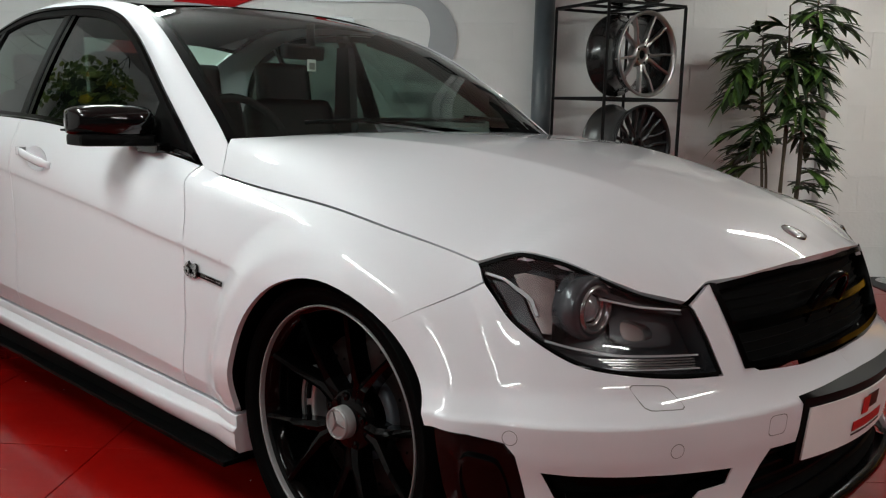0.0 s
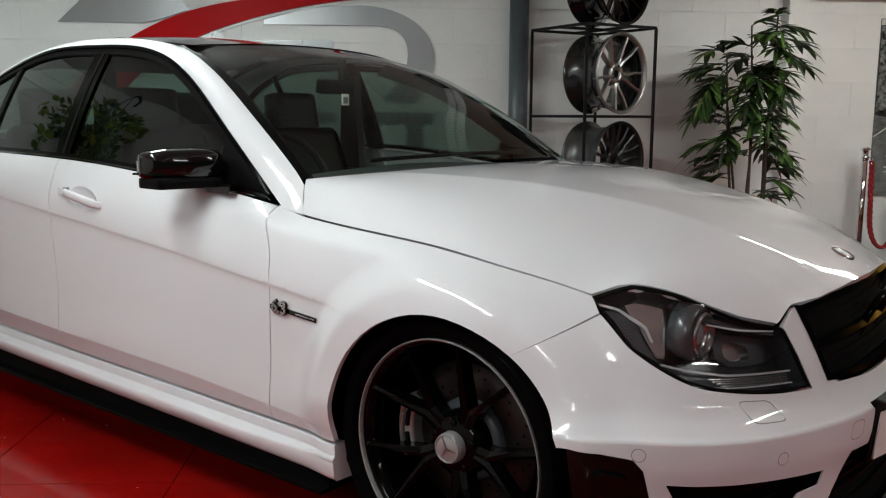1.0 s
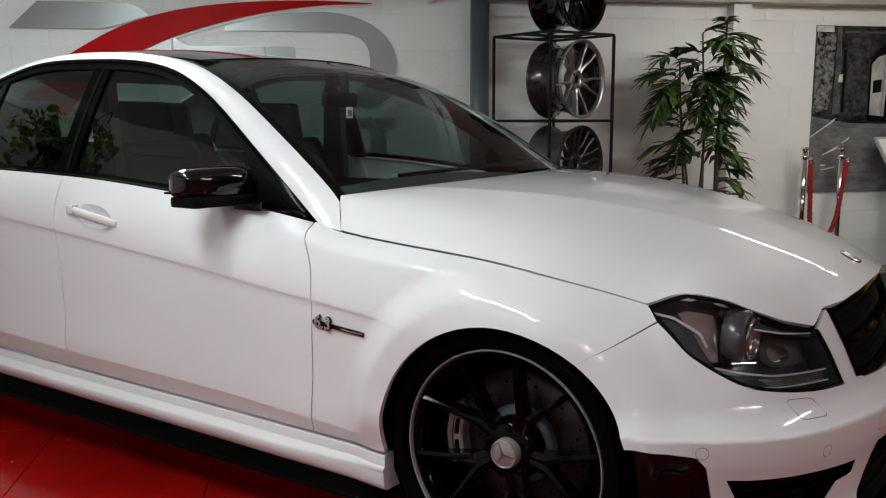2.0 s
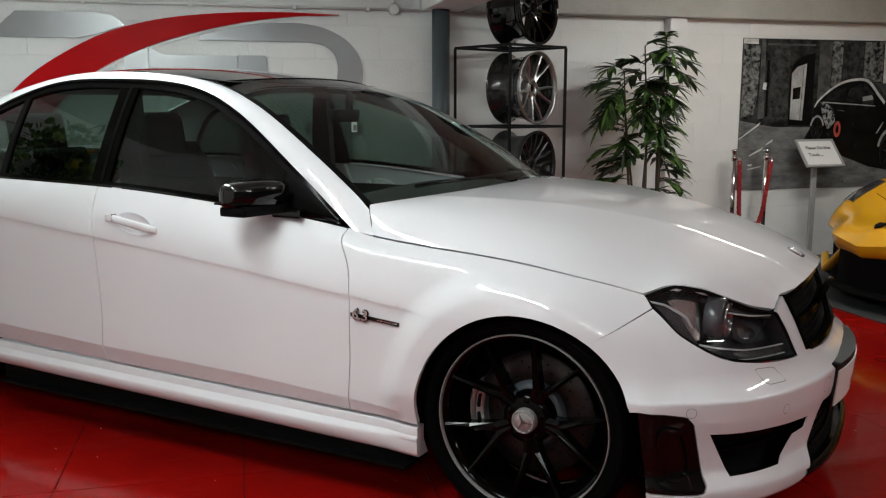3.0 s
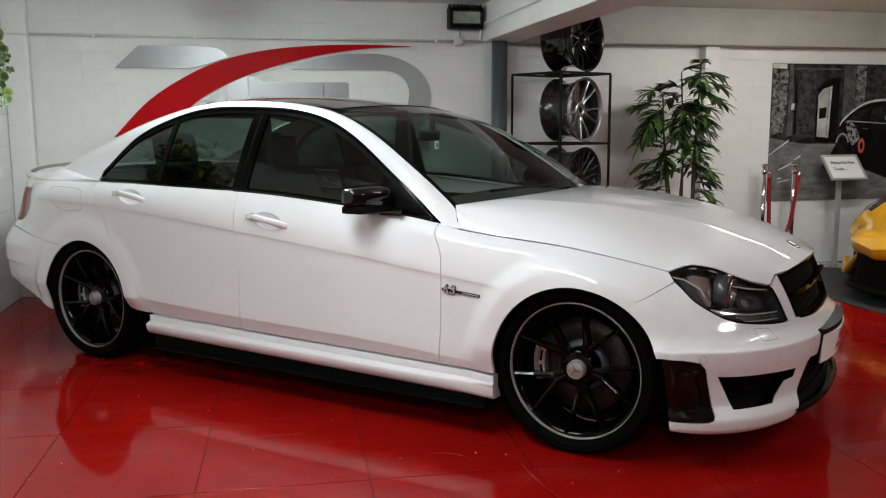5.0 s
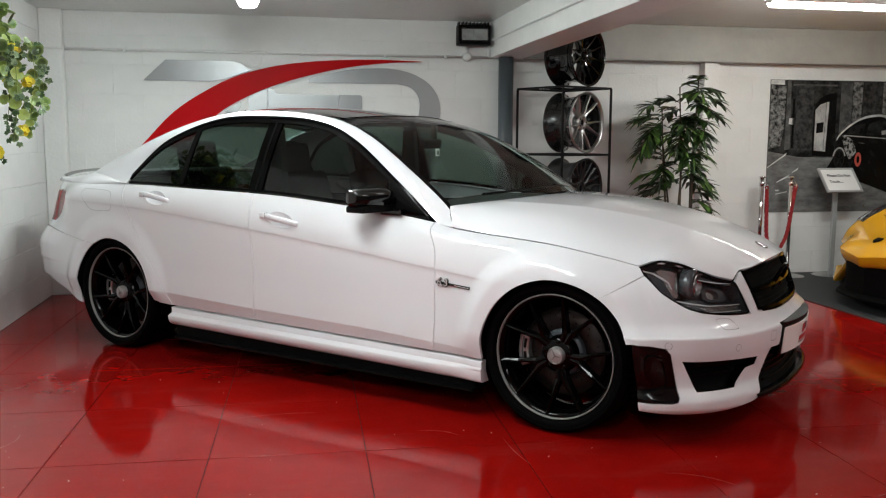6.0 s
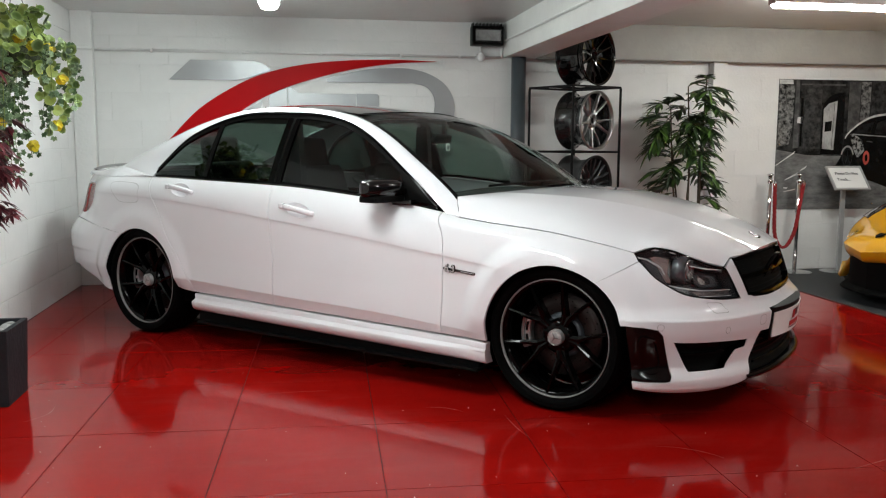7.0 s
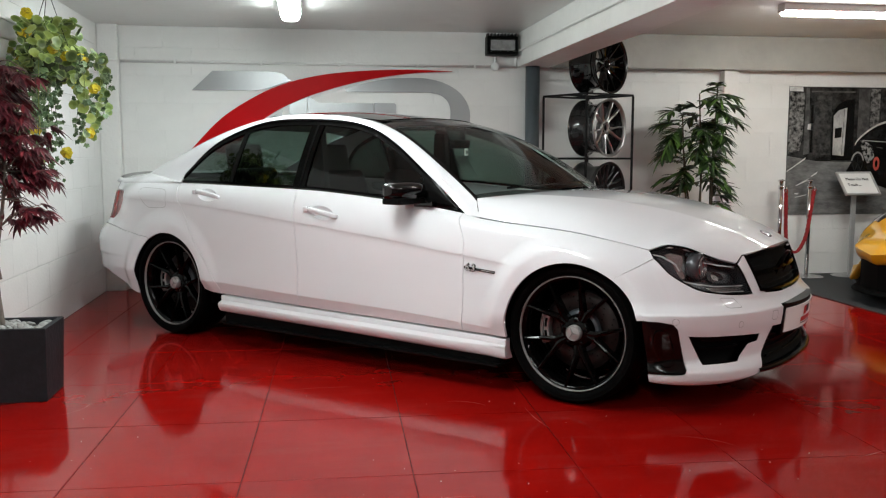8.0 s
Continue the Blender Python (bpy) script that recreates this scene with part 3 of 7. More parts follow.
WING_REAR = [(-0.6225, 0.825), (-0.583, 0.753), (-0.567, 0.69), (-0.568, 0.55), (-0.568, 0.42), (-0.5745, 0.29)]
WING = xz(WING_LOW) + [(1.036, 0.684), (float(u_at(LAMP[0])), LAMP[1])] + [(float(u_at(x)), float(belt_z(x))) for x in np.linspace(LAMP[0] - 0.01, -0.623, 42)] + [tuple(p) for p in smooth_curve(xz(WING_REAR), 18)]
skin_cut("front_wing", WING, [], PAINT, sedan, "", 0.014, 0.012, lines=side_lines(-0.57, -0.26) + [line_along(lambda x, d=d: crease_z(x) + 0.83 * (belt_z(x) - crease_z(x)) + d, -0.59, 0.05, 0.010) for d in (-0.014, -0.008, -0.0027, 0.0027, 0.008, 0.014)])
skin_cut("rear_quarter_panel", QUARTER, [], PAINT, sedan, "", 0.016, 0.017, lines=side_lines(-3.3, -2.3))
RBUMP = [(a, b - 0.0015) for a, b in SEAM_R[::-1]] + [(5.06, 0.662), (5.25, 0.66), (UE, 0.66), (UE, 0.36), (5.1, 0.365), (4.92, 0.360), (4.682, 0.297), (4.50, 0.238), (float(u_at(-3.085)), 0.236)] + ar_b[::-1]
skin_cut("rear_bumper", RBUMP, [], PAINT, sedan, "", 0.008, 0.014)
RED_LENS = mat("red lamp lens", (0.22, 0.003, 0.004), 0.2, spec=0.12)
skin_cut("tail_lamp", LAMP_SIDE + [(5.12, 0.696), (5.12, 0.885)], [], RED_LENS, sedan, "red tail lamp lens", 0.02, 0.012)
skin_cut("boot_back", [(5.124, 0.665), (5.124, 0.90), (5.0, 0.90), (5.0, 0.938), (UE, 0.945), (UE, 0.665)], [], PAINT, sedan, "", 0.016, 0.02)

HL = [(1.062, 0.713), (1.0, 0.734), (0.93, 0.740), (0.82, 0.728), (0.71, 0.695), (0.63, 0.671), (0.52, 0.648), (0.512, 0.640), (0.489, 0.588), (0.463, 0.521), (0.57, 0.525), (0.70, 0.538), (0.785, 0.553), (0.87, 0.588), (0.96, 0.634), (1.02, 0.681)]
HEADLAMP = [tuple(p) for p in smooth_curve(HL[:7], 34)] + HL[7:9] + [tuple(p) for p in smooth_curve(HL[9:] + HL[:1], 34)][:-1]
UARCH = float(u_at(0.343))
ULOW = float(u_at(0.368))
UFOOT = float(u_at(0.372))
VENT = [(UARCH, 0.427), (0.985, 0.424), (0.925, 0.412), (0.905, 0.392), (0.862, 0.222), (0.868, 0.205), (0.885, 0.199), (ULOW - 0.01, 0.196), (ULOW, 0.198)]
INTAKE = [(0.855, 0.364), (0.80, 0.361), (0.65, 0.358), (0.456, 0.348), (0.466, 0.315), (0.53, 0.309), (0.597, 0.240), (0.785, 0.238)]
arch_pts = [(float(u_at(x)), z) for x, z in arch(*ARCH_F, 19, a1, 16)]
BUMPER = ([(0.0, 0.502), (0.2, 0.505), (0.352, 0.515), (0.384, 0.53), (0.398, 0.562), (0.438, 0.680), (0.455, 0.6835), (0.514, 0.6485), (0.509, 0.640), (0.485, 0.588)] + [tuple(p) for p in smooth_curve([(0.458, 0.5175), (0.57, 0.5215), (0.70, 0.5345), (0.787, 0.5495), (0.872, 0.5845), (0.9625, 0.6315), (1.0325, 0.6815)], 30)]
          + arch_pts[::-1] + [(UARCH, 0.431), (0.983, 0.428), (0.922, 0.4155), (0.9015, 0.393), (0.8585, 0.221), (0.866, 0.201), (0.885, 0.1955), (ULOW - 0.01, 0.1925), (ULOW, 0.194)]
          + [(UFOOT, 0.160), (0.9, 0.152), (0.81, 0.149), (0.70, 0.150), (0.62, 0.155), (0.50, 0.172), (0.47, 0.180), (0.435, 0.243), (0.360, 0.371), (0.25, 0.366), (0.0, 0.362)])
skin_cut("front_bumper", BUMPER, [INTAKE], PAINT, sedan, fold=0.012, h=0.0095, lines=[[(a, z) for a in np.arange(0.02, UARCH, 0.008)] for z in (0.4475, 0.4515, 0.4555, 0.4595, 0.4635)])
skin_cut("bumper_vent", VENT, [], CARBON, sedan, "gloss black carbon vent blade", 0.02, off=-0.004)
VENT_IN = rounded([(1.005, 0.395), (0.945, 0.385), (0.925, 0.365), (0.895, 0.235), (0.985, 0.225)], 2)
skin_cut("vent_rib", VENT_IN, [rounded([(a * 0.9 + 0.0965, b * 0.88 + 0.037) for a, b in VENT_IN], 0)], CARBON, sedan, "", 0.008, off=0.008)
# intake: black frame, dark cavity, slat and lamp bar
IC = np.mean(np.array(INTAKE), axis=0)
skin_cut("intake_frame", [(float(IC[0] + (a - IC[0]) * 1.02), float(IC[1] + (b - IC[1]) * 1.04)) for a, b in INTAKE], [[(float(IC[0] + (a - IC[0]) * 0.975), float(IC[1] + (b - IC[1]) * 0.93)) for a, b in INTAKE]], GRILLE_BLACK, sedan, "gloss black intake frame", 0.035, off=-0.003)
skin_cut("intake_back", [(a, b) for a, b in [(0.88, 0.385), (0.44, 0.37), (0.44, 0.22), (0.81, 0.22)]], [], DARK, sedan, "", 0, off=-0.05)
skin_cut("intake_bar", [(0.80, 0.352), (0.62, 0.350), (0.62, 0.330), (0.78, 0.332)], [], GRILLE_BLACK, sedan, "", 0.02, off=-0.016)
skin_cut("intake_slat", [(0.80, 0.300), (0.56, 0.300), (0.565, 0.293), (0.80, 0.293)], [], TRIM, sedan, "", 0.02, off=-0.03)
skin_cut("lower_grille", [(0.0, 0.37), (0.25, 0.372), (0.362, 0.377), (0.445, 0.236), (0.46, 0.20), (0.0, 0.19)], [], DARK, sedan, "black lower grille", 0, off=-0.03)
for z in (0.345, 0.32, 0.295, 0.27, 0.245):
    skin_cut("grille_slat", [(0.0, z), (0.36, z), (0.36, z - 0.006), (0.0, z - 0.006)], [], TRIM, sedan, "", 0.012, off=-0.018)
# splitter under the nose
sp = np.linspace(-0.48, 0.48, 41)
rows = []
for a in sp:
    e = [skin_off(abs(a), 0.20, -0.01), skin_off(abs(a), 0.197, 0.002), skin_off(abs(a), 0.188, 0.008), skin_off(abs(a), 0.181, 0.008), skin_off(abs(a), 0.175, -0.006), skin_off(abs(a), 0.175, -0.10)]
    rows.append([(p[0], p[1] if a >= 0 else -p[1], p[2]) for p in e])
part("front_splitter", sheet(np.array(rows), 0, flip=True), CARBON, sedan, "glossy black carbon splitter", True)

# number plate on its holder: writing as plain bars and shapes
plate_p = new("number_plate")
plate_p.parent = sedan


def plate_sheet(y0, y1, z0, z1, dx, thick, n=14):
    yy = np.linspace(y0, y1, n)
    xx = 0.822 - 0.036 * (np.abs(yy) / 0.26) ** 2 + dx
    zz = np.linspace(z0, z1, 3)
    g = np.array([[(x - 0.10 * (0.40 - z), y, z) for z in zz] for x, y in zip(xx, yy)])
    return sheet(g, thick)


part("plate_holder", plate_sheet(-0.272, 0.272, 0.318, 0.458, 0.0, 0.05), TRIM, plate_p, "black plastic plate holder", True)
part("plate_face", plate_sheet(-0.258, 0.258, 0.326, 0.438, 0.006, 0.004), PAPER_W, plate_p, "white number plate face", True)
part("logo_shape", plate_sheet(-0.03, 0.035, 0.392, 0.425, 0.0085, 0.001), INK_B, plate_p, "black logo block")
part("logo_shape", plate_sheet(-0.055, -0.02, 0.385, 0.423, 0.0095, 0.001), INK_R, plate_p, "red logo slash")
part("logo_bar", plate_sheet(-0.085, 0.085, 0.353, 0.374, 0.0085, 0.001), INK_R, plate_p, "red bar of lettering")
part("logo_bar", plate_sheet(-0.085, 0.085, 0.343, 0.347, 0.0085, 0.001), INK_B, plate_p, "thin black bar")

# flaps and sensors
def outline_ring(name, poly, parent, width=0.0015):
    """A fine shut line standing in the skin."""
    c = np.mean(np.array(poly), axis=0)
    inner = [(c[0] + (a - c[0]) * (1 - width / max(0.01, abs(a - c[0]) + 1e-6)) if abs(a - c[0]) > width else a, c[1] + (b - c[1]) * (1 - width / max(0.01, abs(b - c[1]) + 1e-6)) if abs(b - c[1]) > width else b) for a, b in poly]
    return skin_cut(name, poly, [inner], SHUT, parent, "", 0, 0.02, off=0.0006)


outline_ring("washer_flap", rounded([(0.687, 0.518), (0.60, 0.513), (0.566, 0.472), (0.655, 0.474)], 2, 0.12), sedan)
outline_ring("towing_cover", rounded([(0.38, 0.443), (0.325, 0.440), (0.325, 0.398), (0.38, 0.400)], 2, 0.15), sedan)
outline_ring("fuel_flap", rounded([(4.47, 0.922), (4.17, 0.916), (4.155, 0.80), (4.36, 0.795)], 2, 0.15), sedan)
for su, sz in ((0.912, 0.427), (0.60, 0.404)):
    ring = [(su + 0.013 * math.cos(k * math.pi / 10), sz + 0.013 * math.sin(k * math.pi / 10)) for k in range(20)]
    skin_cut("parking_sensor", ring, [], PAINT, sedan, "", 0.003, 0.02, off=0.0009)
    outline_ring("sensor_ring", [(su + 0.0145 * math.cos(k * math.pi / 10), sz + 0.0145 * math.sin(k * math.pi / 10)) for k in range(20)], sedan, 0.0013)

# ---- headlamps ----
LAMP_BACK = mat("dark lamp housing", (0.065, 0.068, 0.076), 0.25, 0.35, vary=0.3, scale=12)
LAMP_SILVER = mat("satin lamp reflector", (0.52, 0.51, 0.51), 0.22, 0.85, vary=0.2, scale=30)
LAMP_TRIM = mat("pale lamp trim", (0.46, 0.47, 0.49), 0.35, 0.25)
RING_SILVER = mat("silver ring paint", (0.32, 0.32, 0.33), 0.2, 0.8)
for sgn in (1, -1):
    lampo = new("headlamp")
    lampo.parent = sedan
    tagged(lampo, "smoked headlamp with round projector lens")

    def lamp_piece(name, poly, off, material, label="", fold=0.0, h=0.014, holes=()):
        o = skin_cut(name, poly, list(holes), material, lampo, label, fold, h, off, both=False)
        if sgn < 0:
            o.scale = (1, -1, 1)
        return o

    HC = (0.76, 0.625)
    small = [(HC[0] + (a - HC[0]) * 0.978, HC[1] + (b - HC[1]) * 0.950) for a, b in HEADLAMP]
    lamp_piece("lens", HEADLAMP, 0.0, CLEAR, "clear outer lens", 0.0).visible_shadow = False
    lamp_piece("bezel", HEADLAMP, 0.0008, DARK, "black lamp edge", 0.008, holes=[small])
    lamp_piece("housing", HEADLAMP, -0.065, LAMP_BACK, "", 0.0)
    rim2 = [(HC[0] + (a - HC[0]) * 0.988, HC[1] + (b - HC[1]) * 0.972) for a, b in HEADLAMP]
    lamp_piece("lamp_wall", HEADLAMP, -0.002, LAMP_BACK, "", 0.062, holes=[rim2])
    # side bowl of the lamp with a bright edge
    lamp_piece("side_reflector", [(0.985, 0.712), (0.94, 0.716), (0.87, 0.708), (0.835, 0.700), (0.842, 0.640), (0.845, 0.605), (0.868, 0.606), (0.895, 0.640), (0.925, 0.676)], -0.030, LAMP_SILVER, "satin silver side reflector", 0.03)
    lamp_piece("outer_bowl", [(1.03, 0.696), (0.985, 0.690), (0.925, 0.668), (0.895, 0.630), (0.860, 0.594), (0.93, 0.624)], -0.022, LAMP_BACK, "", 0.02)
    lamp_piece("bright_edge", [(1.045, 0.7065), (0.996, 0.6985), (0.925, 0.678), (0.896, 0.664), (0.878, 0.636), (0.884, 0.634), (0.902, 0.659), (0.930, 0.672), (0.998, 0.694), (1.045, 0.7025)], -0.012, LAMP_TRIM, "thin bright edge", 0.004, h=0.02)
    lamp_piece("divider", [(0.842, 0.705), (0.818, 0.700), (0.812, 0.660), (0.812, 0.62), (0.818, 0.588), (0.845, 0.592), (0.836, 0.640)], -0.018, DARK, "", 0.04)
    # projector: shroud, ring and lens, looking ahead and a little out
    c0 = skin_off(0.790, 0.646, -0.055)
    ax = pose(float(c0[0]), float(c0[1]) * sgn, 0.645) @ pose(0, 0, 0, 0, 0, 90 - sgn * 3)
    part("projector_shroud", revolve([(0.046, -0.046), (0.050, -0.052), (0.062, -0.044), (0.064, 0.0), (0.046, 0.0)], 36, m=ax), LAMP_BACK, lampo, "", True)
    part("projector_ring", revolve([(0.036, -0.046), (0.038, -0.055), (0.043, -0.057), (0.047, -0.052), (0.046, -0.02), (0.036, -0.02), (0.036, -0.046)], 36, m=ax), RING_SILVER, lampo, "bright projector ring", True)
    part("inner_ring", revolve([(0.028, -0.040), (0.030, -0.046), (0.0345, -0.045), (0.036, -0.036)], 36, m=ax), LAMP_SILVER, lampo, "", True)
    part("projector_lens", revolve([(0.0, -0.050), (0.012, -0.048), (0.022, -0.043), (0.028, -0.034), (0.028, -0.02)], 32, m=ax), LENS, lampo, "round glass projector lens", True)
    lamp_piece("main_beam_cup", rounded([(0.700, 0.655), (0.56, 0.632), (0.535, 0.60), (0.55, 0.578), (0.70, 0.586)], 1), -0.045, LAMP_BACK, "", 0.02, holes=[rounded([(0.672, 0.640), (0.60, 0.626), (0.585, 0.605), (0.60, 0.592), (0.672, 0.596)], 2)])
    lamp_piece("beam_reflector", rounded([(0.672, 0.640), (0.60, 0.626), (0.585, 0.605), (0.60, 0.592), (0.672, 0.596)], 2), -0.060, LAMP_SILVER, "", 0.0)
    lamp_piece("brow", [(0.83, 0.712), (0.72, 0.683), (0.64, 0.662), (0.53, 0.641), (0.528, 0.634), (0.64, 0.654), (0.72, 0.673), (0.83, 0.702)], -0.016, LAMP_BACK, "", 0.03)
    lamp_piece("brow_line", [(0.735, 0.670), (0.64, 0.655), (0.535, 0.6445), (0.535, 0.642), (0.64, 0.6515), (0.735, 0.6665)], -0.010, LAMP_TRIM, "", 0.004, h=0.02)
    lamp_piece("drl_strip", [(0.86, 0.594), (0.80, 0.583), (0.70, 0.570), (0.505, 0.562), (0.505, 0.5585), (0.70, 0.566), (0.80, 0.579), (0.86, 0.590)], -0.012, LAMP_TRIM, "thin bright strip", 0.008, h=0.02)
    lamp_piece("drl_strip", [(0.80, 0.552), (0.70, 0.545), (0.505, 0.538), (0.505, 0.5355), (0.70, 0.5425), (0.80, 0.549)], -0.012, LAMP_TRIM, "thin bright strip", 0.006, h=0.02)
    for k in range(4):
        z = 0.5555 - k * 0.0048
        lamp_piece("drl_rib", [(0.74 - 0.01 * k, z + 0.0085), (0.51, z), (0.51, z - 0.0022), (0.74 - 0.01 * k, z + 0.0058)], -0.018, LAMP_SILVER, "", 0.006, h=0.03)

# ---- radiator grille ----
def nose_patch(name, u1, ztop, zbot, off, material, label="", fold=0.0, k=31, v=8):
    """A patch across the whole nose, from -u1 to u1."""
    a = np.linspace(-1, 1, k)
    g = []
    for s in a:
        uu = abs(s) * np.interp(abs(s), [0, 1], [u1, u1])
        zz = np.linspace(zbot(abs(s)), ztop(abs(s)), v)
        # the side edge leans outwards with height
        lean = np.interp(zz, [0.52, 0.69], [0.875, 1.0]) if u1 > 0.3 else 1.0
        p = skin_off(uu * lean, zz, np.full(v, off))
        p[:, 1] *= 1 if s >= 0 else -1
        g.append(p)
    g = np.array(g)[::-1]
    return part(name, sheet(g, fold, flip=False), material, sedan, label, True)


gt = lambda s: 0.700 - 0.018 * s ** 2
gb = lambda s: 0.512 + 0.012 * s ** 2
nose_patch("grille_panel", 0.450, gt, gb, -0.030, DARK, "gloss black radiator grille", 0.0)
nose_patch("grille_rim", 0.452, gt, lambda s: gt(s) - 0.012, 0.004, GRILLE_BLACK, "", 0.04)
nose_patch("grille_rim", 0.452, lambda s: gb(s) + 0.012, gb, 0.004, GRILLE_BLACK, "", 0.04)
nose_patch("grille_bar", 0.440, lambda s: 0.612, lambda s: 0.597, -0.006, GRILLE_BLACK, "", 0.03)
for sgn in (1, -1):
    q = skin_cut("grille_rim", [(0.455, 0.686), (0.440, 0.684), (0.385, 0.535), (0.398, 0.53)], [], GRILLE_BLACK, sedan, "", 0.04, off=0.004, both=False)
    if sgn < 0:
        q.scale = (1, -1, 1)
for z in np.arange(0.530, 0.69, 0.018):
    if abs(z - 0.604) > 0.012:
        nose_patch("grille_mesh", 0.42, lambda s, z=z: z + 0.0022, lambda s, z=z: z - 0.0022, -0.024, DARK, "", 0.006, v=2)
part("grille_emblem", revolve([(0.070, -0.012), (0.074, -0.018), (0.080, -0.018), (0.083, -0.010), (0.080, 0.0), (0.070, 0.0), (0.070, -0.012)], 40, m=pose(0.699, 0, 0.606) @ pose(0, 0, 0, 0, 0, 90) @ pose(0, 0, 0, 24, 0, 0)), GRILLE_BLACK, sedan, "round black emblem", True)
part("bonnet_emblem", revolve([(0.0, -0.005), (0.022, -0.004), (0.026, -0.001), (0.0265, 0.004)], 28, m=pose(0.628, 0, 0.7495) @ pose(0, 0, 0, 0, 24, 0) @ pose(0, 0, 0, -90, 0, 0)), GREY_STEEL, sedan, "small grey round emblem", True)
part("emblem_rim", revolve([(0.0265, 0.003), (0.0275, -0.004), (0.0295, -0.004), (0.0305, 0.003)], 28, m=pose(0.628, 0, 0.7495) @ pose(0, 0, 0, 0, 24, 0) @ pose(0, 0, 0, -90, 0, 0)), CHROME, sedan, "", True)

# ---- side glass and its trim ----
FR = smooth_curve(right(FRAME_LOW), 161)[4:-5]
belt = skin(u_at(FR[:, 0]), belt_z(FR[:, 0])) + np.array([0, 0.008, 0.0])


def pane_point(i, v, off):
    """On the side glass: i along the frame, v from belt (0) to frame (1)."""
    a, b = belt[i], FR[i]
    p = a * (1 - v) + b * v + np.array([0, -0.012, 0.0]) * 4 * v * (1 - v)
    return p + np.array([0, -off, off * 0.4])


def side_strip(name, i0, i1, vlo, vhi, off, material, parent, label="", fold=0.0, nv=8):
    """A piece of the side glass area between two lines of v, each a number or a function of x."""
    g = []
    for i in range(i0, i1 + 1):
        x = FR[i][0]
        lo = vlo(i) if callable(vlo) else vlo
        hi = vhi(i) if callable(vhi) else vhi
        g.append([pane_point(i, v, off) for v in np.linspace(lo, hi, nv)])
    g = np.array(g)
    obs = []
    for mir in (False, True):
        obs.append(part(name, sheet(g, fold, flip=True, mirror=mir), material, parent, label, True))
    return obs


def at_x(x):
    return int(np.argmin(np.abs(FR[:, 0] - x)))


N = len(FR)
high = np.linalg.norm(FR - belt, axis=1)
iB0, iB1, iQ0, iQ1, iS = at_x(-1.645), at_x(-1.735), at_x(-2.235), at_x(-2.262), at_x(-0.88)
for o in side_strip("side_window", iS, iB0, 0.03, lambda i: 1 - 0.030 / max(high[i], 0.05), -0.006, TINT, sedan, "green-tinted door glass") + side_strip("side_window", iB1, iQ0, 0.03, lambda i: 1 - 0.030 / max(high[i], 0.05), -0.006, TINT_REAR, sedan, "green-tinted door glass") + side_strip("quarter_window", iQ1, N - 1, lambda i: min(0.5, 0.02 / max(high[i], 0.03)), lambda i: 1 - min(0.48, 0.028 / max(high[i], 0.03)), -0.006, TINT_REAR, sedan, "green-tinted quarter glass"):
    o.visible_shadow = False
side_strip("window_frame", 0, N - 1, lambda i: 1 - min(0.5, 0.034 / max(high[i], 0.03)), 1.0, 0.002, TRIM, sedan, "black window frame", 0.012, 4)
side_strip("frame_bead", 0, N - 1, lambda i: 1 - min(0.5, 0.012 / max(high[i], 0.03)), 1.0, 0.007, GRILLE_BLACK, sedan, "gloss black frame bead", 0.006, 3)
side_strip("belt_strip", 0, N - 1, 0.0, lambda i: min(0.5, 0.018 / max(high[i], 0.03)), 0.004, GRILLE_BLACK, sedan, "black belt strip", 0.008, 3)
side_strip("belt_chrome", 0, N - 1, lambda i: min(0.3, 0.000 / max(high[i], 0.03)), lambda i: min(0.3, 0.004 / max(high[i], 0.03)), 0.007, BLACK_PAINT, sedan, "", 0.004, 2)
side_strip("centre_pillar", iB0, iB1, 0.0, 1.0, 0.0, GRILLE_BLACK, sedan, "gloss black centre pillar", 0.02, 10)
side_strip("pillar_gap", at_x(-1.684), at_x(-1.690), 0.0, 1.0, 0.0016, TRIM, sedan, "", 0.0, 10)
side_strip("quarter_bar", iQ0, iQ1, 0.0, 1.0, 0.001, TRIM, sedan, "", 0.012, 8)
side_strip("mirror_sail", 0, iS, 0.0, 1.0, -0.002, TRIM, sedan, "black plastic sail panel", 0.01, 8)

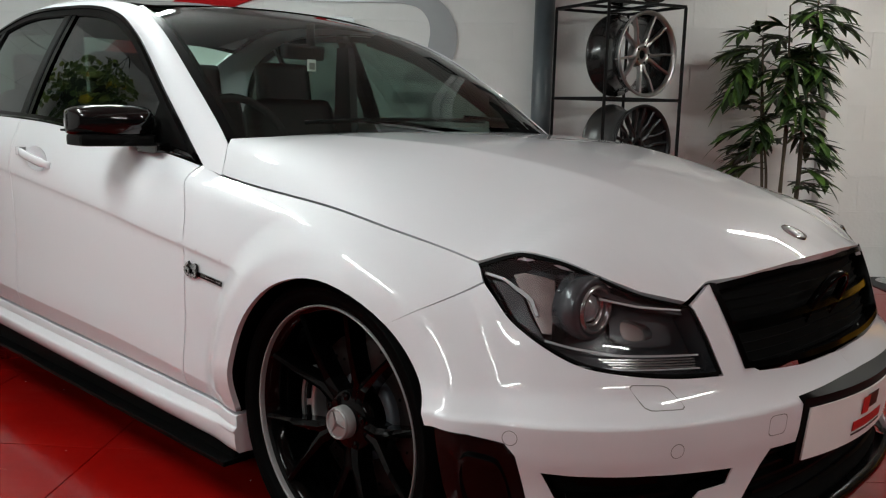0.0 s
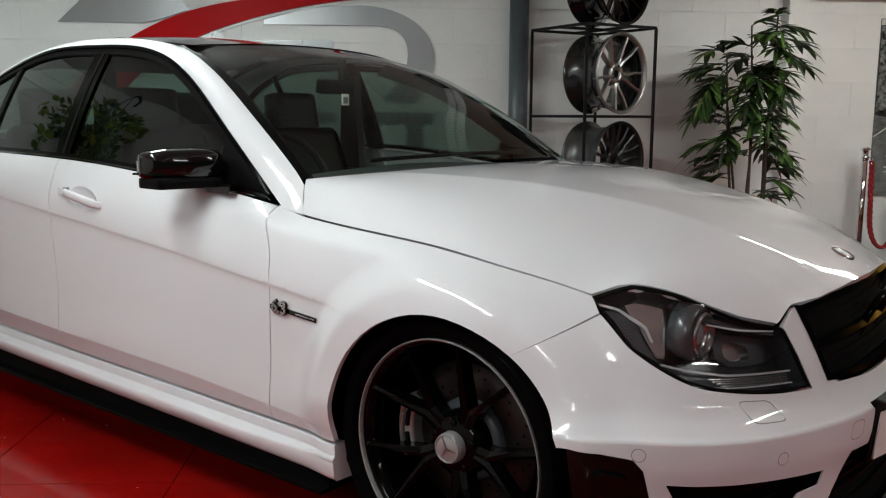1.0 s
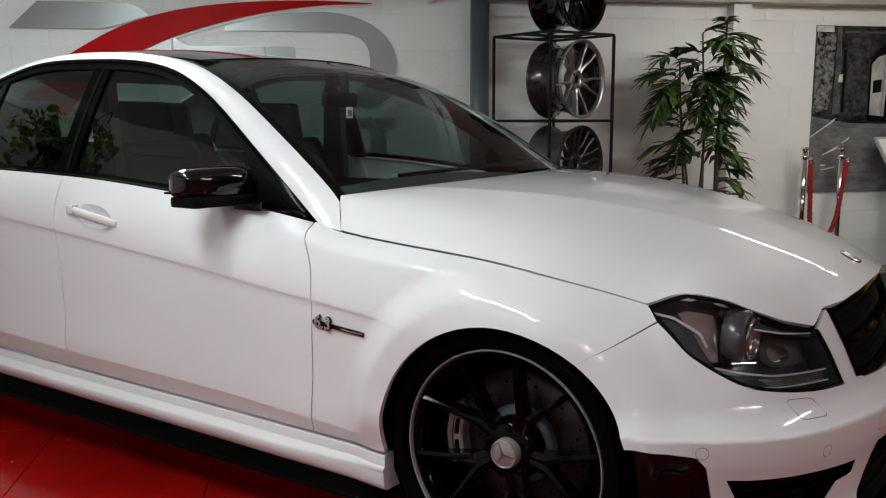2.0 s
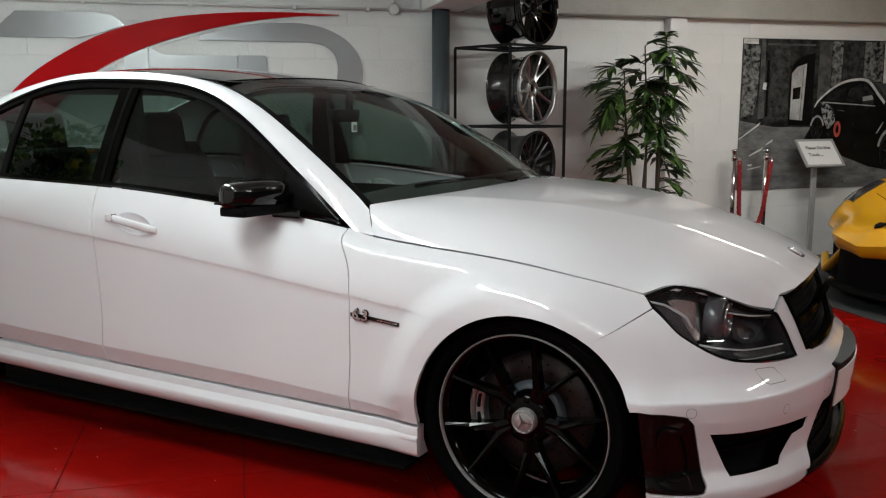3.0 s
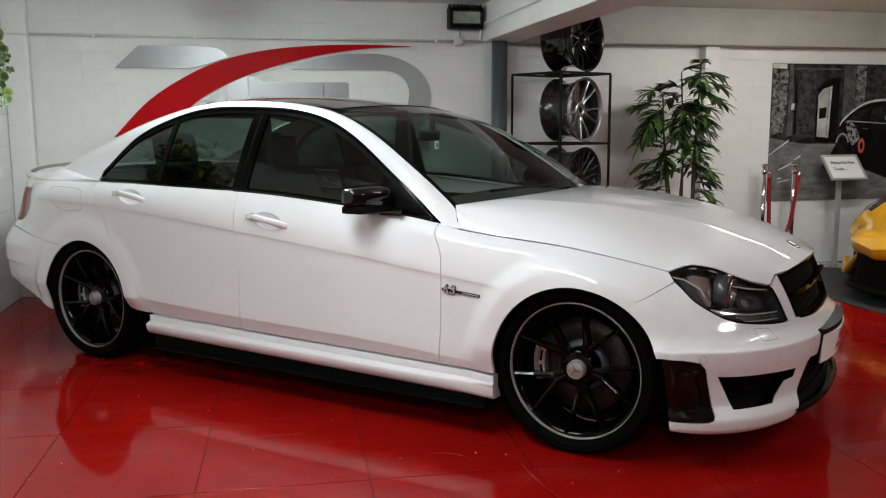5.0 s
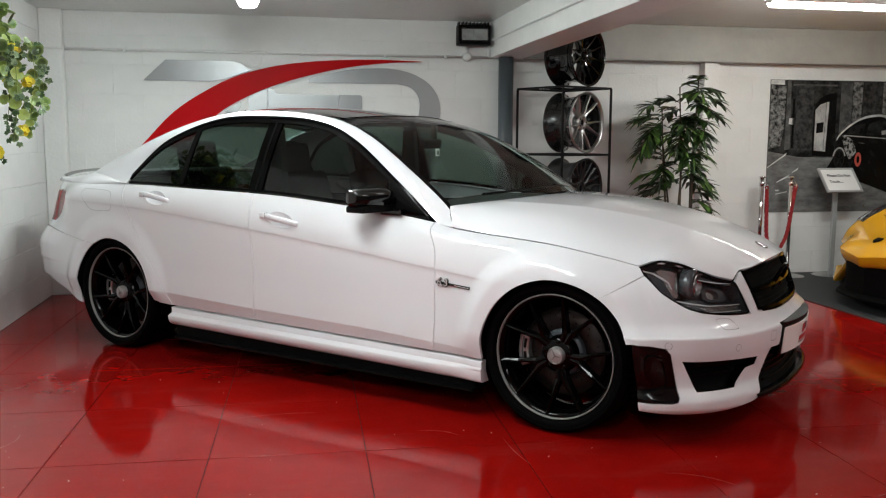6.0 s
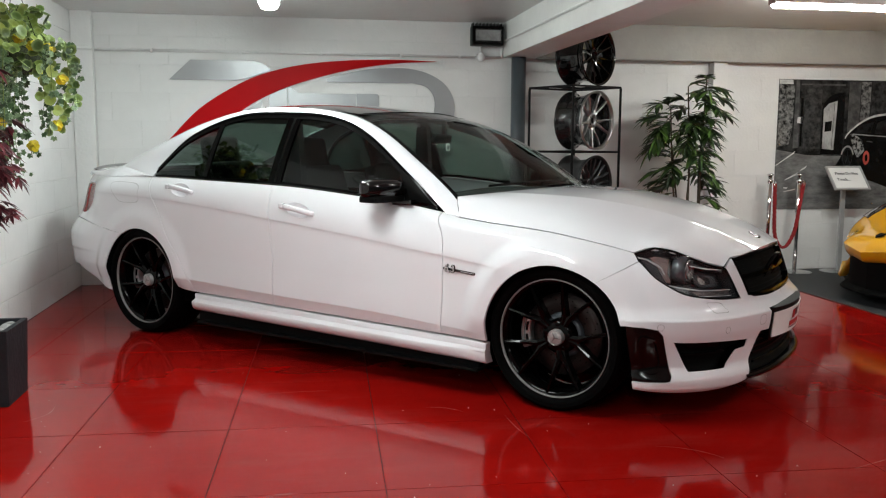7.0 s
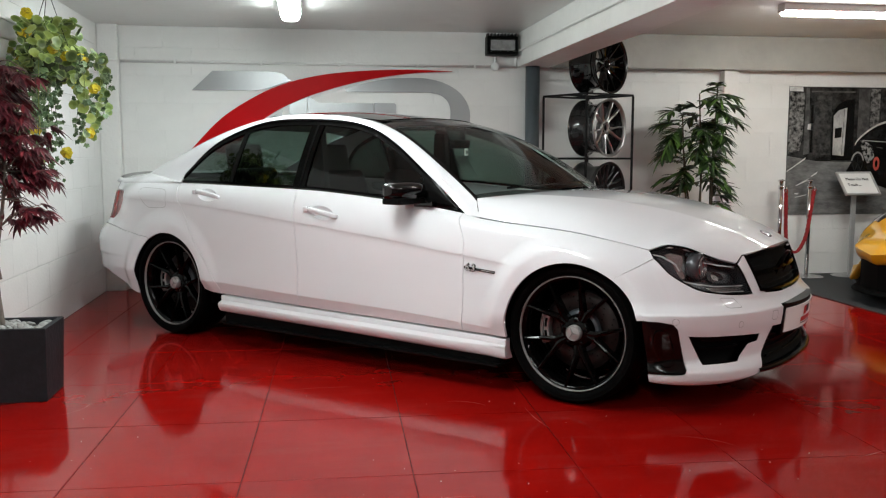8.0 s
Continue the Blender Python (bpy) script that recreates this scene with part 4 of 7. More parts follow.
# ---- door mirrors ----
for sgn in (-1, 1):
    mirror = new("door_mirror")
    mirror.parent = sedan
    tagged(mirror, "gloss black door mirror")
    secs = []
    for k, (w, s) in enumerate(((0.775, 0.70), (0.785, 0.86), (0.82, 0.97), (0.87, 1.0), (0.92, 0.97), (0.955, 0.86), (0.972, 0.68), (0.977, 0.40))):
        ring = []
        for q in range(24):
            a = 2 * math.pi * q / 24
            ca, sa = math.cos(a), math.sin(a)
            ex = abs(ca) ** 0.55 * math.copysign(1, ca)
            ez = abs(sa) ** 0.60 * math.copysign(1, sa)
            xx = -0.912 + 0.076 * s * ex - 0.35 * (w - 0.82) * (0.5 + 0.5 * ex)
            zz = 0.948 + 0.046 * s * ez + 0.004 * (1 - (w - 0.78) / 0.2)
            ring.append((xx, sgn * w, zz))
        secs.append(ring)
    bm = bmesh.new()
    vr = [[bm.verts.new(p) for p in r] for r in secs]
    for a, b in zip(vr, vr[1:]):
        for q in range(24):
            bm.faces.new((a[q], a[(q + 1) % 24], b[(q + 1) % 24], b[q]))
    bm.faces.new(vr[0])
    bm.faces.new(vr[-1])
    bmesh.ops.recalc_face_normals(bm, faces=bm.faces[:])
    part("mirror_cap", bm, BLACK_PAINT, mirror, "", True)
    bm = bmesh.new()
    y0, y1 = sorted((sgn * 0.765, sgn * 0.966))
    box(bm, -0.972, -0.842, y0, y1, 0.884, 0.916, 0.012)
    for vtx in bm.verts:
        vtx.co.x -= 0.25 * max(0, abs(vtx.co.y) - 0.84) * (1 if vtx.co.x > -0.9 else 0)
    part("mirror_base", bm, TRIM, mirror, "satin black mirror foot")
    bm = bmesh.new()
    y0, y1 = sorted((sgn * 0.735, sgn * 0.80))
    box(bm, -0.90, -0.785, y0, y1, 0.868, 0.897, 0.008)
    part("mirror_arm", bm, BLACK_PAINT, mirror)
    bm = bmesh.new()
    y0, y1 = sorted((sgn * 0.815, sgn * 0.925))
    box(bm, -0.9895, -0.980, y0, y1, 0.926, 0.974, 0.003)
    part("mirror_glass", bm, CHROME, mirror)
    bm = bmesh.new()
    y0, y1 = sorted((sgn * 0.80, sgn * 0.974))
    box(bm, -0.985, -0.842, y0, y1, 0.922, 0.928, 0.002)
    for vtx in bm.verts:
        vtx.co.x -= 0.35 * max(0, abs(vtx.co.y) - 0.82) * (1 if vtx.co.x > -0.9 else 0)
    part("indicator_strip", bm, DARK, mirror)

# ---- doors, with openings for the handle cups ----
CUPS = ((-1.472, 0.818, -0.150), (-2.395, 0.890, -0.115))


def cup_ring(xm, zm, slope, f=1.0):
    cu = float(u_at(xm))
    return [(cu + f * 0.084 * math.cos(k * math.pi / 16), zm + f * (0.036 * math.sin(k * math.pi / 16) + slope * -0.084 * math.cos(k * math.pi / 16))) for k in range(32)]


def top_edge(x0, x1):
    return [(float(u_at(x)), float(belt_z(x)) - 0.002) for x in np.linspace(x0, x1, 24)]


fd = xz([(x, float(foot_z(x))) for x in (-1.650, -1.2, -0.9, -0.5785)]) + [tuple(p) for p in smooth_curve(xz([(x - 0.0033, z) for x, z in WING_REAR[::-1]]), 18)] + top_edge(-0.6265, -1.687) + [tuple(p) for p in smooth_curve(xz([(-1.687, 0.93), (-1.653, 0.55), (-1.650, 0.30)]), 12)]
skin_cut("front_door", fd, [cup_ring(*CUPS[0])], PAINT, sedan, "", 0.016, 0.017, lines=side_lines(-1.67, -0.59))
rd = xz([(-2.288, 0.305), (-1.9, 0.299), (-1.6540, 0.2955)]) + [tuple(p) for p in smooth_curve(xz([(-1.6540, 0.302), (-1.6570, 0.55), (-1.6910, 0.932)]), 12)] + top_edge(-1.6910, -2.695) + [tuple(p) for p in smooth_curve(xz([(x + 0.0035, z) for x, z in RD[::-1]]), 30)][1:-1]
skin_cut("rear_door", rd, [cup_ring(*CUPS[1])], PAINT, sedan, "", 0.016, 0.017, lines=side_lines(-2.68, -1.67))

# ---- door handles ----
for xm, zm, slope in CUPS:
    for sgn in (-1, 1):
        hd = new("door_handle")
        hd.parent = sedan
        cu = float(u_at(xm))
        cup = cup_ring(xm, zm, slope)
        g = []
        for rr in np.linspace(0.02, 1, 9):
            g.append([skin_off(cu + rr * (a - cu), zm + rr * (b - zm), np.array(-0.020 * (1 - rr ** 2.4))) for a, b in cup + cup[:1]])
        g = np.array(g)
        part("grip_recess", sheet(g, 0, flip=True, mirror=sgn > 0), PAINT, hd, "", True)
        base = [skin_off(cu + s, zm - slope * s, np.array(o)) for s, o in ((-0.112, 0.002), (-0.098, 0.016), (-0.06, 0.024), (0.0, 0.026), (0.05, 0.024), (0.085, 0.016), (0.10, 0.002))]
        bm = bmesh.new()
        pts = smooth_curve([(p[0], p[1] * (1 if sgn < 0 else -1), p[2]) for p in base], 24)
        rings = []
        for k, p in enumerate(pts):
            ring = []
            f = 1.0 if 2 < k < 21 else 0.8
            for q in range(10):
                a = 2 * math.pi * q / 10
                ring.append(bm.verts.new((p[0], p[1] + sgn * 0.009 * f * math.cos(a), p[2] + 0.0145 * f * math.sin(a))))
            rings.append(ring)
        for a, b in zip(rings, rings[1:]):
            for q in range(10):
                bm.faces.new((a[q], a[(q + 1) % 10], b[(q + 1) % 10], b[q]))
        bm.faces.new(rings[0])
        bm.faces.new(rings[-1])
        bmesh.ops.recalc_face_normals(bm, faces=bm.faces[:])
        part("grip", bm, PAINT, hd, "", True)
        e = skin_off(cu + 0.104, zm - slope * 0.104, np.array(0.008))
        ye = e[1] * (1 if sgn < 0 else -1)
        part("handle_cap", boxm(e[0] - 0.019, e[0] + 0.013, ye - 0.011, ye + 0.011, e[2] - 0.014, e[2] + 0.015, 0.006), PAINT, hd, "", True)
        part("cap_gap", boxm(e[0] + 0.0135, e[0] + 0.0155, ye - 0.010, ye + 0.010, e[2] - 0.013, e[2] + 0.014), SHUT, hd)

# ---- badge on the wing ----
BADGE_GREY = mat("dark chrome", (0.20, 0.20, 0.20), 0.3, 0.7)
BADGE_BRIGHT = mat("badge chrome", (0.60, 0.60, 0.60), 0.18, 0.9)
for sgn in (-1, 1):
    def wing_point(s, dz, off):
        p = skin_off(float(u_at(-0.565 + s)), 0.592 - 0.085 * s + dz, np.array(off))
        return (p[0], p[1] * (1 if sgn < 0 else -1), p[2])
    g = np.array([[wing_point(s, dz, 0.003) for dz in (-0.006, 0.006)] for s in np.linspace(0.004, 0.178, 12)])
    badge = part("wing_badge", sheet(g, 0.003, flip=sgn < 0), BLACK_PAINT, sedan, "black bar badge with chrome numerals")
    g = np.array([[wing_point(s, dz, 0.0045) for dz in (-0.0022, 0.0015)] for s in np.linspace(0.098, 0.172, 8)])
    part("badge_line", sheet(g, 0.001, flip=sgn < 0), CHROME, badge)
    p0 = Vector(wing_point(0.012 if sgn < 0 else 0.085, 0.004, 0.0085))
    p1 = Vector(wing_point(0.085 if sgn < 0 else 0.012, 0.004, 0.0085))
    d = (p1 - p0).normalized()
    nrm = Vector((0, sgn, 0))
    upv = nrm.cross(d).normalized()
    m = Matrix((d, upv, d.cross(upv))).transposed().to_4x4()
    m.translation = p0
    words("6.3", 0.047, BLACK_PAINT, badge, m @ pose(0.001, -0.001, -0.0028), "black edge of the numerals", 0.002, 0.0030)
    words("6.3", 0.047, BADGE_BRIGHT, badge, m, "chrome numerals", 0.002, 0.0010)

# ---- wipers, scuttle, cabin ----
gs = np.array([[(x0 + dx, y, z0 + dz) for dx, dz in ((0.05, -0.03), (0.0, -0.012), (-0.03, -0.006))] for x0, y, z0 in ((-0.36 - 0.50 * (abs(y) / 0.70) ** 2 * 0.45, y, 0.953 - 0.05 * (abs(y) / 0.7) ** 2) for y in np.linspace(-0.69, 0.69, 25))])
part("scuttle_panel", sheet(gs - np.array([0, 0, 0.010]), 0, flip=True), DARK, sedan, "", True)
for wy0, wy1 in ((0.10, -0.50), (0.55, 0.02)):
    bm = bmesh.new()
    pts = []
    for s in np.linspace(0, 1, 12):
        y = wy0 + (wy1 - wy0) * s
        xx = -0.40 - 0.225 * (abs(y) / 0.70) ** 2 - 0.012 * s
        pts.append((xx, y, 0.972 - 0.045 * (abs(y) / 0.7) ** 2 + 0.012 * s))
    sweep(bm, pts, 0.006, 8)
    part("wiper", bm, DARK, sedan, "black wiper", True)
DASH = mat("dark grey dashboard", (0.020, 0.023, 0.023), 0.6, spec=0.2, vary=0.2, scale=20, bump=0.1, bscale=200)
LEATHER = mat("black leather", (0.006, 0.005, 0.005), 0.5, spec=0.2, vary=0.25, scale=15, bump=0.15, bscale=120)
g = np.array([[(x - f * (abs(y) / 0.66) ** 2.2, y, z - 0.04 * (abs(y) / 0.66) ** 2 * (k < 3)) for k, (x, z, f) in enumerate(((-0.47, 0.918, 0.22), (-0.60, 0.930, 0.14), (-0.80, 0.925, 0.06), (-0.92, 0.89, 0.02), (-0.95, 0.80, 0.0), (-0.90, 0.62, 0.0)))] for y in np.linspace(-0.66, 0.66, 25)])
part("dashboard", sheet(g, 0, flip=False), DASH, sedan, "", True)
for yy in (-0.37, 0.37):
    for xs, hz in ((-1.66, -0.06), (-2.40, -0.05)):
        seat = new("car_seat")
        seat.parent = sedan
        bm = bmesh.new()
        box(bm, -0.26, 0.26, -0.25, 0.25, -0.07, 0.07, 0.04)
        bmesh.ops.transform(bm, matrix=pose(xs + 0.26, yy, 0.48 + hz, 0, -8, 0), verts=bm.verts[:])
        part("cushion", bm, LEATHER, seat, "", True)
        bm = bmesh.new()
        box(bm, -0.06, 0.06, -0.25, 0.25, -0.30, 0.30, 0.045)
        for vtx in bm.verts:
            vtx.co.y *= 1 - 0.22 * max(0.0, vtx.co.z / 0.30) ** 2
        bmesh.ops.transform(bm, matrix=pose(xs - 0.06, yy, 0.80 + hz, 0, -16, 0), verts=bm.verts[:])
        part("backrest", bm, LEATHER, seat, "", True)
        bm = bmesh.new()
        box(bm, -0.045, 0.045, -0.125, 0.125, -0.095, 0.095, 0.035)
        bmesh.ops.transform(bm, matrix=pose(xs - 0.17, yy, 1.155 + hz, 0, -10, 0), verts=bm.verts[:])
        part("headrest", bm, LEATHER, seat, "", True)
bm = revolve([(0.165, 0.0), (0.175, -0.012), (0.188, -0.012), (0.195, 0.0), (0.188, 0.012), (0.175, 0.012), (0.165, 0.0)], 36, m=pose(-1.02, -0.37, 0.86) @ pose(0, 0, 0, 0, 0, 90) @ pose(0, 0, 0, -22, 0, 0))
part("steering_wheel", bm, LEATHER, sedan, "", True)
bm = bmesh.new()
box(bm, -0.016, 0.016, -0.085, 0.085, -0.026, 0.026, 0.012)
bmesh.ops.transform(bm, matrix=pose(-1.085, -0.085, 1.19, 0, 10, 0), verts=bm.verts[:])
part("rear_view_mirror", bm, DARK, sedan, "", True)
part("mirror_stalk", boxm(-1.10, -1.075, -0.060, -0.040, 1.205, 1.292, 0.006), DARK, sedan)
g = np.array([[(x, y, z) for x, z in ((-1.30, 1.318), (-1.75, 1.366), (-2.15, 1.36), (-2.50, 1.285))] for y in np.linspace(-0.52, 0.52, 9)])
part("headlining", sheet(g, 0, flip=False), DASH, sedan, "", True)
g = np.array([[(x, y, z) for x, z in ((-2.48, 0.93), (-2.7, 0.95), (-3.15, 0.97))] for y in np.linspace(-0.66, 0.66, 9)])
part("parcel_shelf", sheet(g, 0, flip=True), DASH, sedan, "", True)
for sgn in (-1, 1):
    y0, y1 = sorted((sgn * 0.70, sgn * 0.72))
    part("door_lining", boxm(-2.55, -0.55, y0, y1, 0.20, 0.84), DASH, sedan)
    for x0, x1 in ((-1.62, -1.76),):
        y0, y1 = sorted((sgn * 0.60, sgn * 0.64))
        bm = bmesh.new()
        prism(bm, [(-1.76, 0.85), (-1.63, 0.85), (-1.66, 1.27), (-1.74, 1.27)], y0, y1)
        part("inner_pillar", bm, DASH, sedan)
part("hanging_card", boxm(-1.048, -1.044, -0.095, -0.060, 1.125, 1.165, 0.001), PAPER_W, sedan, "small white card hanging by the mirror")
part("card_print", boxm(-1.0435, -1.0425, -0.089, -0.066, 1.131, 1.154), SHUT, sedan, "grey bars of print")
bm = bmesh.new()
sweep(bm, [(-2.40, -0.09, 1.335), (-2.42, -0.09, 1.365), (-2.45, -0.09, 1.390)], [0.008, 0.004, 0.003], 8)
part("roof_aerial", bm, DARK, sedan, "short black roof aerial", True)
# dark sunband and frit round the windscreen
fr_e = smooth_curve(right([(-0.60, 0.685, 0.915), (-0.82, 0.648, 1.068), (-1.10, 0.593, 1.228), (-1.355, 0.543, 1.313)]), 30)
gi = np.array([[p + np.array([0.004, -0.016 + 0.026 * k / 2, -0.001 + 0.0075 * k / 2]) for k in range(3)] for p in fr_e])
both_sides("windscreen_seal", gi, TRIM, sedan, flip=True)
gi = np.array([[p + np.array(o) for o in ((0.0, 0.006, -0.003), (-0.006, 0.040, -0.002), (-0.030, 0.062, -0.022), (-0.060, 0.050, -0.050))] for p in fr_e])
both_sides("pillar_lining", gi, DARK, sedan, flip=True)
# roof aerial fin and boot lip
part("boot_spoiler", sheet(crowned(smooth_curve(right([(-3.56, 0.555, 0.972), (-3.63, 0.545, 0.980)]), 4), np.array([(-3.80, 0, 0.996), (-3.825, 0, 0.999), (-3.85, 0, 1.002), (-3.875, 0, 1.005)]), 31), 0.006, flip=True), CARBON, sedan, "black boot lip spoiler", True)
# sills
prof = [(0.80, 0.2840), (0.836, 0.2835), (0.8395, 0.2825), (0.8405, 0.2805), (0.8395, 0.2560), (0.8397, 0.2545), (0.8415, 0.2530), (0.860, 0.2440), (0.8655, 0.2410), (0.8675, 0.2370), (0.866, 0.222), (0.859, 0.204), (0.850, 0.194), (0.84, 0.188), (0.78, 0.185)]
gs = []
for x in (-2.300, -2.25, -2.1, -1.9, -1.6, -1.2, -1.0, -0.9, -0.8, -0.7, -0.64, -0.58, -0.54, -0.50, -0.47, -0.44, -0.40, -0.37, -0.345, -0.325):
    flush = -float(skin(u_at(min(x, -0.335)), foot_z(x))[1]) - 0.8420
    swell = 1 - 0.62 * float(step(-0.75, -0.34, x))
    row = []
    for k, (w, z) in enumerate(prof):
        if k > 6:
            w = 0.8435 + (w - 0.8435) * (swell if w > 0.8435 else 1.0)
        row.append((x, -(w + flush - 0.4 * max(0.0, flush) * (k > 7)), z + float(foot_z(x)) - 0.2945))
    gs.append(row)
gs = np.array(gs)
both_sides("side_sill", gs, PAINT, sedan, flip=False)
for row, turn in ((gs[0], True), (gs[-1], False)):
    mid = np.array([row[0][0], -0.815, 0.5 * (row[0][2] + row[-1][2])])
    both_sides("sill_end", np.array([row, np.repeat(mid[None], len(row), 0)]), PAINT, sedan, flip=turn)
for sgn in (-1, 1):
    part("skirt_blade", boxm(-2.25, -0.36, min(sgn * 0.74, sgn * 0.872), max(sgn * 0.74, sgn * 0.872), 0.128, 0.140, 0.003), TRIM, sedan, "black side skirt blade")
    part("skirt_web", boxm(-2.27, -0.37, min(sgn * 0.80, sgn * 0.835), max(sgn * 0.80, sgn * 0.835), 0.138, 0.20, 0.003), DARK, sedan)

RIM_EDGE = mat("dull silver rim edge", (0.27, 0.262, 0.262), 0.5, 0.3)
BELL = mat("blue grey bell lacquer", (0.085, 0.095, 0.11), 0.4, 0.4, vary=0.2, scale=15)
CALIPER = mat("silver caliper paint", (0.34, 0.33, 0.33), 0.30, 0.6, vary=0.2, scale=20)


def wheel(parent, at):
    """One road wheel: tyre, rim, five forked spokes, cap, disc and caliper. The outside looks to -y."""
    hub = new("wheel")
    hub.parent = parent
    hub.matrix_basis = at
    part("tyre", revolve([(0.258, 0.012), (0.268, -0.018), (0.276, -0.026), (0.2775, -0.0285), (0.2805, -0.0285), (0.282, -0.030), (0.290, -0.0322), (0.300, -0.0300), (0.3015, -0.0315), (0.3045, -0.0305), (0.306, -0.0275), (0.311, -0.0225), (0.320, -0.008), (0.325, 0.03), (0.325, 0.16), (0.318, 0.205), (0.29, 0.22), (0.25, 0.20)], 72), RUBBER, hub, "low black tyre", True)
    part("rim", revolve([(0.261, -0.008), (0.252, -0.004), (0.240, 0.008), (0.234, 0.04), (0.228, 0.10), (0.240, 0.17), (0.255, 0.20)], 72), WHEEL_BLACK, hub, "satin black rim", True)
    part("rim_lip", revolve([(0.2630, -0.010), (0.2635, -0.0175), (0.2612, -0.020), (0.2588, -0.0165), (0.258, -0.006)], 72), RIM_EDGE, hub, "thin polished rim edge", True)
    for k in range(5):
        for sg in (-1, 1):
            bm = bmesh.new()
            pts = [(0.045, 0.035, 0.026), (0.10, 0.026, 0.022), (0.17, 0.008, 0.0145), (0.238, -0.003, 0.0125)]
            offs = [0.005, 0.012, 0.046, 0.078]
            rows = []
            for (r, y, hw), of in zip(pts, offs):
                c = sg * of
                h = hw * 0.62
                rows.append([bm.verts.new((r, y, c - h)), bm.verts.new((r, y - 0.006, c)), bm.verts.new((r, y, c + h)), bm.verts.new((r, y + 0.045, c + h * 0.7)), bm.verts.new((r, y + 0.045, c - h * 0.7))])
            for p, q in zip(rows, rows[1:]):
                for j in range(5):
                    bm.faces.new((p[j], p[(j + 1) % 5], q[(j + 1) % 5], q[j]))
            bm.faces.new(rows[0])
            bm.faces.new(rows[-1][::-1])
            bmesh.ops.recalc_face_normals(bm, faces=bm.faces[:])
            bmesh.ops.transform(bm, matrix=pose(0, 0, 0, 0, -137 + 72 * k, 0), verts=bm.verts[:])
            part("spoke", bm, WHEEL_BLACK, hub)
    part("hub", revolve([(0.0, 0.024), (0.055, 0.026), (0.075, 0.035), (0.08, 0.08)], 32), WHEEL_BLACK, hub, "", True)
    part("centre_cap", revolve([(0.0, 0.0), (0.030, 0.001), (0.0365, 0.006), (0.037, 0.03)], 32), CAP_SILVER, hub, "brushed silver centre cap", True)
    part("cap_ring", revolve([(0.0300, 0.003), (0.0310, -0.0015), (0.0335, -0.0015), (0.0350, 0.006)], 32), RIM_EDGE, hub, "", True)
    bm = bmesh.new()
    for k in range(3):
        a = radians(90 + 120 * k + 25)
        d, e = (math.cos(a), math.sin(a)), (-math.sin(a), math.cos(a))
        prism(bm, [(0.030 * d[0], 0.030 * d[1]), (0.004 * e[0], 0.004 * e[1]), (-0.004 * d[0], -0.004 * d[1]), (-0.004 * e[0], -0.004 * e[1])], -0.0012, 0.003)
    part("cap_relief", bm, BADGE_GREY, hub, "dark three-armed cap relief")
    for k in range(5):
        a = 2 * math.pi * k / 5 + 0.3
        part("wheel_bolt", revolve([(0.0, 0.022), (0.009, 0.024), (0.010, 0.04)], 8, m=pose(0.056 * math.cos(a), 0, 0.056 * math.sin(a))), WHEEL_BLACK, hub)
    part("brake_disc", revolve([(0.10, 0.095), (0.105, 0.092), (0.184, 0.092), (0.186, 0.096), (0.186, 0.122), (0.10, 0.122)], 56), DISC, hub, "drilled dark steel brake disc", True)
    part("disc_bell", revolve([(0.0, 0.075), (0.085, 0.075), (0.100, 0.085), (0.102, 0.11)], 40), BELL, hub, "", True)
    hole = None
    for k in range(48):
        a, r = 2 * math.pi * k / 48, (0.118, 0.138, 0.158, 0.172)[k % 4]
        if hole is None:
            ob = part("disc_hole", revolve([(0.0, 0.0), (0.0035, 0.0), (0.0036, 0.002)], 6), DARK, hub)
            hole = ob.data
        else:
            ob = new("disc_hole", hole)
            ob.parent = hub
        ob.matrix_basis = pose(r * math.cos(a), 0.0905, r * math.sin(a))
    bm = bmesh.new()
    ol = [(0.198 * math.cos(radians(a)), 0.198 * math.sin(radians(a))) for a in range(156, 206, 6)] + [(0.150 * math.cos(radians(a)), 0.150 * math.sin(radians(a))) for a in range(204, 155, -6)]
    prism(bm, ol, 0.055, 0.16)
    bmesh.ops.bevel(bm, geom=[e for e in bm.edges if e.calc_face_angle(0) > 0.6], offset=0.010, segments=3, profile=0.6, affect="EDGES")
    cal = part("brake_caliper", bm, CALIPER, hub, "silver brake caliper", True)
    for r0, r1, a2, a3 in ((0.176, 0.186, 160, 200), (0.160, 0.168, 164, 178), (0.160, 0.168, 184, 198)):
        bm = bmesh.new()
        prism(bm, [(r1 * math.cos(radians(q)), r1 * math.sin(radians(q))) for q in np.linspace(a2, a3, 7)] + [(r0 * math.cos(radians(q)), r0 * math.sin(radians(q))) for q in np.linspace(a3, a2, 7)], 0.047, 0.060)
        part("caliper_rib", bm, BADGE_GREY if r0 > 0.17 else DARK, cal)
    return hub


for x in (0.0, -WHEELBASE):
    wheel(sedan, pose(x, -0.815, HUB_Z))
    wheel(sedan, pose(x, 0.815, HUB_Z, 0, 0, 180))
# wheel housings, and a flat pan added to block light under the car
for x in (0.0, -WHEELBASE):
    for sgn in (-1, 1):
        g = [[(x + r * math.cos(radians(a)), y, HUB_Z + r * math.sin(radians(a))) for r, y in ((0.352, sgn * (-float(skin(u_at(x + 0.352 * math.cos(radians(a))), HUB_Z + 0.352 * math.sin(radians(a)))[1]) - 0.026)), (0.358, sgn * 0.80), (0.358, sgn * 0.57), (0.02, sgn * 0.57))] for a in range(-16, 197, 6)]
        part("wheel_housing", sheet(np.array(g)), DARK, sedan, "", True)
bm = boxm(-3.0, 0.55, -0.66, 0.66, 0.16, 0.175)
part("under_block", bm, DARK, sedan)
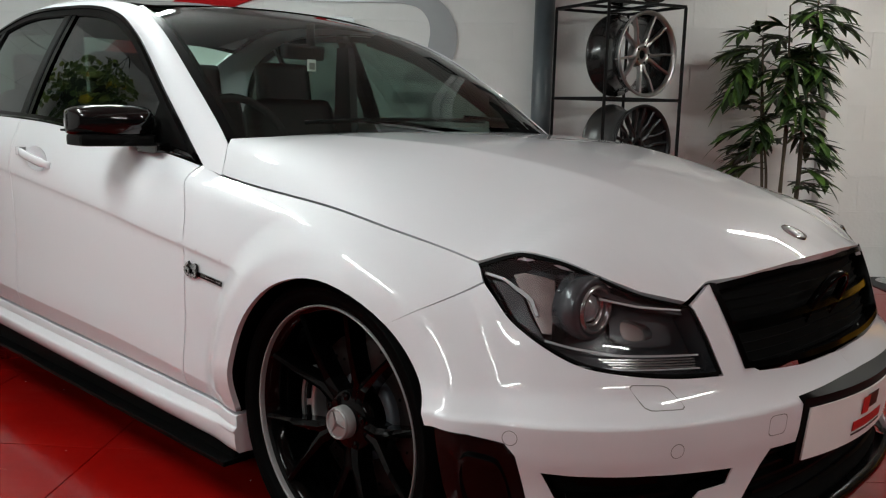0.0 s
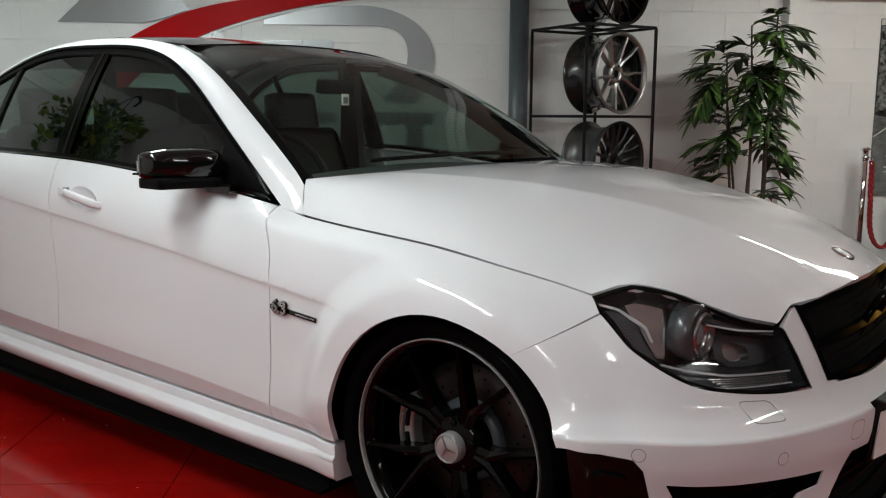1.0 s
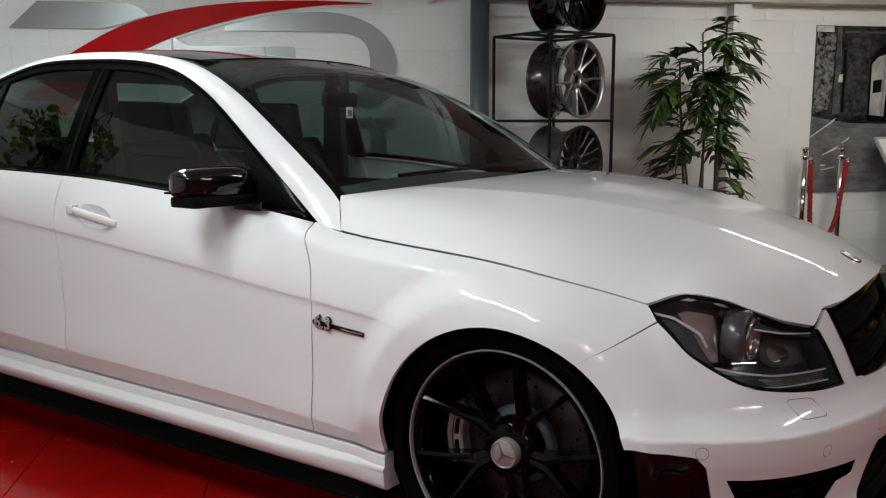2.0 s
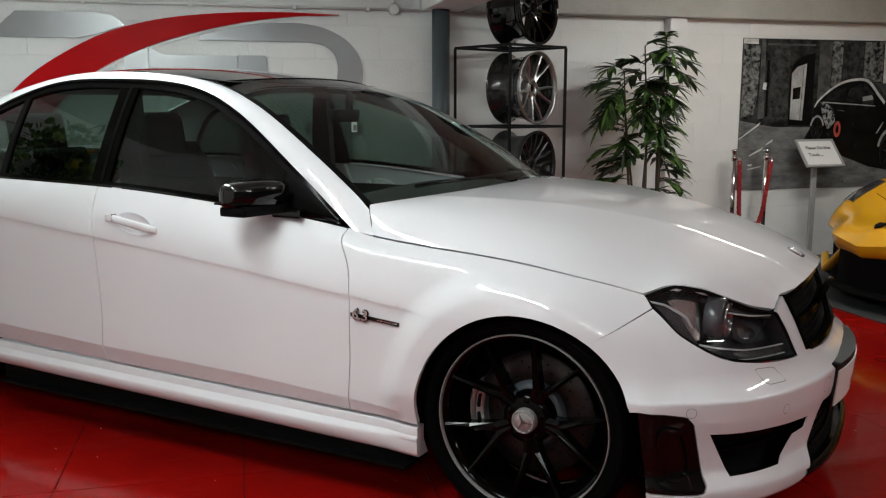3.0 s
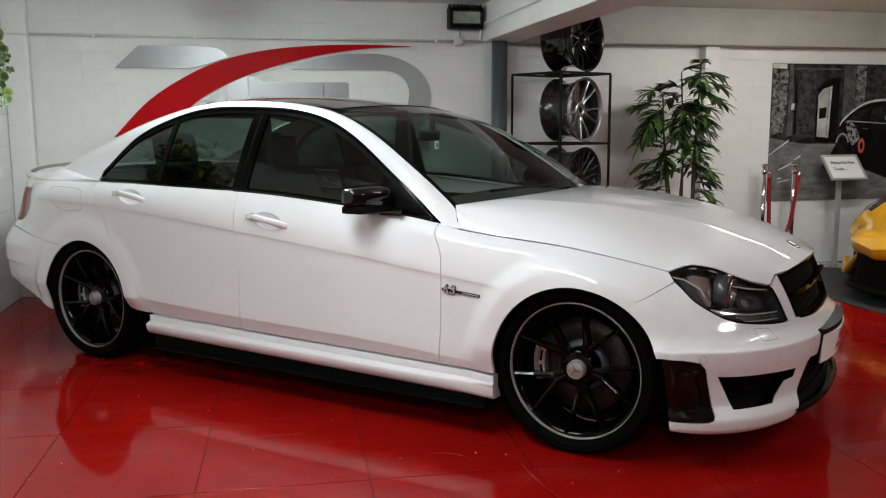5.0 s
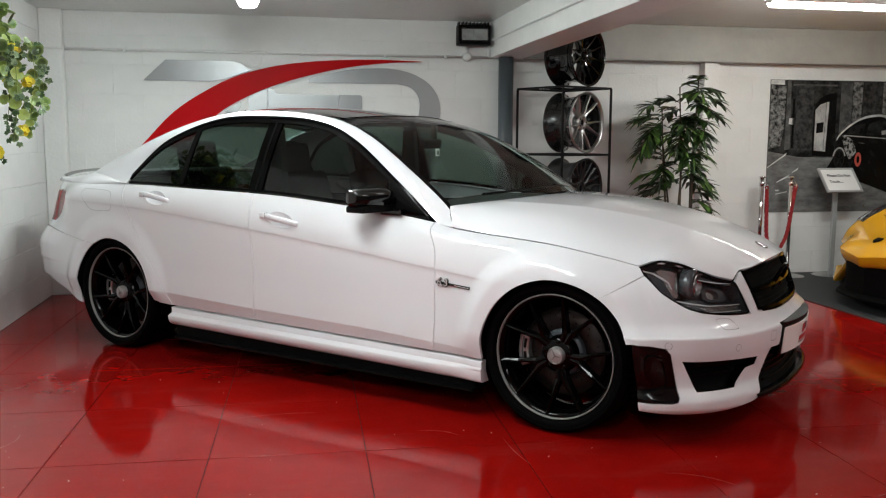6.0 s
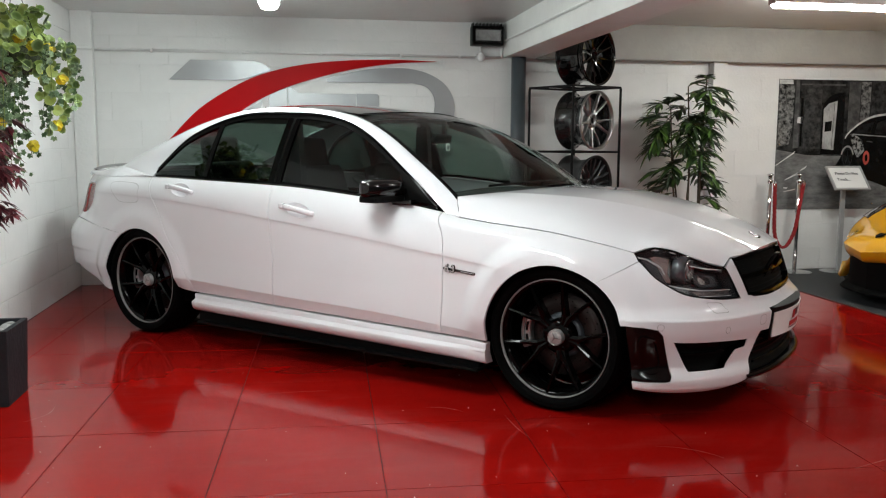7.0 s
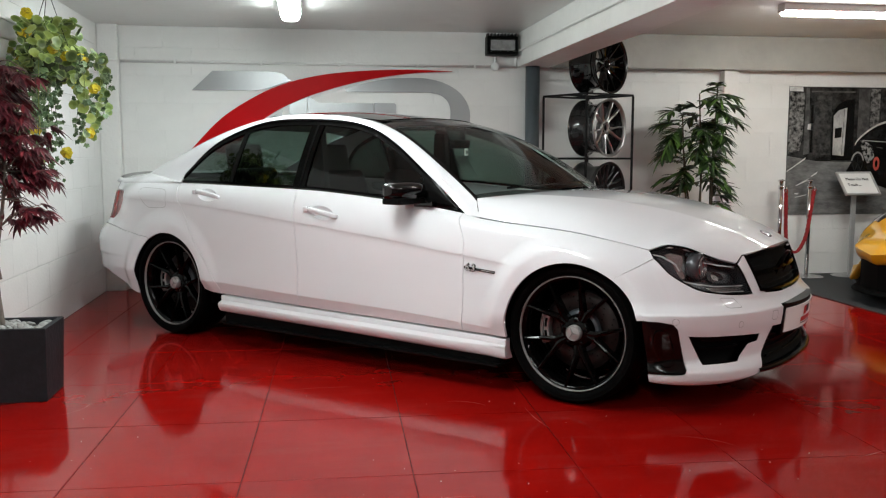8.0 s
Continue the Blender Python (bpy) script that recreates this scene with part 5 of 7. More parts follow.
# unseen dark boxes, added to stop light passing under the car
part("rear_block", boxm(-3.25, -2.36, -0.60, 0.60, 0.10, 0.30, 0.02), DARK, sedan, "dark box added under the tail to block light")
part("front_block", boxm(-0.42, 0.50, -0.56, 0.56, 0.11, 0.20, 0.02), DARK, sedan)


# ---- the room ----
CEIL_Z = 2.18
floor = tagged(part("floor", boxm(-2.6, 9.0, -6.0, 5.7, -0.2, -0.006), JOINT), "glossy red painted floor of large square panels", "floor", kind="structure")
wall_n = tagged(part("wall_north", boxm(-2.8, 9.0, 5.606, 5.8, 0, CEIL_Z), MORTAR), "white painted concrete block wall", "wall", kind="structure")
wall_w = tagged(part("wall_west", boxm(-2.8, -2.506, -6.0, 5.606, 0, CEIL_Z), MORTAR), "white painted concrete block wall", "wall", kind="structure")
# unseen closing walls, coloured dark so that gloss black parts and glass reflect little
tagged(part("wall_east", boxm(9.0, 9.2, -6.0, 5.8, 0, CEIL_Z), GREY_WALL), "dark grey unseen wall that keeps reflections dark", "wall", kind="structure")
tagged(part("wall_south", boxm(-2.8, 9.2, -6.2, -6.0, 0, CEIL_Z), GREY_WALL), "dark grey unseen wall that keeps reflections dark", "wall", kind="structure")
tagged(part("ceiling", boxm(-2.8, 9.2, -6.2, 5.8, CEIL_Z, 2.3), CEIL), "grey white gloss painted ceiling", "ceiling", kind="structure")
tagged(part("beam", boxm(1.0, 1.29, -6.0, 5.6, 1.89, CEIL_Z, 0.008), BEAM_WHITE), "white painted downstand beam under the ceiling", "beam", kind="structure")
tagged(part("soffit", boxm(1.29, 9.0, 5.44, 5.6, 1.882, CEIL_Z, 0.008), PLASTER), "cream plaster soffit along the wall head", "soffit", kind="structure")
tagged(part("pilaster", boxm(2.89, 3.025, 5.50, 5.598, 0, 1.881, 0.006), WALL), "white painted wall pilaster", "pilaster", kind="structure")
tagged(part("corner_pilaster", boxm(-2.499, -2.34, 5.52, 5.598, 0, CEIL_Z, 0.008), WALL), "white painted pier in the wall corner", "pilaster", kind="structure")

# vertical drain pipe
pipe = thing("drain_pipe", pose(1.115, 5.50, 0), "dark grey painted steel pipe standing against the wall", "pipe")
bm = bmesh.new()
sweep(bm, [(0, 0, 0), (0, 0, 1.888)], 0.062, 24)
part("tube", bm, mat("dark grey pipe paint", (0.07, 0.085, 0.095), 0.35, vary=0.15, scale=6, bump=0.05), pipe, "", True)

# conduit on both walls, with clips and a junction box
WHITE_PVC = mat("white plastic", (0.75, 0.75, 0.74), 0.35, vary=0.05, scale=9)
conduit = thing("conduit", pose(0, 0, 0), "thin white plastic conduit clipped along the block walls", "conduit")
bm = bmesh.new()
sweep(bm, [(-2.33, 5.585, 1.89), (0.995, 5.585, 1.89)], 0.011, 10)
part("tube", bm, WHITE_PVC, conduit, "", True)
bm = bmesh.new()
sweep(bm, [(-2.488, -3.0, 1.89), (-2.488, 5.40, 1.89), (-2.478, 5.49, 1.89), (-2.44, 5.508, 1.89), (-2.335, 5.508, 1.89)], 0.011, 10)
part("tube", bm, WHITE_PVC, conduit, "", True)
for x in (-1.9, -1.2, -0.55, 0.12, 0.62):
    part("clip", boxm(x - 0.01, x + 0.01, 5.57, 5.6, 1.873, 1.907, 0.003), WHITE_PVC, conduit)
part("junction_box", revolve([(0.0, 5.545), (0.03, 5.545), (0.036, 5.552), (0.037, 5.60)], 24, m=pose(0.80, 0, 1.89)), WHITE_PVC, conduit, "", True)
bm = bmesh.new()
sweep(bm, [(0.80, 5.58, 1.92), (0.80, 5.58, 1.985)], 0.011, 10)
part("tube", bm, WHITE_PVC, conduit, "", True)
bm = bmesh.new()
sweep(bm, [(0.985, -3.0, 2.02), (0.985, 5.50, 2.02), (0.985, 5.575, 2.0), (0.985, 5.585, 1.95), (0.985, 5.585, 1.89)], 0.010, 10)
part("tube", bm, WHITE_PVC, conduit, "", True)

# flood lamp on the wall, switched off
flood = thing("flood_lamp", pose(0.835, 5.50, 2.065), "black wall flood lamp with glass front, switched off", "lamp")
bm = bmesh.new()
box(bm, -0.135, 0.135, -0.06, 0.05, -0.09, 0.07, 0.012)
part("housing", bm, TRIM, flood)
for k in range(9):
    part("fin", boxm(-0.125 + k * 0.030, -0.118 + k * 0.030, -0.05, 0.05, 0.07, 0.095, 0.002), TRIM, flood)
part("reflector", boxm(-0.105, 0.105, -0.064, -0.0605, -0.05, 0.035), mat("lamp reflector", (0.45, 0.45, 0.45), 0.35, 0.7, vary=0.3, scale=20), flood)
part("glass", boxm(-0.115, 0.115, -0.072, -0.068, -0.06, 0.045), CLEAR, flood).visible_shadow = False
part("bracket", boxm(-0.03, 0.03, 0.05, 0.098, -0.05, 0.03, 0.004), TRIM, flood)
part("bezel", boxm(-0.13, 0.13, -0.074, -0.058, -0.085, -0.062, 0.003), TRIM, flood)

# fluorescent fittings
TUBE = glow_mat("lit white diffuser", (0.90, 0.99, 0.965), LAMP_GLOW)
TUBE_WARM = glow_mat("lit warm white tube", (0.95, 0.975, 0.925), LAMP_GLOW_WARM)


def batten(x, y, along, wide, length, label):
    """A strip light: wide ones hold two tubes under one diffuser."""
    k = 0.066 if wide else 0.036
    b = thing("strip_light", pose(x, y, CEIL_Z, 0, 0, along), label, "lamp", "ceiling strip lights")
    part("body", boxm(-length / 2, length / 2, -k - 0.012, k + 0.012, -0.05, -0.001, 0.006), WHITE_PVC, b)
    sec = [(-k, -0.051), (-k, -0.070), (-k * 0.86, -0.092), (-k * 0.55, -0.102), (0.0, -0.105), (k * 0.55, -0.102), (k * 0.86, -0.092), (k, -0.070), (k, -0.051)]
    deep = 1.0 if wide else 0.62
    g = np.array([[(a, p * f, -0.051 + (q + 0.051) * f * deep) for p, q in sec] for a, f in ((-length / 2, 0.55), (-length / 2 + 0.008, 0.85), (-length / 2 + 0.025, 1.0), (length / 2 - 0.025, 1.0), (length / 2 - 0.008, 0.85), (length / 2, 0.55))])
    part("diffuser", sheet(g, 0.0, flip=True), TUBE if wide else TUBE_WARM, b, "glowing white diffuser", True)
    for s in (-1, 1):
        part("end_cap", boxm(min(s * length / 2, s * (length / 2 + 0.006)), max(s * length / 2, s * (length / 2 + 0.006)), -k - 0.01, k + 0.01, -0.06, -0.002, 0.002), WHITE_PVC, b)
    return b


# includes the three unseen fittings added to light the near half
for bx, by, ba, bw in LAMPS:
    batten(bx, by, ba, bw, 1.55, "white fluorescent strip light, lit, under the ceiling")

# ---- wall sign ----
sign = thing("wall_sign", pose(0, 5.6, 0), "brushed grey and red wall sign of cut shapes above the car", "sign")


def plate(name, outline, y0, y1, material, parent, n=0, label=""):
    bm = bmesh.new()
    prism(bm, outline, y0, y1)
    return part(name, bm, material, parent, label)


def curve2(pts, n):
    return [tuple(p) for p in smooth_curve(pts, n)]


plate("wing_shape", [(-1.77, 1.662), (-1.60, 1.822), (-1.15, 1.822)] + curve2([(-1.10, 1.82), (-1.02, 1.80), (-0.955, 1.745)], 8) + curve2([(-1.0, 1.735), (-1.13, 1.69), (-1.24, 1.662)], 6), -0.016, -0.002, GREY_STEEL, sign, label="brushed grey parallelogram")
sw_top = curve2([(-1.80, 1.16), (-1.55, 1.42), (-1.28, 1.60), (-1.03, 1.715), (-0.72, 1.795), (-0.35, 1.838), (0.05, 1.853), (0.42, 1.845)], 40)
sw_low = curve2([(0.42, 1.842), (0.10, 1.825), (-0.25, 1.775), (-0.60, 1.69), (-0.90, 1.585), (-1.17, 1.44), (-1.38, 1.25), (-1.46, 1.14)], 40)
plate("swoosh", sw_top + sw_low, -0.028, -0.012, RED_PAINT, sign, label="red curved swoosh")
edge_top = [(x - 0.004, z - 0.018) for x, z in sw_top[2:]]
plate("swoosh_edge", edge_top + [(x + 0.006, z - 0.016) for x, z in sw_low], -0.0115, -0.002, mat("white sign edge", (0.8, 0.8, 0.8), 0.4), sign, label="white edge behind the swoosh")
d_out = curve2([(-0.50, 1.69), (-0.20, 1.765), (0.05, 1.785), (0.20, 1.78), (0.36, 1.74), (0.50, 1.65), (0.575, 1.51), (0.56, 1.34), (0.46, 1.18)], 36)
d_in = curve2([(0.24, 1.20), (0.36, 1.32), (0.405, 1.45), (0.395, 1.56), (0.33, 1.635), (0.22, 1.662)], 20) + [(-0.50, 1.662)]
plate("loop_shape", d_out + d_in, -0.016, -0.002, GREY_STEEL, sign, label="brushed grey rounded loop")
plate("bar_shape", [(-0.82, 1.40), (-0.265, 1.40), (-0.265, 1.565), (-0.70, 1.565)] + curve2([(-0.74, 1.57), (-0.79, 1.60), (-0.82, 1.63)], 5), -0.016, -0.002, GREY_STEEL, sign, label="brushed grey bar")
plate("block_shape", [(-0.255, 1.40), (-0.07, 1.40), (-0.07, 1.555), (-0.085, 1.568), (-0.255, 1.568)], -0.016, -0.002, GREY_STEEL, sign, label="brushed grey block")
arc = [(-0.86 + 0.12 * math.cos(radians(a)), 1.50 + 0.12 * math.sin(radians(a))) for a in range(95, 271, 12)]
plate("crescent_shape", arc + [(-0.83, 1.40), (-0.83, 1.60)], -0.014, -0.002, GREY_STEEL, sign, label="brushed steel crescent")
arc = [(-1.13 + 0.10 * math.cos(radians(a)), 1.50 + 0.10 * math.sin(radians(a))) for a in range(-80, 60, 12)]
plate("crescent_shape", arc + [(-1.16, 1.52), (-1.2, 1.44)], -0.010, -0.001, GREY_STEEL, sign, label="brushed steel crescent")


for x0, x1, z0, z1 in ((-0.28, -0.066, 1.062, 1.113), (-0.28, -0.066, 0.91, 0.955), (-0.28, -0.23, 0.957, 1.060), (0.18, 0.563, 1.046, 1.116), (0.401, 0.501, 0.835, 1.044)):
    plate("bar_shape", [(x0, z0), (x1, z0), (x1, z1), (x0, z1)], -0.016, -0.002, GREY_STEEL, sign, label="brushed grey bar low on the wall")

# ---- loose wheel rims on a rack ----
BLACK_IRON = mat("black iron", (0.004, 0.004, 0.0045), 0.6, spec=0.15, vary=0.2, scale=20)
rack = thing("display_rack", pose(0, 0, 0), "thin black square-tube display rack holding loose alloy wheels", "rack")
RL, RR, RF, RB = (1.17, 5.33), (1.875, 5.085), (1.405, 4.876), (1.635, 5.54)


def bar(name, a, b, half, material, parent):
    bm = bmesh.new()
    a, b = Vector(a), Vector(b)
    d = (b - a)
    m = Matrix.Translation((a + b) / 2) @ d.to_track_quat("Z", "Y").to_matrix().to_4x4()
    box(bm, -half, half, -half, half, -d.length / 2, d.length / 2)
    bmesh.ops.transform(bm, matrix=m, verts=bm.verts[:])
    return part(name, bm, material, parent)


for p in (RL, RR, RF, RB):
    bar("post", (*p, 0), (*p, 1.615), 0.008, BLACK_IRON, rack)
for z in (0.045, 0.57, 1.095, 1.62):
    ring = (RL, RF, RR, RB)
    for k in range(4):
        bar("rail", (*ring[k], z), (*ring[(k + 1) % 4], z), 0.008, BLACK_IRON, rack)
    bar("cross_bar", (*[(RL[i] + RF[i]) / 2 for i in (0, 1)], z), (*[(RB[i] + RR[i]) / 2 for i in (0, 1)], z), 0.008, BLACK_IRON, rack)
    bar("cross_bar", (*[(RL[i] * 0.35 + RB[i] * 0.65) for i in (0, 1)], z), (*[(RF[i] * 0.35 + RR[i] * 0.65) for i in (0, 1)], z), 0.008, BLACK_IRON, rack)

HYPER = mat("bright silver wheel lacquer", (0.42, 0.415, 0.41), 0.30, 0.9, vary=0.06, scale=12)
GUN = mat("satin dark grey wheel lacquer", (0.035, 0.036, 0.038), 0.35, 0.6)
BARREL_DARK = mat("gloss dark barrel lacquer", (0.030, 0.030, 0.030), 0.22, 0.5, coat=0.5)
BARREL_GREY = mat("grey barrel lacquer", (0.10, 0.10, 0.10), 0.35, 0.7)


def loose_rim(z, face, barrel, count, fork, label, turn=0.0, wide=1.0, split=1.0, thick=1.0):
    """A bare alloy wheel standing on its tread; face towards -y of its own axes."""
    w = thing("alloy_wheel", pose(1.60, 5.17, z, 0, 0, 37), label, "wheel", "alloy wheels on the rack")
    part("barrel", revolve([(0.225, -0.105), (0.228, -0.085), (0.212, -0.07), (0.205, 0.0), (0.200, 0.05), (0.212, 0.10), (0.232, 0.118), (0.240, 0.125), (0.241, 0.135), (0.236, 0.137), (0.222, 0.12), (0.195, 0.06), (0.198, -0.05), (0.21, -0.085)], 56), barrel, w, "", True)
    part("lip", revolve([(0.241, -0.118), (0.243, -0.128), (0.238, -0.131), (0.226, -0.122), (0.219, -0.105), (0.224, -0.098), (0.238, -0.108), (0.241, -0.118)], 56), face, w, "", True)
    for k in range(count):
        for sg in ((-1, 1) if fork else (0,)):
            bm = bmesh.new()
            rows = []
            for r, y, hw, of in ((0.04, -0.075, 0.016, 0.006), (0.09, -0.085, 0.011, 0.012 if fork else 0.0), (0.15, -0.10, 0.0085, 0.021), (0.222, -0.112, 0.009, 0.030)):
                c = sg * of * (wide if r > 0.1 else split)
                hw = hw * thick
                rows.append([bm.verts.new((r, y, c - hw)), bm.verts.new((r, y - 0.006, c)), bm.verts.new((r, y, c + hw)), bm.verts.new((r, y + 0.03, c + hw * 0.6)), bm.verts.new((r, y + 0.03, c - hw * 0.6))])
            for p, q in zip(rows, rows[1:]):
                for j in range(5):
                    bm.faces.new((p[j], p[(j + 1) % 5], q[(j + 1) % 5], q[j]))
            bm.faces.new(rows[0])
            bm.faces.new(rows[-1][::-1])
            bmesh.ops.recalc_face_normals(bm, faces=bm.faces[:])
            bmesh.ops.transform(bm, matrix=pose(0, 0, 0, 0, turn + 360 * k / count, 0), verts=bm.verts[:])
            part("spoke", bm, face, w)
    part("hub", revolve([(0.028, -0.062), (0.030, -0.084), (0.052, -0.084), (0.066, -0.078), (0.07, -0.03), (0.028, -0.03)], 32), face, w, "", True)
    part("centre_cap", revolve([(0.0, -0.074), (0.024, -0.074), (0.028, -0.066)], 20), DARK, w, "", True)
    for k in range(5):
        a = 2 * math.pi * k / 5
        part("bolt_hole", revolve([(0.0, -0.0845), (0.0075, -0.0845), (0.008, -0.07)], 10, m=pose(0.047 * math.cos(a), 0, 0.047 * math.sin(a))), DARK, w)
    return w


loose_rim(1.876, BLACK_PAINT, BLACK_PAINT, 12, False, "gloss black multi-spoke alloy wheel on top of the rack", 8)
loose_rim(1.351, HYPER, BARREL_DARK, 5, True, "polished silver twin-spoke alloy wheel with dark barrel", 12, 1.9, 1.3, 0.85)
loose_rim(0.826, GUN, BARREL_GREY, 9, True, "satin dark grey mesh-spoke alloy wheel on the rack", 5, 1.35, 0.1, 1.0)

# ---- picture panel ----
poster = thing("wall_poster", pose(3.578, 5.594, 0.566), "large black and white photo panel of a dark car", "poster")
PW, PH = 2.45, 1.186


def print_mat(name, lo, hi, scale, at=(0.40, 0.66), stretch=1.0):
    """Printed photo texture: two greys broken up by noise at two sizes."""
    m, t, b = node_mat(name)
    n, l = t.nodes, t.links
    co, mp = n.new("ShaderNodeTexCoord"), n.new("ShaderNodeMapping")
    mp.inputs["Scale"].default_value = (1, 1, stretch)
    no = n.new("ShaderNodeTexNoise")
    no.inputs["Scale"].default_value, no.inputs["Detail"].default_value, no.inputs["Roughness"].default_value = scale, 9, 0.68
    r = n.new("ShaderNodeValToRGB")
    r.color_ramp.elements[0].position, r.color_ramp.elements[0].color = at[0], (lo, lo, lo * 1.02, 1)
    r.color_ramp.elements[1].position, r.color_ramp.elements[1].color = at[1], (hi, hi, hi * 0.98, 1)
    l.new(co.outputs["Object"], mp.inputs["Vector"])
    l.new(mp.outputs["Vector"], no.inputs["Vector"])
    l.new(no.outputs["Fac"], r.inputs["Fac"])
    l.new(r.outputs["Color"], b.inputs["Base Color"])
    b.inputs["Roughness"].default_value, b.inputs["Specular IOR Level"].default_value = 0.25, 0.3
    return m


P_DARK = print_mat("print dark brick", 0.010, 0.055, 9)
P_GROUND = print_mat("print grey ground", 0.07, 0.24, 6, (0.3, 0.72), 2.5)
P_STONE = print_mat("print rubble stone", 0.012, 0.24, 26, (0.40, 0.62))
P_BLACK = print_mat("print black", 0.004, 0.012, 8)
P_LIGHT = print_mat("print pale grey", 0.34, 0.66, 14, (0.3, 0.6))
P_MID = print_mat("print mid grey", 0.05, 0.13, 10)
P_BRICK = print_mat("print brown brick", 0.018, 0.075, 16)
P_PALE = print_mat("print soft grey", 0.16, 0.34, 14, (0.3, 0.6))
P_DOOR = print_mat("print worn door", 0.16, 0.48, 9, (0.32, 0.60), 0.6)
P_WINDOW = print_mat("print dark glass", 0.008, 0.03, 12)
P_GRAPHIC = print_mat("print body graphics", 0.01, 0.30, 34, (0.46, 0.54))


def ink(name, pts, layer, material, label=""):
    """A flat printed shape on the panel, in metres from its lower corner."""
    return plate(name, pts, -0.0065 - 0.0012 * layer, -0.0055, material, poster, label=label)


def quad(x0, x1, z0, z1):
    return [(x0, z0), (x1, z0), (x1, z1), (x0, z1)]


plate("panel", quad(0, PW, 0, PH), -0.005, 0.004, P_GROUND, poster, label="grey printed ground")
ink("building", [(0, 0.55), (0.30, 0.50), (0.62, 0.495), (PW, 0.47), (PW, PH - 0.001), (0, PH - 0.001)], 0, P_DARK)
ink("sky_patch", [(0.0, 1.145), (0.136, 1.142), (0.133, 1.183), (0.0, 1.183)], 1, P_LIGHT)
ink("stonework", [(0.004, 0.57), (0.12, 0.60), (0.145, 0.75), (0.155, 1.13), (0.006, 1.142)], 1, P_STONE)
ink("wall_post", [(0.160, 0.56), (0.215, 0.57), (0.200, 1.18), (0.165, 1.18)], 1, P_MID)
ink("window_strip", [(0.225, 0.58), (0.245, 0.58), (0.245, 1.02), (0.222, 1.02)], 2, P_BLACK)
ink("notice_patch", [(0.191, 0.795), (0.240, 0.788), (0.245, 0.850), (0.195, 0.845)], 2, P_LIGHT)
ink("old_brick", quad(0.26, 0.43, 0.56, 1.14), 1, P_BRICK)
ink("lintel", quad(0.22, 0.66, 1.135, 1.150), 1, P_MID)
ink("doorway", [(0.44, 0.51)] + curve2([(0.438, 0.93), (0.49, 1.02), (0.58, 1.065), (0.66, 1.075)], 10) + [(0.665, 0.507)], 1, P_BLACK)
ink("door_leaf", [(0.455, 0.559), (0.570, 0.549), (0.586, 0.998), (0.50, 0.972), (0.451, 0.920)], 2, P_DOOR)
ink("door_pane", [(0.469, 0.714), (0.535, 0.722), (0.540, 0.815), (0.469, 0.804)], 3, P_BLACK)
ink("door_gap", [(0.545, 0.555), (0.549, 0.555), (0.560, 0.985), (0.556, 0.985)], 3, P_MID)
ink("wall_face", quad(0.70, 0.815, 0.62, 1.17), 1, P_MID)
ink("stonework", [(0.822, 0.80), (0.918, 0.84), (0.921, 1.175), (0.822, 1.175)], 1, P_STONE)
ink("wall_face", quad(0.935, 1.12, 0.88, 1.175), 1, P_BRICK)
ink("stonework", quad(1.13, 1.315, 0.86, 1.175), 1, P_STONE)
ink("bright_wall", [(1.326, 0.84), (PW - 0.001, 0.80), (PW - 0.001, 1.180), (1.321, 1.180)], 1, P_LIGHT)
ink("car_shadow", [(0.60, 0.40), (0.93, 0.275), (1.25, 0.165), (1.60, 0.11), (2.3, 0.14), (2.3, 0.42), (0.66, 0.50)], 1, P_BLACK)
roof = [(0.667, 0.60), (0.691, 0.688), (0.774, 0.770), (0.887, 0.843), (1.003, 0.880), (1.143, 0.888), (1.217, 0.851), (1.295, 0.768), (1.363, 0.700)]
rl = curve2(roof, 40)
ink("printed_car", rl + [(1.55, 0.685), (1.90, 0.62), (2.10, 0.50), (2.12, 0.25), (1.80, 0.15), (1.50, 0.14), (1.30, 0.19), (0.93, 0.31), (0.70, 0.42)], 2, P_BLACK)
ink("roof_line", [(x, z - 0.002) for x, z in rl[3:]] + [(x - 0.012 * (x > 1.1), z - 0.022) for x, z in rl[:2:-1]], 3, P_LIGHT)
ink("printed_screen", [(1.257, 0.850), (1.51, 0.842), (1.60, 0.70), (1.40, 0.708)], 3, P_MID)
ink("printed_bonnet", [(1.385, 0.700), (1.62, 0.690), (1.95, 0.61), (1.60, 0.640), (1.40, 0.655)], 3, P_PALE)
ink("printed_window", [(0.765, 0.706), (0.832, 0.780), (0.965, 0.805), (0.947, 0.703)], 3, P_WINDOW)
ink("printed_window", [(0.977, 0.703), (1.005, 0.800), (1.143, 0.852), (1.240, 0.768), (1.245, 0.680)], 3, P_WINDOW)
ink("belt_line", [(0.755, 0.690), (1.264, 0.660), (1.264, 0.668), (0.755, 0.700)], 4, P_PALE)
ink("body_graphic", [(0.725, 0.700), (0.80, 0.680), (0.861, 0.640), (0.885, 0.540), (0.820, 0.470), (0.770, 0.560)], 3, P_GRAPHIC)
ink("printed_mirror", [(1.135, 0.738), (1.225, 0.751), (1.240, 0.715), (1.138, 0.702)], 4, P_PALE)
ink("door_grip", [(0.905, 0.628), (0.965, 0.620), (0.965, 0.626), (0.905, 0.634)], 4, P_MID)
ink("flank_glint", [(1.29, 0.44), (1.35, 0.53), (1.362, 0.53), (1.305, 0.44)], 4, P_PALE)
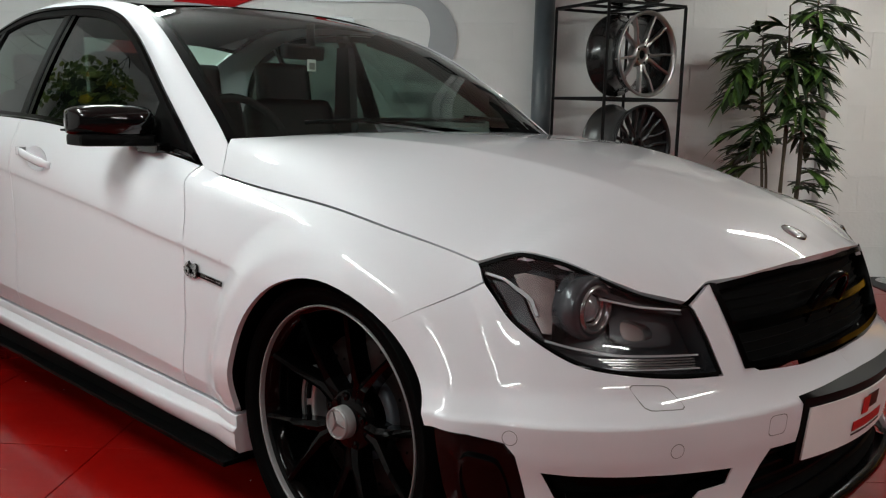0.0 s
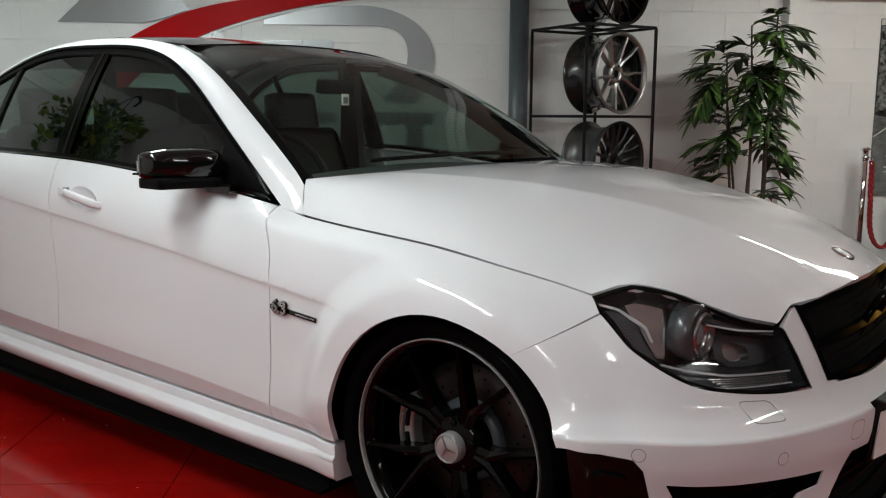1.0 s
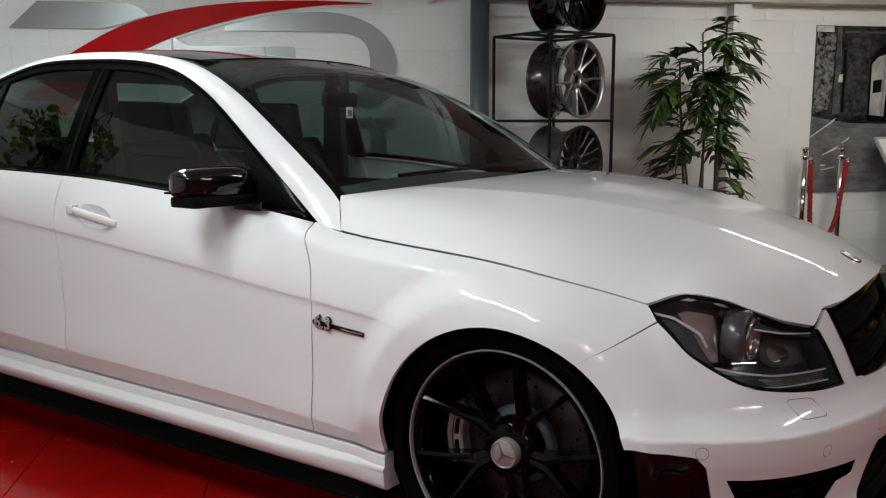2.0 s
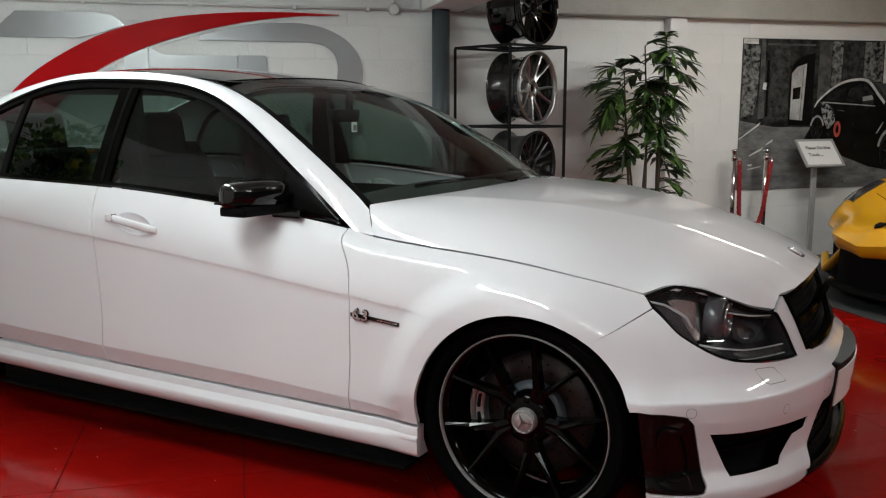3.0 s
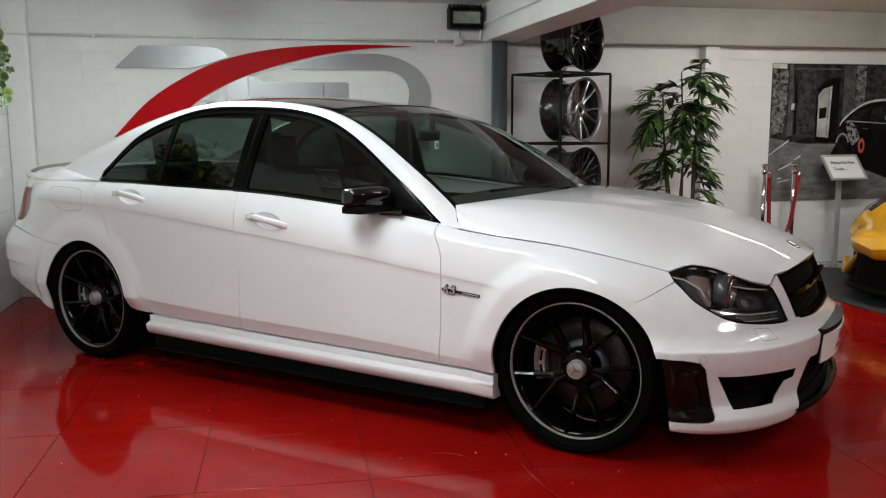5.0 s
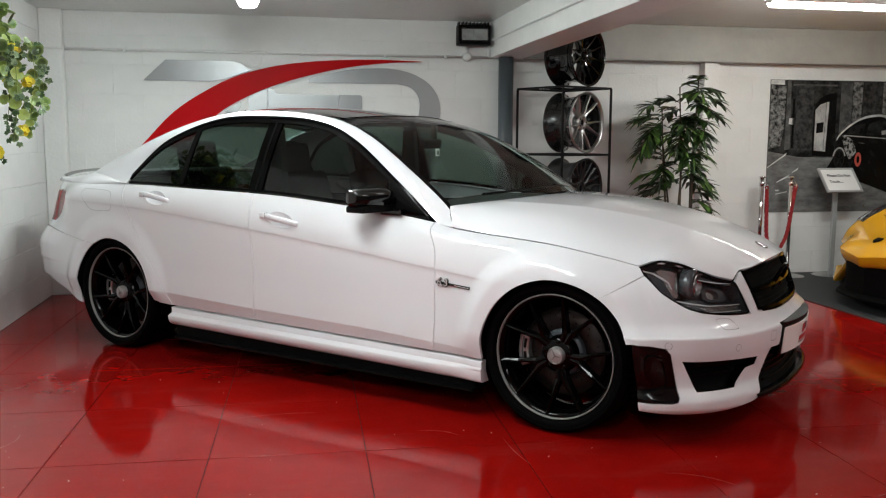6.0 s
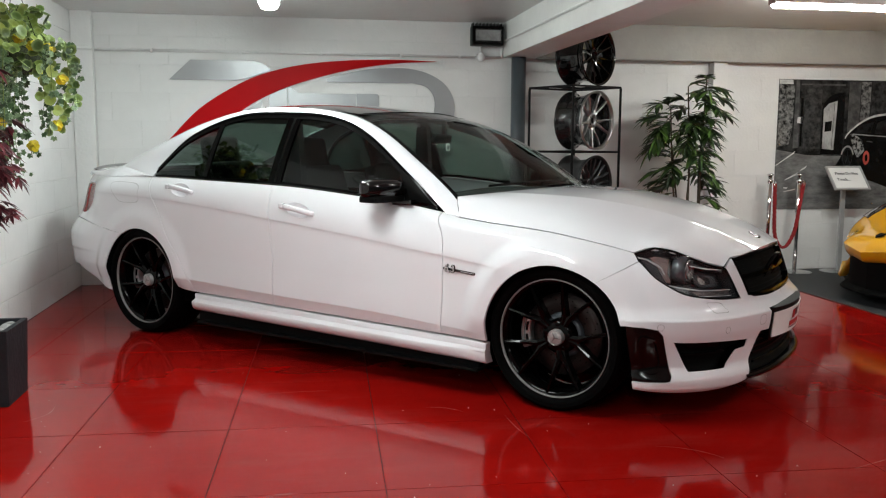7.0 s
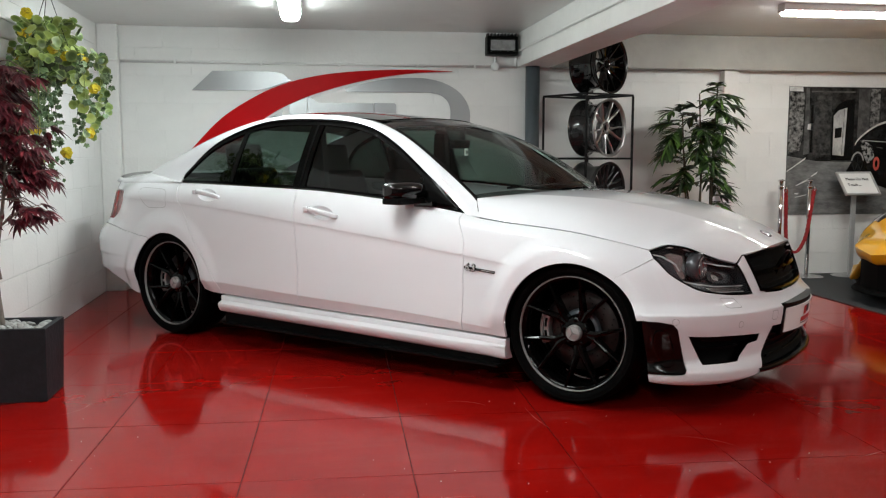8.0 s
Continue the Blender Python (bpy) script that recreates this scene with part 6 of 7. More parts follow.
for cx, cz, r in ((0.715, 0.480, 0.085), (1.43, 0.285, 0.15)):
    ring = [(cx + 0.62 * r * math.cos(k * math.pi / 12), cz + r * math.sin(k * math.pi / 12)) for k in range(24)]
    ink("printed_arch", [(cx + 0.80 * r * math.cos(k * math.pi / 12), cz + 1.3 * r * math.sin(k * math.pi / 12)) for k in range(1, 12)] + [(cx + 0.66 * r * math.cos(k * math.pi / 12), cz + 1.1 * r * math.sin(k * math.pi / 12)) for k in range(11, 0, -1)], 3, P_PALE)
    ink("printed_wheel", ring, 4, P_WINDOW)
    ink("printed_rim", [(cx + 0.86 * (x - cx), cz + 0.86 * (z - cz)) for x, z in ring], 5, P_BLACK)
    for k in range(5):
        a = 2 * math.pi * k / 5 + 0.4
        c, e = (0.5 * r * math.cos(a), 0.8 * r * math.sin(a)), (-0.04 * r * math.sin(a), 0.05 * r * math.cos(a))
        ink("printed_spoke", [(cx - e[0], cz - e[1]), (cx + c[0] - e[0], cz + c[1] - e[1]), (cx + c[0] + e[0], cz + c[1] + e[1]), (cx + e[0], cz + e[1])], 6, P_WINDOW)
ring = [(0.909 + 0.034 * math.cos(k * math.pi / 8), 0.477 + 0.066 * math.sin(k * math.pi / 8)) for k in range(16)]
ink("red_ring", ring, 3, mat("print red", (0.46, 0.075, 0.055), 0.3), "red ring mark")
ink("ring_centre", [(0.909 + 0.42 * (x - 0.909), 0.477 + 0.52 * (z - 0.477)) for x, z in ring], 4, P_BLACK)
for x0, z0, x1, z1, wdt in ((0.0, 0.400, 0.175, 0.525, 0.012), (0.10, 0.268, 0.215, 0.330, 0.012), (0.25, 0.355, 0.30, 0.392, 0.012), (0.096, 0.160, 0.20, 0.186, 0.006), (0.09, 0.195, 0.12, 0.198, 0.008)):
    ink("light_streak", [(x0, z0), (x1, z1 - wdt), (x1 + 0.012, z1 + wdt), (x0, z0 + 0.008)], 2, P_LIGHT)
for x, z in ((0.028, 0.60), (0.03, 0.06), (0.868, 1.155), (1.0, 0.05)):
    part("fixing_stud", revolve([(0.0, -0.014), (0.007, -0.013), (0.009, -0.006), (0.009, 0.0)], 12, m=pose(x, 0, z)), STEEL, poster)
part("acrylic_edge", boxm(0, PW, -0.0052, 0.004, PH, PH + 0.004), CLEAR, poster).visible_shadow = False

# ---- barrier posts with a rope ----
ROPE = mat("red velvet rope", (0.30, 0.012, 0.015), 0.8, vary=0.3, scale=60, bump=0.6, bscale=250)
POSTS = ((3.44, 5.43), (3.725, 5.43))
for px, py in POSTS:
    b = thing("barrier_post", pose(px, py, 0), "polished steel barrier post on a round base", "barrier", "barrier posts")
    part("base", revolve([(0.0, 0.018), (0.06, 0.018), (0.145, 0.010), (0.16, 0.003), (0.16, 0.0)], 36, m=pose(0, 0, 0, 90, 0, 0)), STEEL, b, "", True)
    bm = bmesh.new()
    sweep(bm, [(0, 0, 0.015), (0, 0, 0.885)], 0.019, 20)
    part("pole", bm, CHROME, b, "", True)
    bm = bmesh.new()
    revolve([(0.0, 0.905), (0.016, 0.903), (0.030, 0.895), (0.031, 0.888), (0.020, 0.882)], 24, bm, pose(0, 0, 0, 90, 0, 0))
    part("cap", bm, CHROME, b, "", True)
    part("collar", revolve([(0.020, 0.82), (0.024, 0.822), (0.024, 0.845), (0.020, 0.847)], 20, m=pose(0, 0, 0, 90, 0, 0)), CHROME, b, "", True)
    bm = bmesh.new()
    sweep(bm, [(0.02, -0.005, 0.835), (0.04, -0.008, 0.84), (0.045, -0.01, 0.815)], 0.005, 8)
    part("rope_hook", bm, CHROME, b, "", True)
rope = thing("barrier_rope", pose(0, 0, 0), "red twisted barrier rope hanging between steel posts", "rope")
bm = bmesh.new()
path = smooth_curve([(3.485, 5.42, 0.815), (3.492, 5.418, 0.60), (3.505, 5.415, 0.36), (3.56, 5.41, 0.245), (3.63, 5.41, 0.255), (3.70, 5.412, 0.40), (3.735, 5.415, 0.62), (3.768, 5.42, 0.815)], 90)
sweep(bm, [tuple(p) for p in path], 0.013, 8)
part("cord", bm, ROPE, rope, "", True)
for ph in (0, 1, 2):
    bm = bmesh.new()
    pts = [(p[0] + 0.010 * math.cos(k * 0.75 + ph * 2.094), p[1] + 0.010 * math.sin(k * 0.75 + ph * 2.094), p[2]) for k, p in enumerate(path)]
    sweep(bm, pts, 0.009, 6)
    part("strand", bm, ROPE, rope, "", True)
for e in (path[0], path[-1]):
    part("end_ferrule", revolve([(0.0, e[2] + 0.02), (0.012, e[2] + 0.018), (0.016, e[2] - 0.03), (0.014, e[2] - 0.035)], 14, m=pose(e[0], e[1], 0, 90, 0, 0)), CHROME, rope, "", True)


# ---- notice on a stand ----
PAPER = mat("white paper", (0.78, 0.78, 0.77), 0.5, vary=0.03, scale=6)
INKB = mat("black ink", (0.012, 0.012, 0.012), 0.5)
stand = thing("notice_stand", pose(4.155, 5.41, 0), "silver notice stand with a tilted paper sign", "sign")
part("base", revolve([(0.0, 0.02), (0.05, 0.02), (0.15, 0.010), (0.175, 0.003), (0.175, 0.0)], 36, m=pose(0, 0, 0, 90, 0, 0)), STEEL, stand, "", True)
bm = bmesh.new()
box(bm, -0.021, 0.021, -0.012, 0.012, 0.015, 0.80, 0.004)
STAND_GREY = mat("satin silver paint", (0.42, 0.42, 0.42), 0.45, 0.3, vary=0.08, scale=15)
part("pole", bm, STAND_GREY, stand)
board = pose(0.02, -0.03, 0.865, -38, 0, 4)
def tilt(bm):
    bmesh.ops.transform(bm, matrix=board, verts=bm.verts[:])
    return bm


part("board", tilt(boxm(-0.185, 0.185, 0.0, 0.012, -0.13, 0.13, 0.003)), STAND_GREY, stand)
part("paper", tilt(boxm(-0.165, 0.165, -0.002, -0.0002, -0.112, 0.112)), PAPER, stand, "white paper notice")
for a, b, c, d in ((-0.185, 0.185, 0.112, 0.13), (-0.185, 0.185, -0.13, -0.112), (-0.185, -0.167, -0.112, 0.112), (0.167, 0.185, -0.112, 0.112)):
    part("frame_bar", tilt(boxm(a, b, -0.006, -0.0002, c, d, 0.002)), STAND_GREY, stand)
words("Please Do Not", 0.040, INKB, stand, board @ pose(-0.12, -0.0045, 0.045, 90, 0, 0), "bold black writing", 0.0012)
words("Touch....", 0.040, INKB, stand, board @ pose(-0.12, -0.0045, -0.02, 90, 0, 0), "bold black writing", 0.0012)

# rubber mat under the yellow car
tagged(part("floor_mat", boxm(3.195, 8.5, 2.6, 5.595, 0.0005, 0.006, 0.002), MAT_BLACK), "dark grey rubber floor covering under the yellow car", "mat")


# ---- planting ----
def from_lists(name, verts, faces, material, parent, label="", smooth=False):
    me = bpy.data.meshes.new(name)
    me.from_pydata(verts, [], faces)
    me.materials.append(material)
    if smooth:
        me.polygons.foreach_set("use_smooth", [True] * len(me.polygons))
    ob = new(name, me)
    ob.parent = parent
    return tagged(ob, label) if label else ob


def blade(vs, fs, base, d, up, length, width, droop=0.3, fold=0.25, seg=4):
    """A pointed leaf blade: folded along its midrib, drooping to the tip."""
    base, d = Vector(base), Vector(d).normalized()
    side = d.cross(Vector(up))
    if side.length < 1e-4:
        side = d.orthogonal()
    side.normalize()
    nrm = side.cross(d).normalized()
    n0 = len(vs)
    for k in range(seg + 1):
        t = k / seg
        w = width * 0.5 * (math.sin(math.pi * min(1, t * 0.86 + 0.10)) ** 0.8) * (1 if k < seg else 0.08)
        c = base + d * (length * t) - Vector((0, 0, 1)) * (droop * length * t * t)
        vs += [tuple(c - side * w + nrm * (fold * w)), tuple(c), tuple(c + side * w + nrm * (fold * w))]
    for k in range(seg):
        a = n0 + 3 * k
        fs += [(a, a + 1, a + 4, a + 3), (a + 1, a + 2, a + 5, a + 4)]


def leaf_mat(name, color, hue, rim=None):
    m, t, b = node_mat(name)
    n, l = t.nodes, t.links
    g = n.new("ShaderNodeNewGeometry")
    r = n.new("ShaderNodeValToRGB")
    r.color_ramp.elements[0].color = (*[c * 0.45 for c in color], 1)
    r.color_ramp.elements[1].color = (*hue, 1)
    e = r.color_ramp.elements.new(0.5)
    e.color = (*color, 1)
    oi, sm, fr = n.new("ShaderNodeObjectInfo"), n.new("ShaderNodeMath"), n.new("ShaderNodeMath")
    sm.operation, fr.operation = "ADD", "FRACT"
    l.new(g.outputs["Random Per Island"], sm.inputs[0])
    l.new(oi.outputs["Random"], sm.inputs[1])
    l.new(sm.outputs[0], fr.inputs[0])
    l.new(fr.outputs[0], r.inputs["Fac"])
    if rim:
        co, ln, mr, mx = n.new("ShaderNodeTexCoord"), n.new("ShaderNodeVectorMath"), n.new("ShaderNodeMapRange"), n.new("ShaderNodeMix")
        ln.operation, mx.data_type = "LENGTH", "RGBA"
        mr.inputs["From Min"].default_value, mr.inputs["From Max"].default_value = 0.55, 1.0
        mr.inputs["To Max"].default_value = 0.6
        l.new(co.outputs["Object"], ln.inputs[0])
        l.new(ln.outputs["Value"], mr.inputs["Value"])
        l.new(mr.outputs["Result"], mx.inputs["Factor"])
        l.new(r.outputs["Color"], mx.inputs["A"])
        mx.inputs["B"].default_value = (*rim, 1)
        l.new(mx.outputs["Result"], b.inputs["Base Color"])
    else:
        l.new(r.outputs["Color"], b.inputs["Base Color"])
    b.inputs["Roughness"].default_value = 0.42
    b.inputs["Subsurface Weight"].default_value = 0.0
    return m


PALM = leaf_mat("palm leaf green", (0.018, 0.040, 0.010), (0.085, 0.165, 0.028))
STEM = mat("brown cane", (0.06, 0.045, 0.025), 0.6, vary=0.4, scale=25, bump=0.3)
palm = thing("potted_palm", pose(2.47, 5.10, 0, 0, 0, -25), "tall artificial green palm with slender stems in a pot", "plant")
rnd = random.Random(4)
part("pot", revolve([(0.0, 0.0), (0.12, 0.0), (0.15, 0.25), (0.155, 0.27), (0.14, 0.27), (0.13, 0.24), (0.0, 0.24)], 28, m=pose(0, 0, 0, 90, 0, 0)), mat("black plastic pot", (0.015, 0.015, 0.015), 0.5), palm, "", True)


def frond(p, az, rise, ln, sag, leaflets, size):
    """A stalk that arches out from a stem, with narrow leaflets that fan forward and hang."""
    d = Vector((math.cos(az) * math.cos(rise), math.sin(az) * math.cos(rise), math.sin(rise)))
    spine = [p + d * (ln * q / 8) - Vector((0, 0, sag * ln * (q / 8) ** 2)) for q in range(9)]
    vs, fs = [], []
    for q in range(leaflets):
        t = 0.22 + 0.78 * q / (leaflets - 1)
        i = min(7, int(t * 8))
        at = spine[i].lerp(spine[i + 1], t * 8 - i)
        tang = (spine[i + 1] - spine[i]).normalized()
        sidev = tang.cross(Vector((0, 0, 1))).normalized()
        for sg in (-1, 1):
            dr = (tang * rnd.uniform(0.8, 1.2) + sidev * sg * rnd.uniform(0.55, 1.15) + Vector((0, 0, rnd.uniform(-0.25, 0.35)))).normalized()
            blade(vs, fs, at, dr, (0, 0, 1), size * rnd.uniform(0.75, 1.1) * (1.0 - 0.35 * abs(t - 0.5)), rnd.uniform(0.030, 0.044), rnd.uniform(0.05, 0.38), 0.3, 4)
    blade(vs, fs, spine[8], spine[8] - spine[7], (0, 0, 1), size * 0.9, 0.022, 0.35)
    fr = from_lists("frond", vs, fs, PALM, palm)
    bm = bmesh.new()
    sweep(bm, [tuple(x) for x in spine], [0.0035 - 0.002 * i / 8 for i in range(9)], 5)
    part("leaf_stalk", bm, PALM, fr, "", True)


# stems: foot, top, heights between which fronds grow, their number, the way they lean (degrees) and its spread, reach
STEMS = (((-0.06, 0.0), (-0.135, 0.0, 1.47), 1.18, 1.47, 11, 178, 70, 0.22),
         ((-0.06, 0.02), (-0.115, 0.02, 1.16), 0.72, 1.10, 11, 185, 85, 0.16),
         ((0.04, -0.05), (0.00, -0.03, 1.64), 1.30, 1.64, 12, 160, 150, 0.14),
         ((0.02, 0.05), (0.03, 0.02, 1.34), 0.85, 1.32, 15, 230, 170, 0.13),
         ((0.10, 0.0), (0.145, 0.0, 1.69), 1.26, 1.69, 14, 30, 140, 0.14),
         ((0.09, 0.04), (0.13, 0.03, 1.28), 0.50, 1.25, 18, 0, 90, 0.12))
for (fx, fy), top, z0, z1, count, lean, spread, reach in STEMS:
    pts = smooth_curve([(fx, fy, 0.22), (fx * 1.1 + 0.015 * rnd.uniform(-1, 1), fy, 0.6), ((fx + top[0]) / 2 + 0.012 * rnd.uniform(-1, 1), (fy + top[1]) / 2, 0.5 * top[2] + 0.25), top], 24)
    bm = bmesh.new()
    sweep(bm, [tuple(p) for p in pts], [0.011 - 0.006 * i / 23 for i in range(24)], 8)
    part("stem", bm, STEM, palm, "slender brown cane", True)
    for j in range(count):
        f = j / (count - 1)
        z = z0 + (z1 - z0) * f
        k = int(np.argmin(np.abs(pts[:, 2] - z)))
        last = j == count - 1
        az = radians(lean + rnd.uniform(-spread, spread))
        frond(Vector(pts[k]), az, 0.55 if last else rnd.uniform(-0.15, 0.55), reach * rnd.uniform(0.75, 1.25) * (0.7 if last else 1), rnd.uniform(0.15, 0.55), 7 if reach > 0.15 else 6, rnd.uniform(0.14, 0.19))

# red maple in a planter
RED_LEAF = leaf_mat("dark red maple leaf", (0.080, 0.011, 0.018), (0.175, 0.022, 0.030))
BARK = mat("pale grey brown bark", (0.16, 0.13, 0.11), 0.7, vary=0.35, scale=30, bump=0.4)
PLANTER = mat("dark slate planter", (0.017, 0.017, 0.020), 0.6, vary=0.35, scale=5, bump=0.3, bscale=40, spec=0.15)
planter = thing("planter", pose(-2.235, 2.31, 0), "dark slate-grey tapered square planter filled with pebbles", "planter")
bm = bmesh.new()
rows = []
for z, hx, hy in ((0.0, 0.215, 0.135), (0.345, 0.225, 0.155), (0.345, 0.200, 0.130), (0.315, 0.197, 0.127)):
    rows.append([bm.verts.new((sx * hx, sy * hy, z)) for sx, sy in ((-1, -1), (1, -1), (1, 1), (-1, 1))])
for a, b in zip(rows, rows[1:]):
    for k in range(4):
        bm.faces.new((a[k], a[(k + 1) % 4], b[(k + 1) % 4], b[k]))
bm.faces.new(rows[0][::-1])
bm.faces.new(rows[-1])
bmesh.ops.bevel(bm, geom=bm.edges[:], offset=0.003, segments=1, affect="EDGES")
part("box", bm, PLANTER, planter)
PEBBLE = mat("grey pebbles", (0.30, 0.30, 0.29), 0.6, vary=0.3, scale=12)
me = None
for k in range(150):
    if me is None:
        bm = bmesh.new()
        bmesh.ops.create_icosphere(bm, subdivisions=2, radius=1.0)
        ob = part("pebble", bm, PEBBLE, planter, "", True)
        me = ob.data
    else:
        ob = new("pebble", me)
        ob.parent = planter
    r = rnd.uniform(0.009, 0.019)
    ob.matrix_basis = pose(rnd.uniform(-0.18, 0.18), rnd.uniform(-0.11, 0.11), 0.318 + rnd.uniform(0, 0.022), rnd.uniform(0, 30), rnd.uniform(0, 30), rnd.uniform(0, 360)) @ Matrix.Diagonal((r * 1.4, r, r * 0.6, 1))
maple = thing("maple_tree", pose(-2.285, 2.31, 0.30), "small red-leaved maple tree with pale thin trunks", "tree")
tips = []
for k, pts in enumerate((((0.05, 0.0, -0.02), (0.03, 0.0, 0.30), (0.07, 0.02, 0.62), (0.10, 0.02, 0.95)), ((0.02, -0.03, -0.02), (-0.03, -0.03, 0.35), (-0.08, -0.02, 0.70), (-0.06, 0.0, 1.1)), ((0.035, 0.02, 0.25), (0.0, 0.04, 0.5), (0.02, 0.05, 0.85), (0.05, 0.03, 1.25)))):
    bm = bmesh.new()
    c = smooth_curve(pts, 16)
    sweep(bm, [tuple(p) for p in c], [0.013 - 0.008 * i / 15 for i in range(16)], 8)
    part("trunk", bm, BARK, maple, "", True)
    tips += [Vector(c[i]) for i in (8, 10, 11, 12, 13, 14, 15)]
for j, tp in enumerate(tips):
    for q in range(5):
        az = rnd.uniform(0, 2 * math.pi)
        ln = rnd.uniform(0.10, 0.27)
        end = tp + Vector((ln * math.cos(az), ln * math.sin(az) * 0.8, rnd.uniform(-0.10, 0.16)))
        bm = bmesh.new()
        mid = (tp + end) / 2 + Vector((0, 0, 0.03))
        sweep(bm, [tuple(tp), tuple(mid), tuple(end)], [0.004, 0.003, 0.0018], 5)
        tw = part("twig", bm, BARK, maple)
        vs, fs = [], []
        for w in range(5):
            b0 = tp.lerp(end, 0.35 + 0.16 * w) + Vector((rnd.uniform(-0.03, 0.03), rnd.uniform(-0.03, 0.03), rnd.uniform(-0.03, 0.02)))
            head = Vector((math.cos(az + rnd.uniform(-1, 1)), math.sin(az + rnd.uniform(-1, 1)), rnd.uniform(-0.9, -0.1))).normalized()
            upv = Vector((rnd.uniform(-0.4, 0.4), rnd.uniform(-0.4, 0.4), 1)).normalized()
            sd = head.cross(upv).normalized()
            for a in (-1.25, -0.8, -0.4, 0.0, 0.4, 0.8, 1.25):
                dr = head * math.cos(a) + sd * math.sin(a)
                blade(vs, fs, b0, dr, upv, rnd.uniform(0.065, 0.105) * (1 - 0.28 * abs(a)), 0.017, 0.25, 0.2, 3)
        from_lists("leaf_spray", vs, fs, RED_LEAF, tw)

# hanging basket of ivy and yellow flowers on the side wall
GREEN = leaf_mat("ivy leaf green", (0.075, 0.14, 0.020), (0.30, 0.38, 0.07), (0.36, 0.46, 0.16))
IVY = leaf_mat("dark ivy green", (0.050, 0.11, 0.034), (0.20, 0.30, 0.14), (0.42, 0.52, 0.36))
YELLOW = leaf_mat("yellow petal", (0.66, 0.52, 0.01), (0.75, 0.66, 0.03))
basket = thing("hanging_basket", pose(-2.30, 3.43, 1.735), "wall-hung basket of trailing ivy and yellow flowers", "plant")
bm = bmesh.new()
revolve([(0.02, -0.20), (0.10, -0.18), (0.15, -0.10), (0.16, -0.05), (0.14, -0.05)], 20, bm, pose(0, 0, 0, 90, 0, 0) @ Matrix.Diagonal((1, 1, 1, 1)))
part("bowl", bm, mat("mossy basket lining", (0.035, 0.045, 0.018), 0.9, vary=0.5, scale=40, bump=0.8, bscale=90), basket, "", True)
bm = bmesh.new()
sweep(bm, [(-0.198, 0, 0.36), (-0.12, 0, 0.38), (0.0, 0, 0.36), (0.02, 0, 0.34)], 0.006, 6)
part("bracket", bm, BLACK_IRON, basket)
for a in (0, 2.1, 4.2):
    bm = bmesh.new()
    sweep(bm, [(0.02, 0, 0.34), (0.14 * math.cos(a), 0.14 * math.sin(a), -0.05)], 0.0022, 5)
    part("wire", bm, BLACK_IRON, basket)


def round_leaf(vs, fs, c, nrm, r):
    nrm = Vector(nrm).normalized()
    a = nrm.orthogonal().normalized()
    b = nrm.cross(a)
    n0 = len(vs)
    vs.append(tuple(Vector(c) - nrm * r * 0.18))
    for k in range(14):
        t = 2 * math.pi * k / 14
        w = r * (1 + 0.05 * math.cos(5 * t) - (0.25 if k == 0 else 0))
        vs.append(tuple(Vector(c) + a * (w * math.cos(t)) + b * (w * math.sin(t))))
    fs += [(n0, n0 + 1 + k, n0 + 1 + (k + 1) % 14) for k in range(14)]


def cloud():
    """A place in the basket's mass of leaves: a low dome over the bowl."""
    a, u = rnd.uniform(0, 2 * math.pi), rnd.uniform(-1, 1)
    f = rnd.uniform(0.15, 1) * (1 - 0.35 * max(0, u))
    return Vector((0.235 * f * math.cos(a) + 0.02, 0.36 * f * math.sin(a), -0.01 + 0.18 * u))


def shared(name, vs, fs, material):
    me = bpy.data.meshes.new(name)
    me.from_pydata(vs, [], fs)
    me.materials.append(material)
    return me


vs, fs = [], []
round_leaf(vs, fs, (0, 0, 0), (0, 0, 1), 1.0)
LEAF_ME = shared("leaf", vs, fs, GREEN)
vs, fs = [], []
for a2 in (-1.9, -1.0, 0.0, 1.0, 1.9):
    blade(vs, fs, (0, 0, 0), (math.cos(a2), math.sin(a2), 0), (0, 0, 1), 1.0 if abs(a2) < 1.5 else 0.7, 0.75, 0.1, 0.1, 2)
IVY_ME = shared("ivy_leaf", vs, fs, IVY)


def leaf_on(parent, name, me, c, face, r):
    ob = new(name, me)
    ob.parent = parent
    q = Vector(face).to_track_quat("Z", "Y").to_matrix().to_4x4()
    ob.matrix_basis = Matrix.Translation(c) @ q @ pose(0, 0, 0, 0, 0, rnd.uniform(0, 360)) @ Matrix.Scale(r, 4)
    return ob


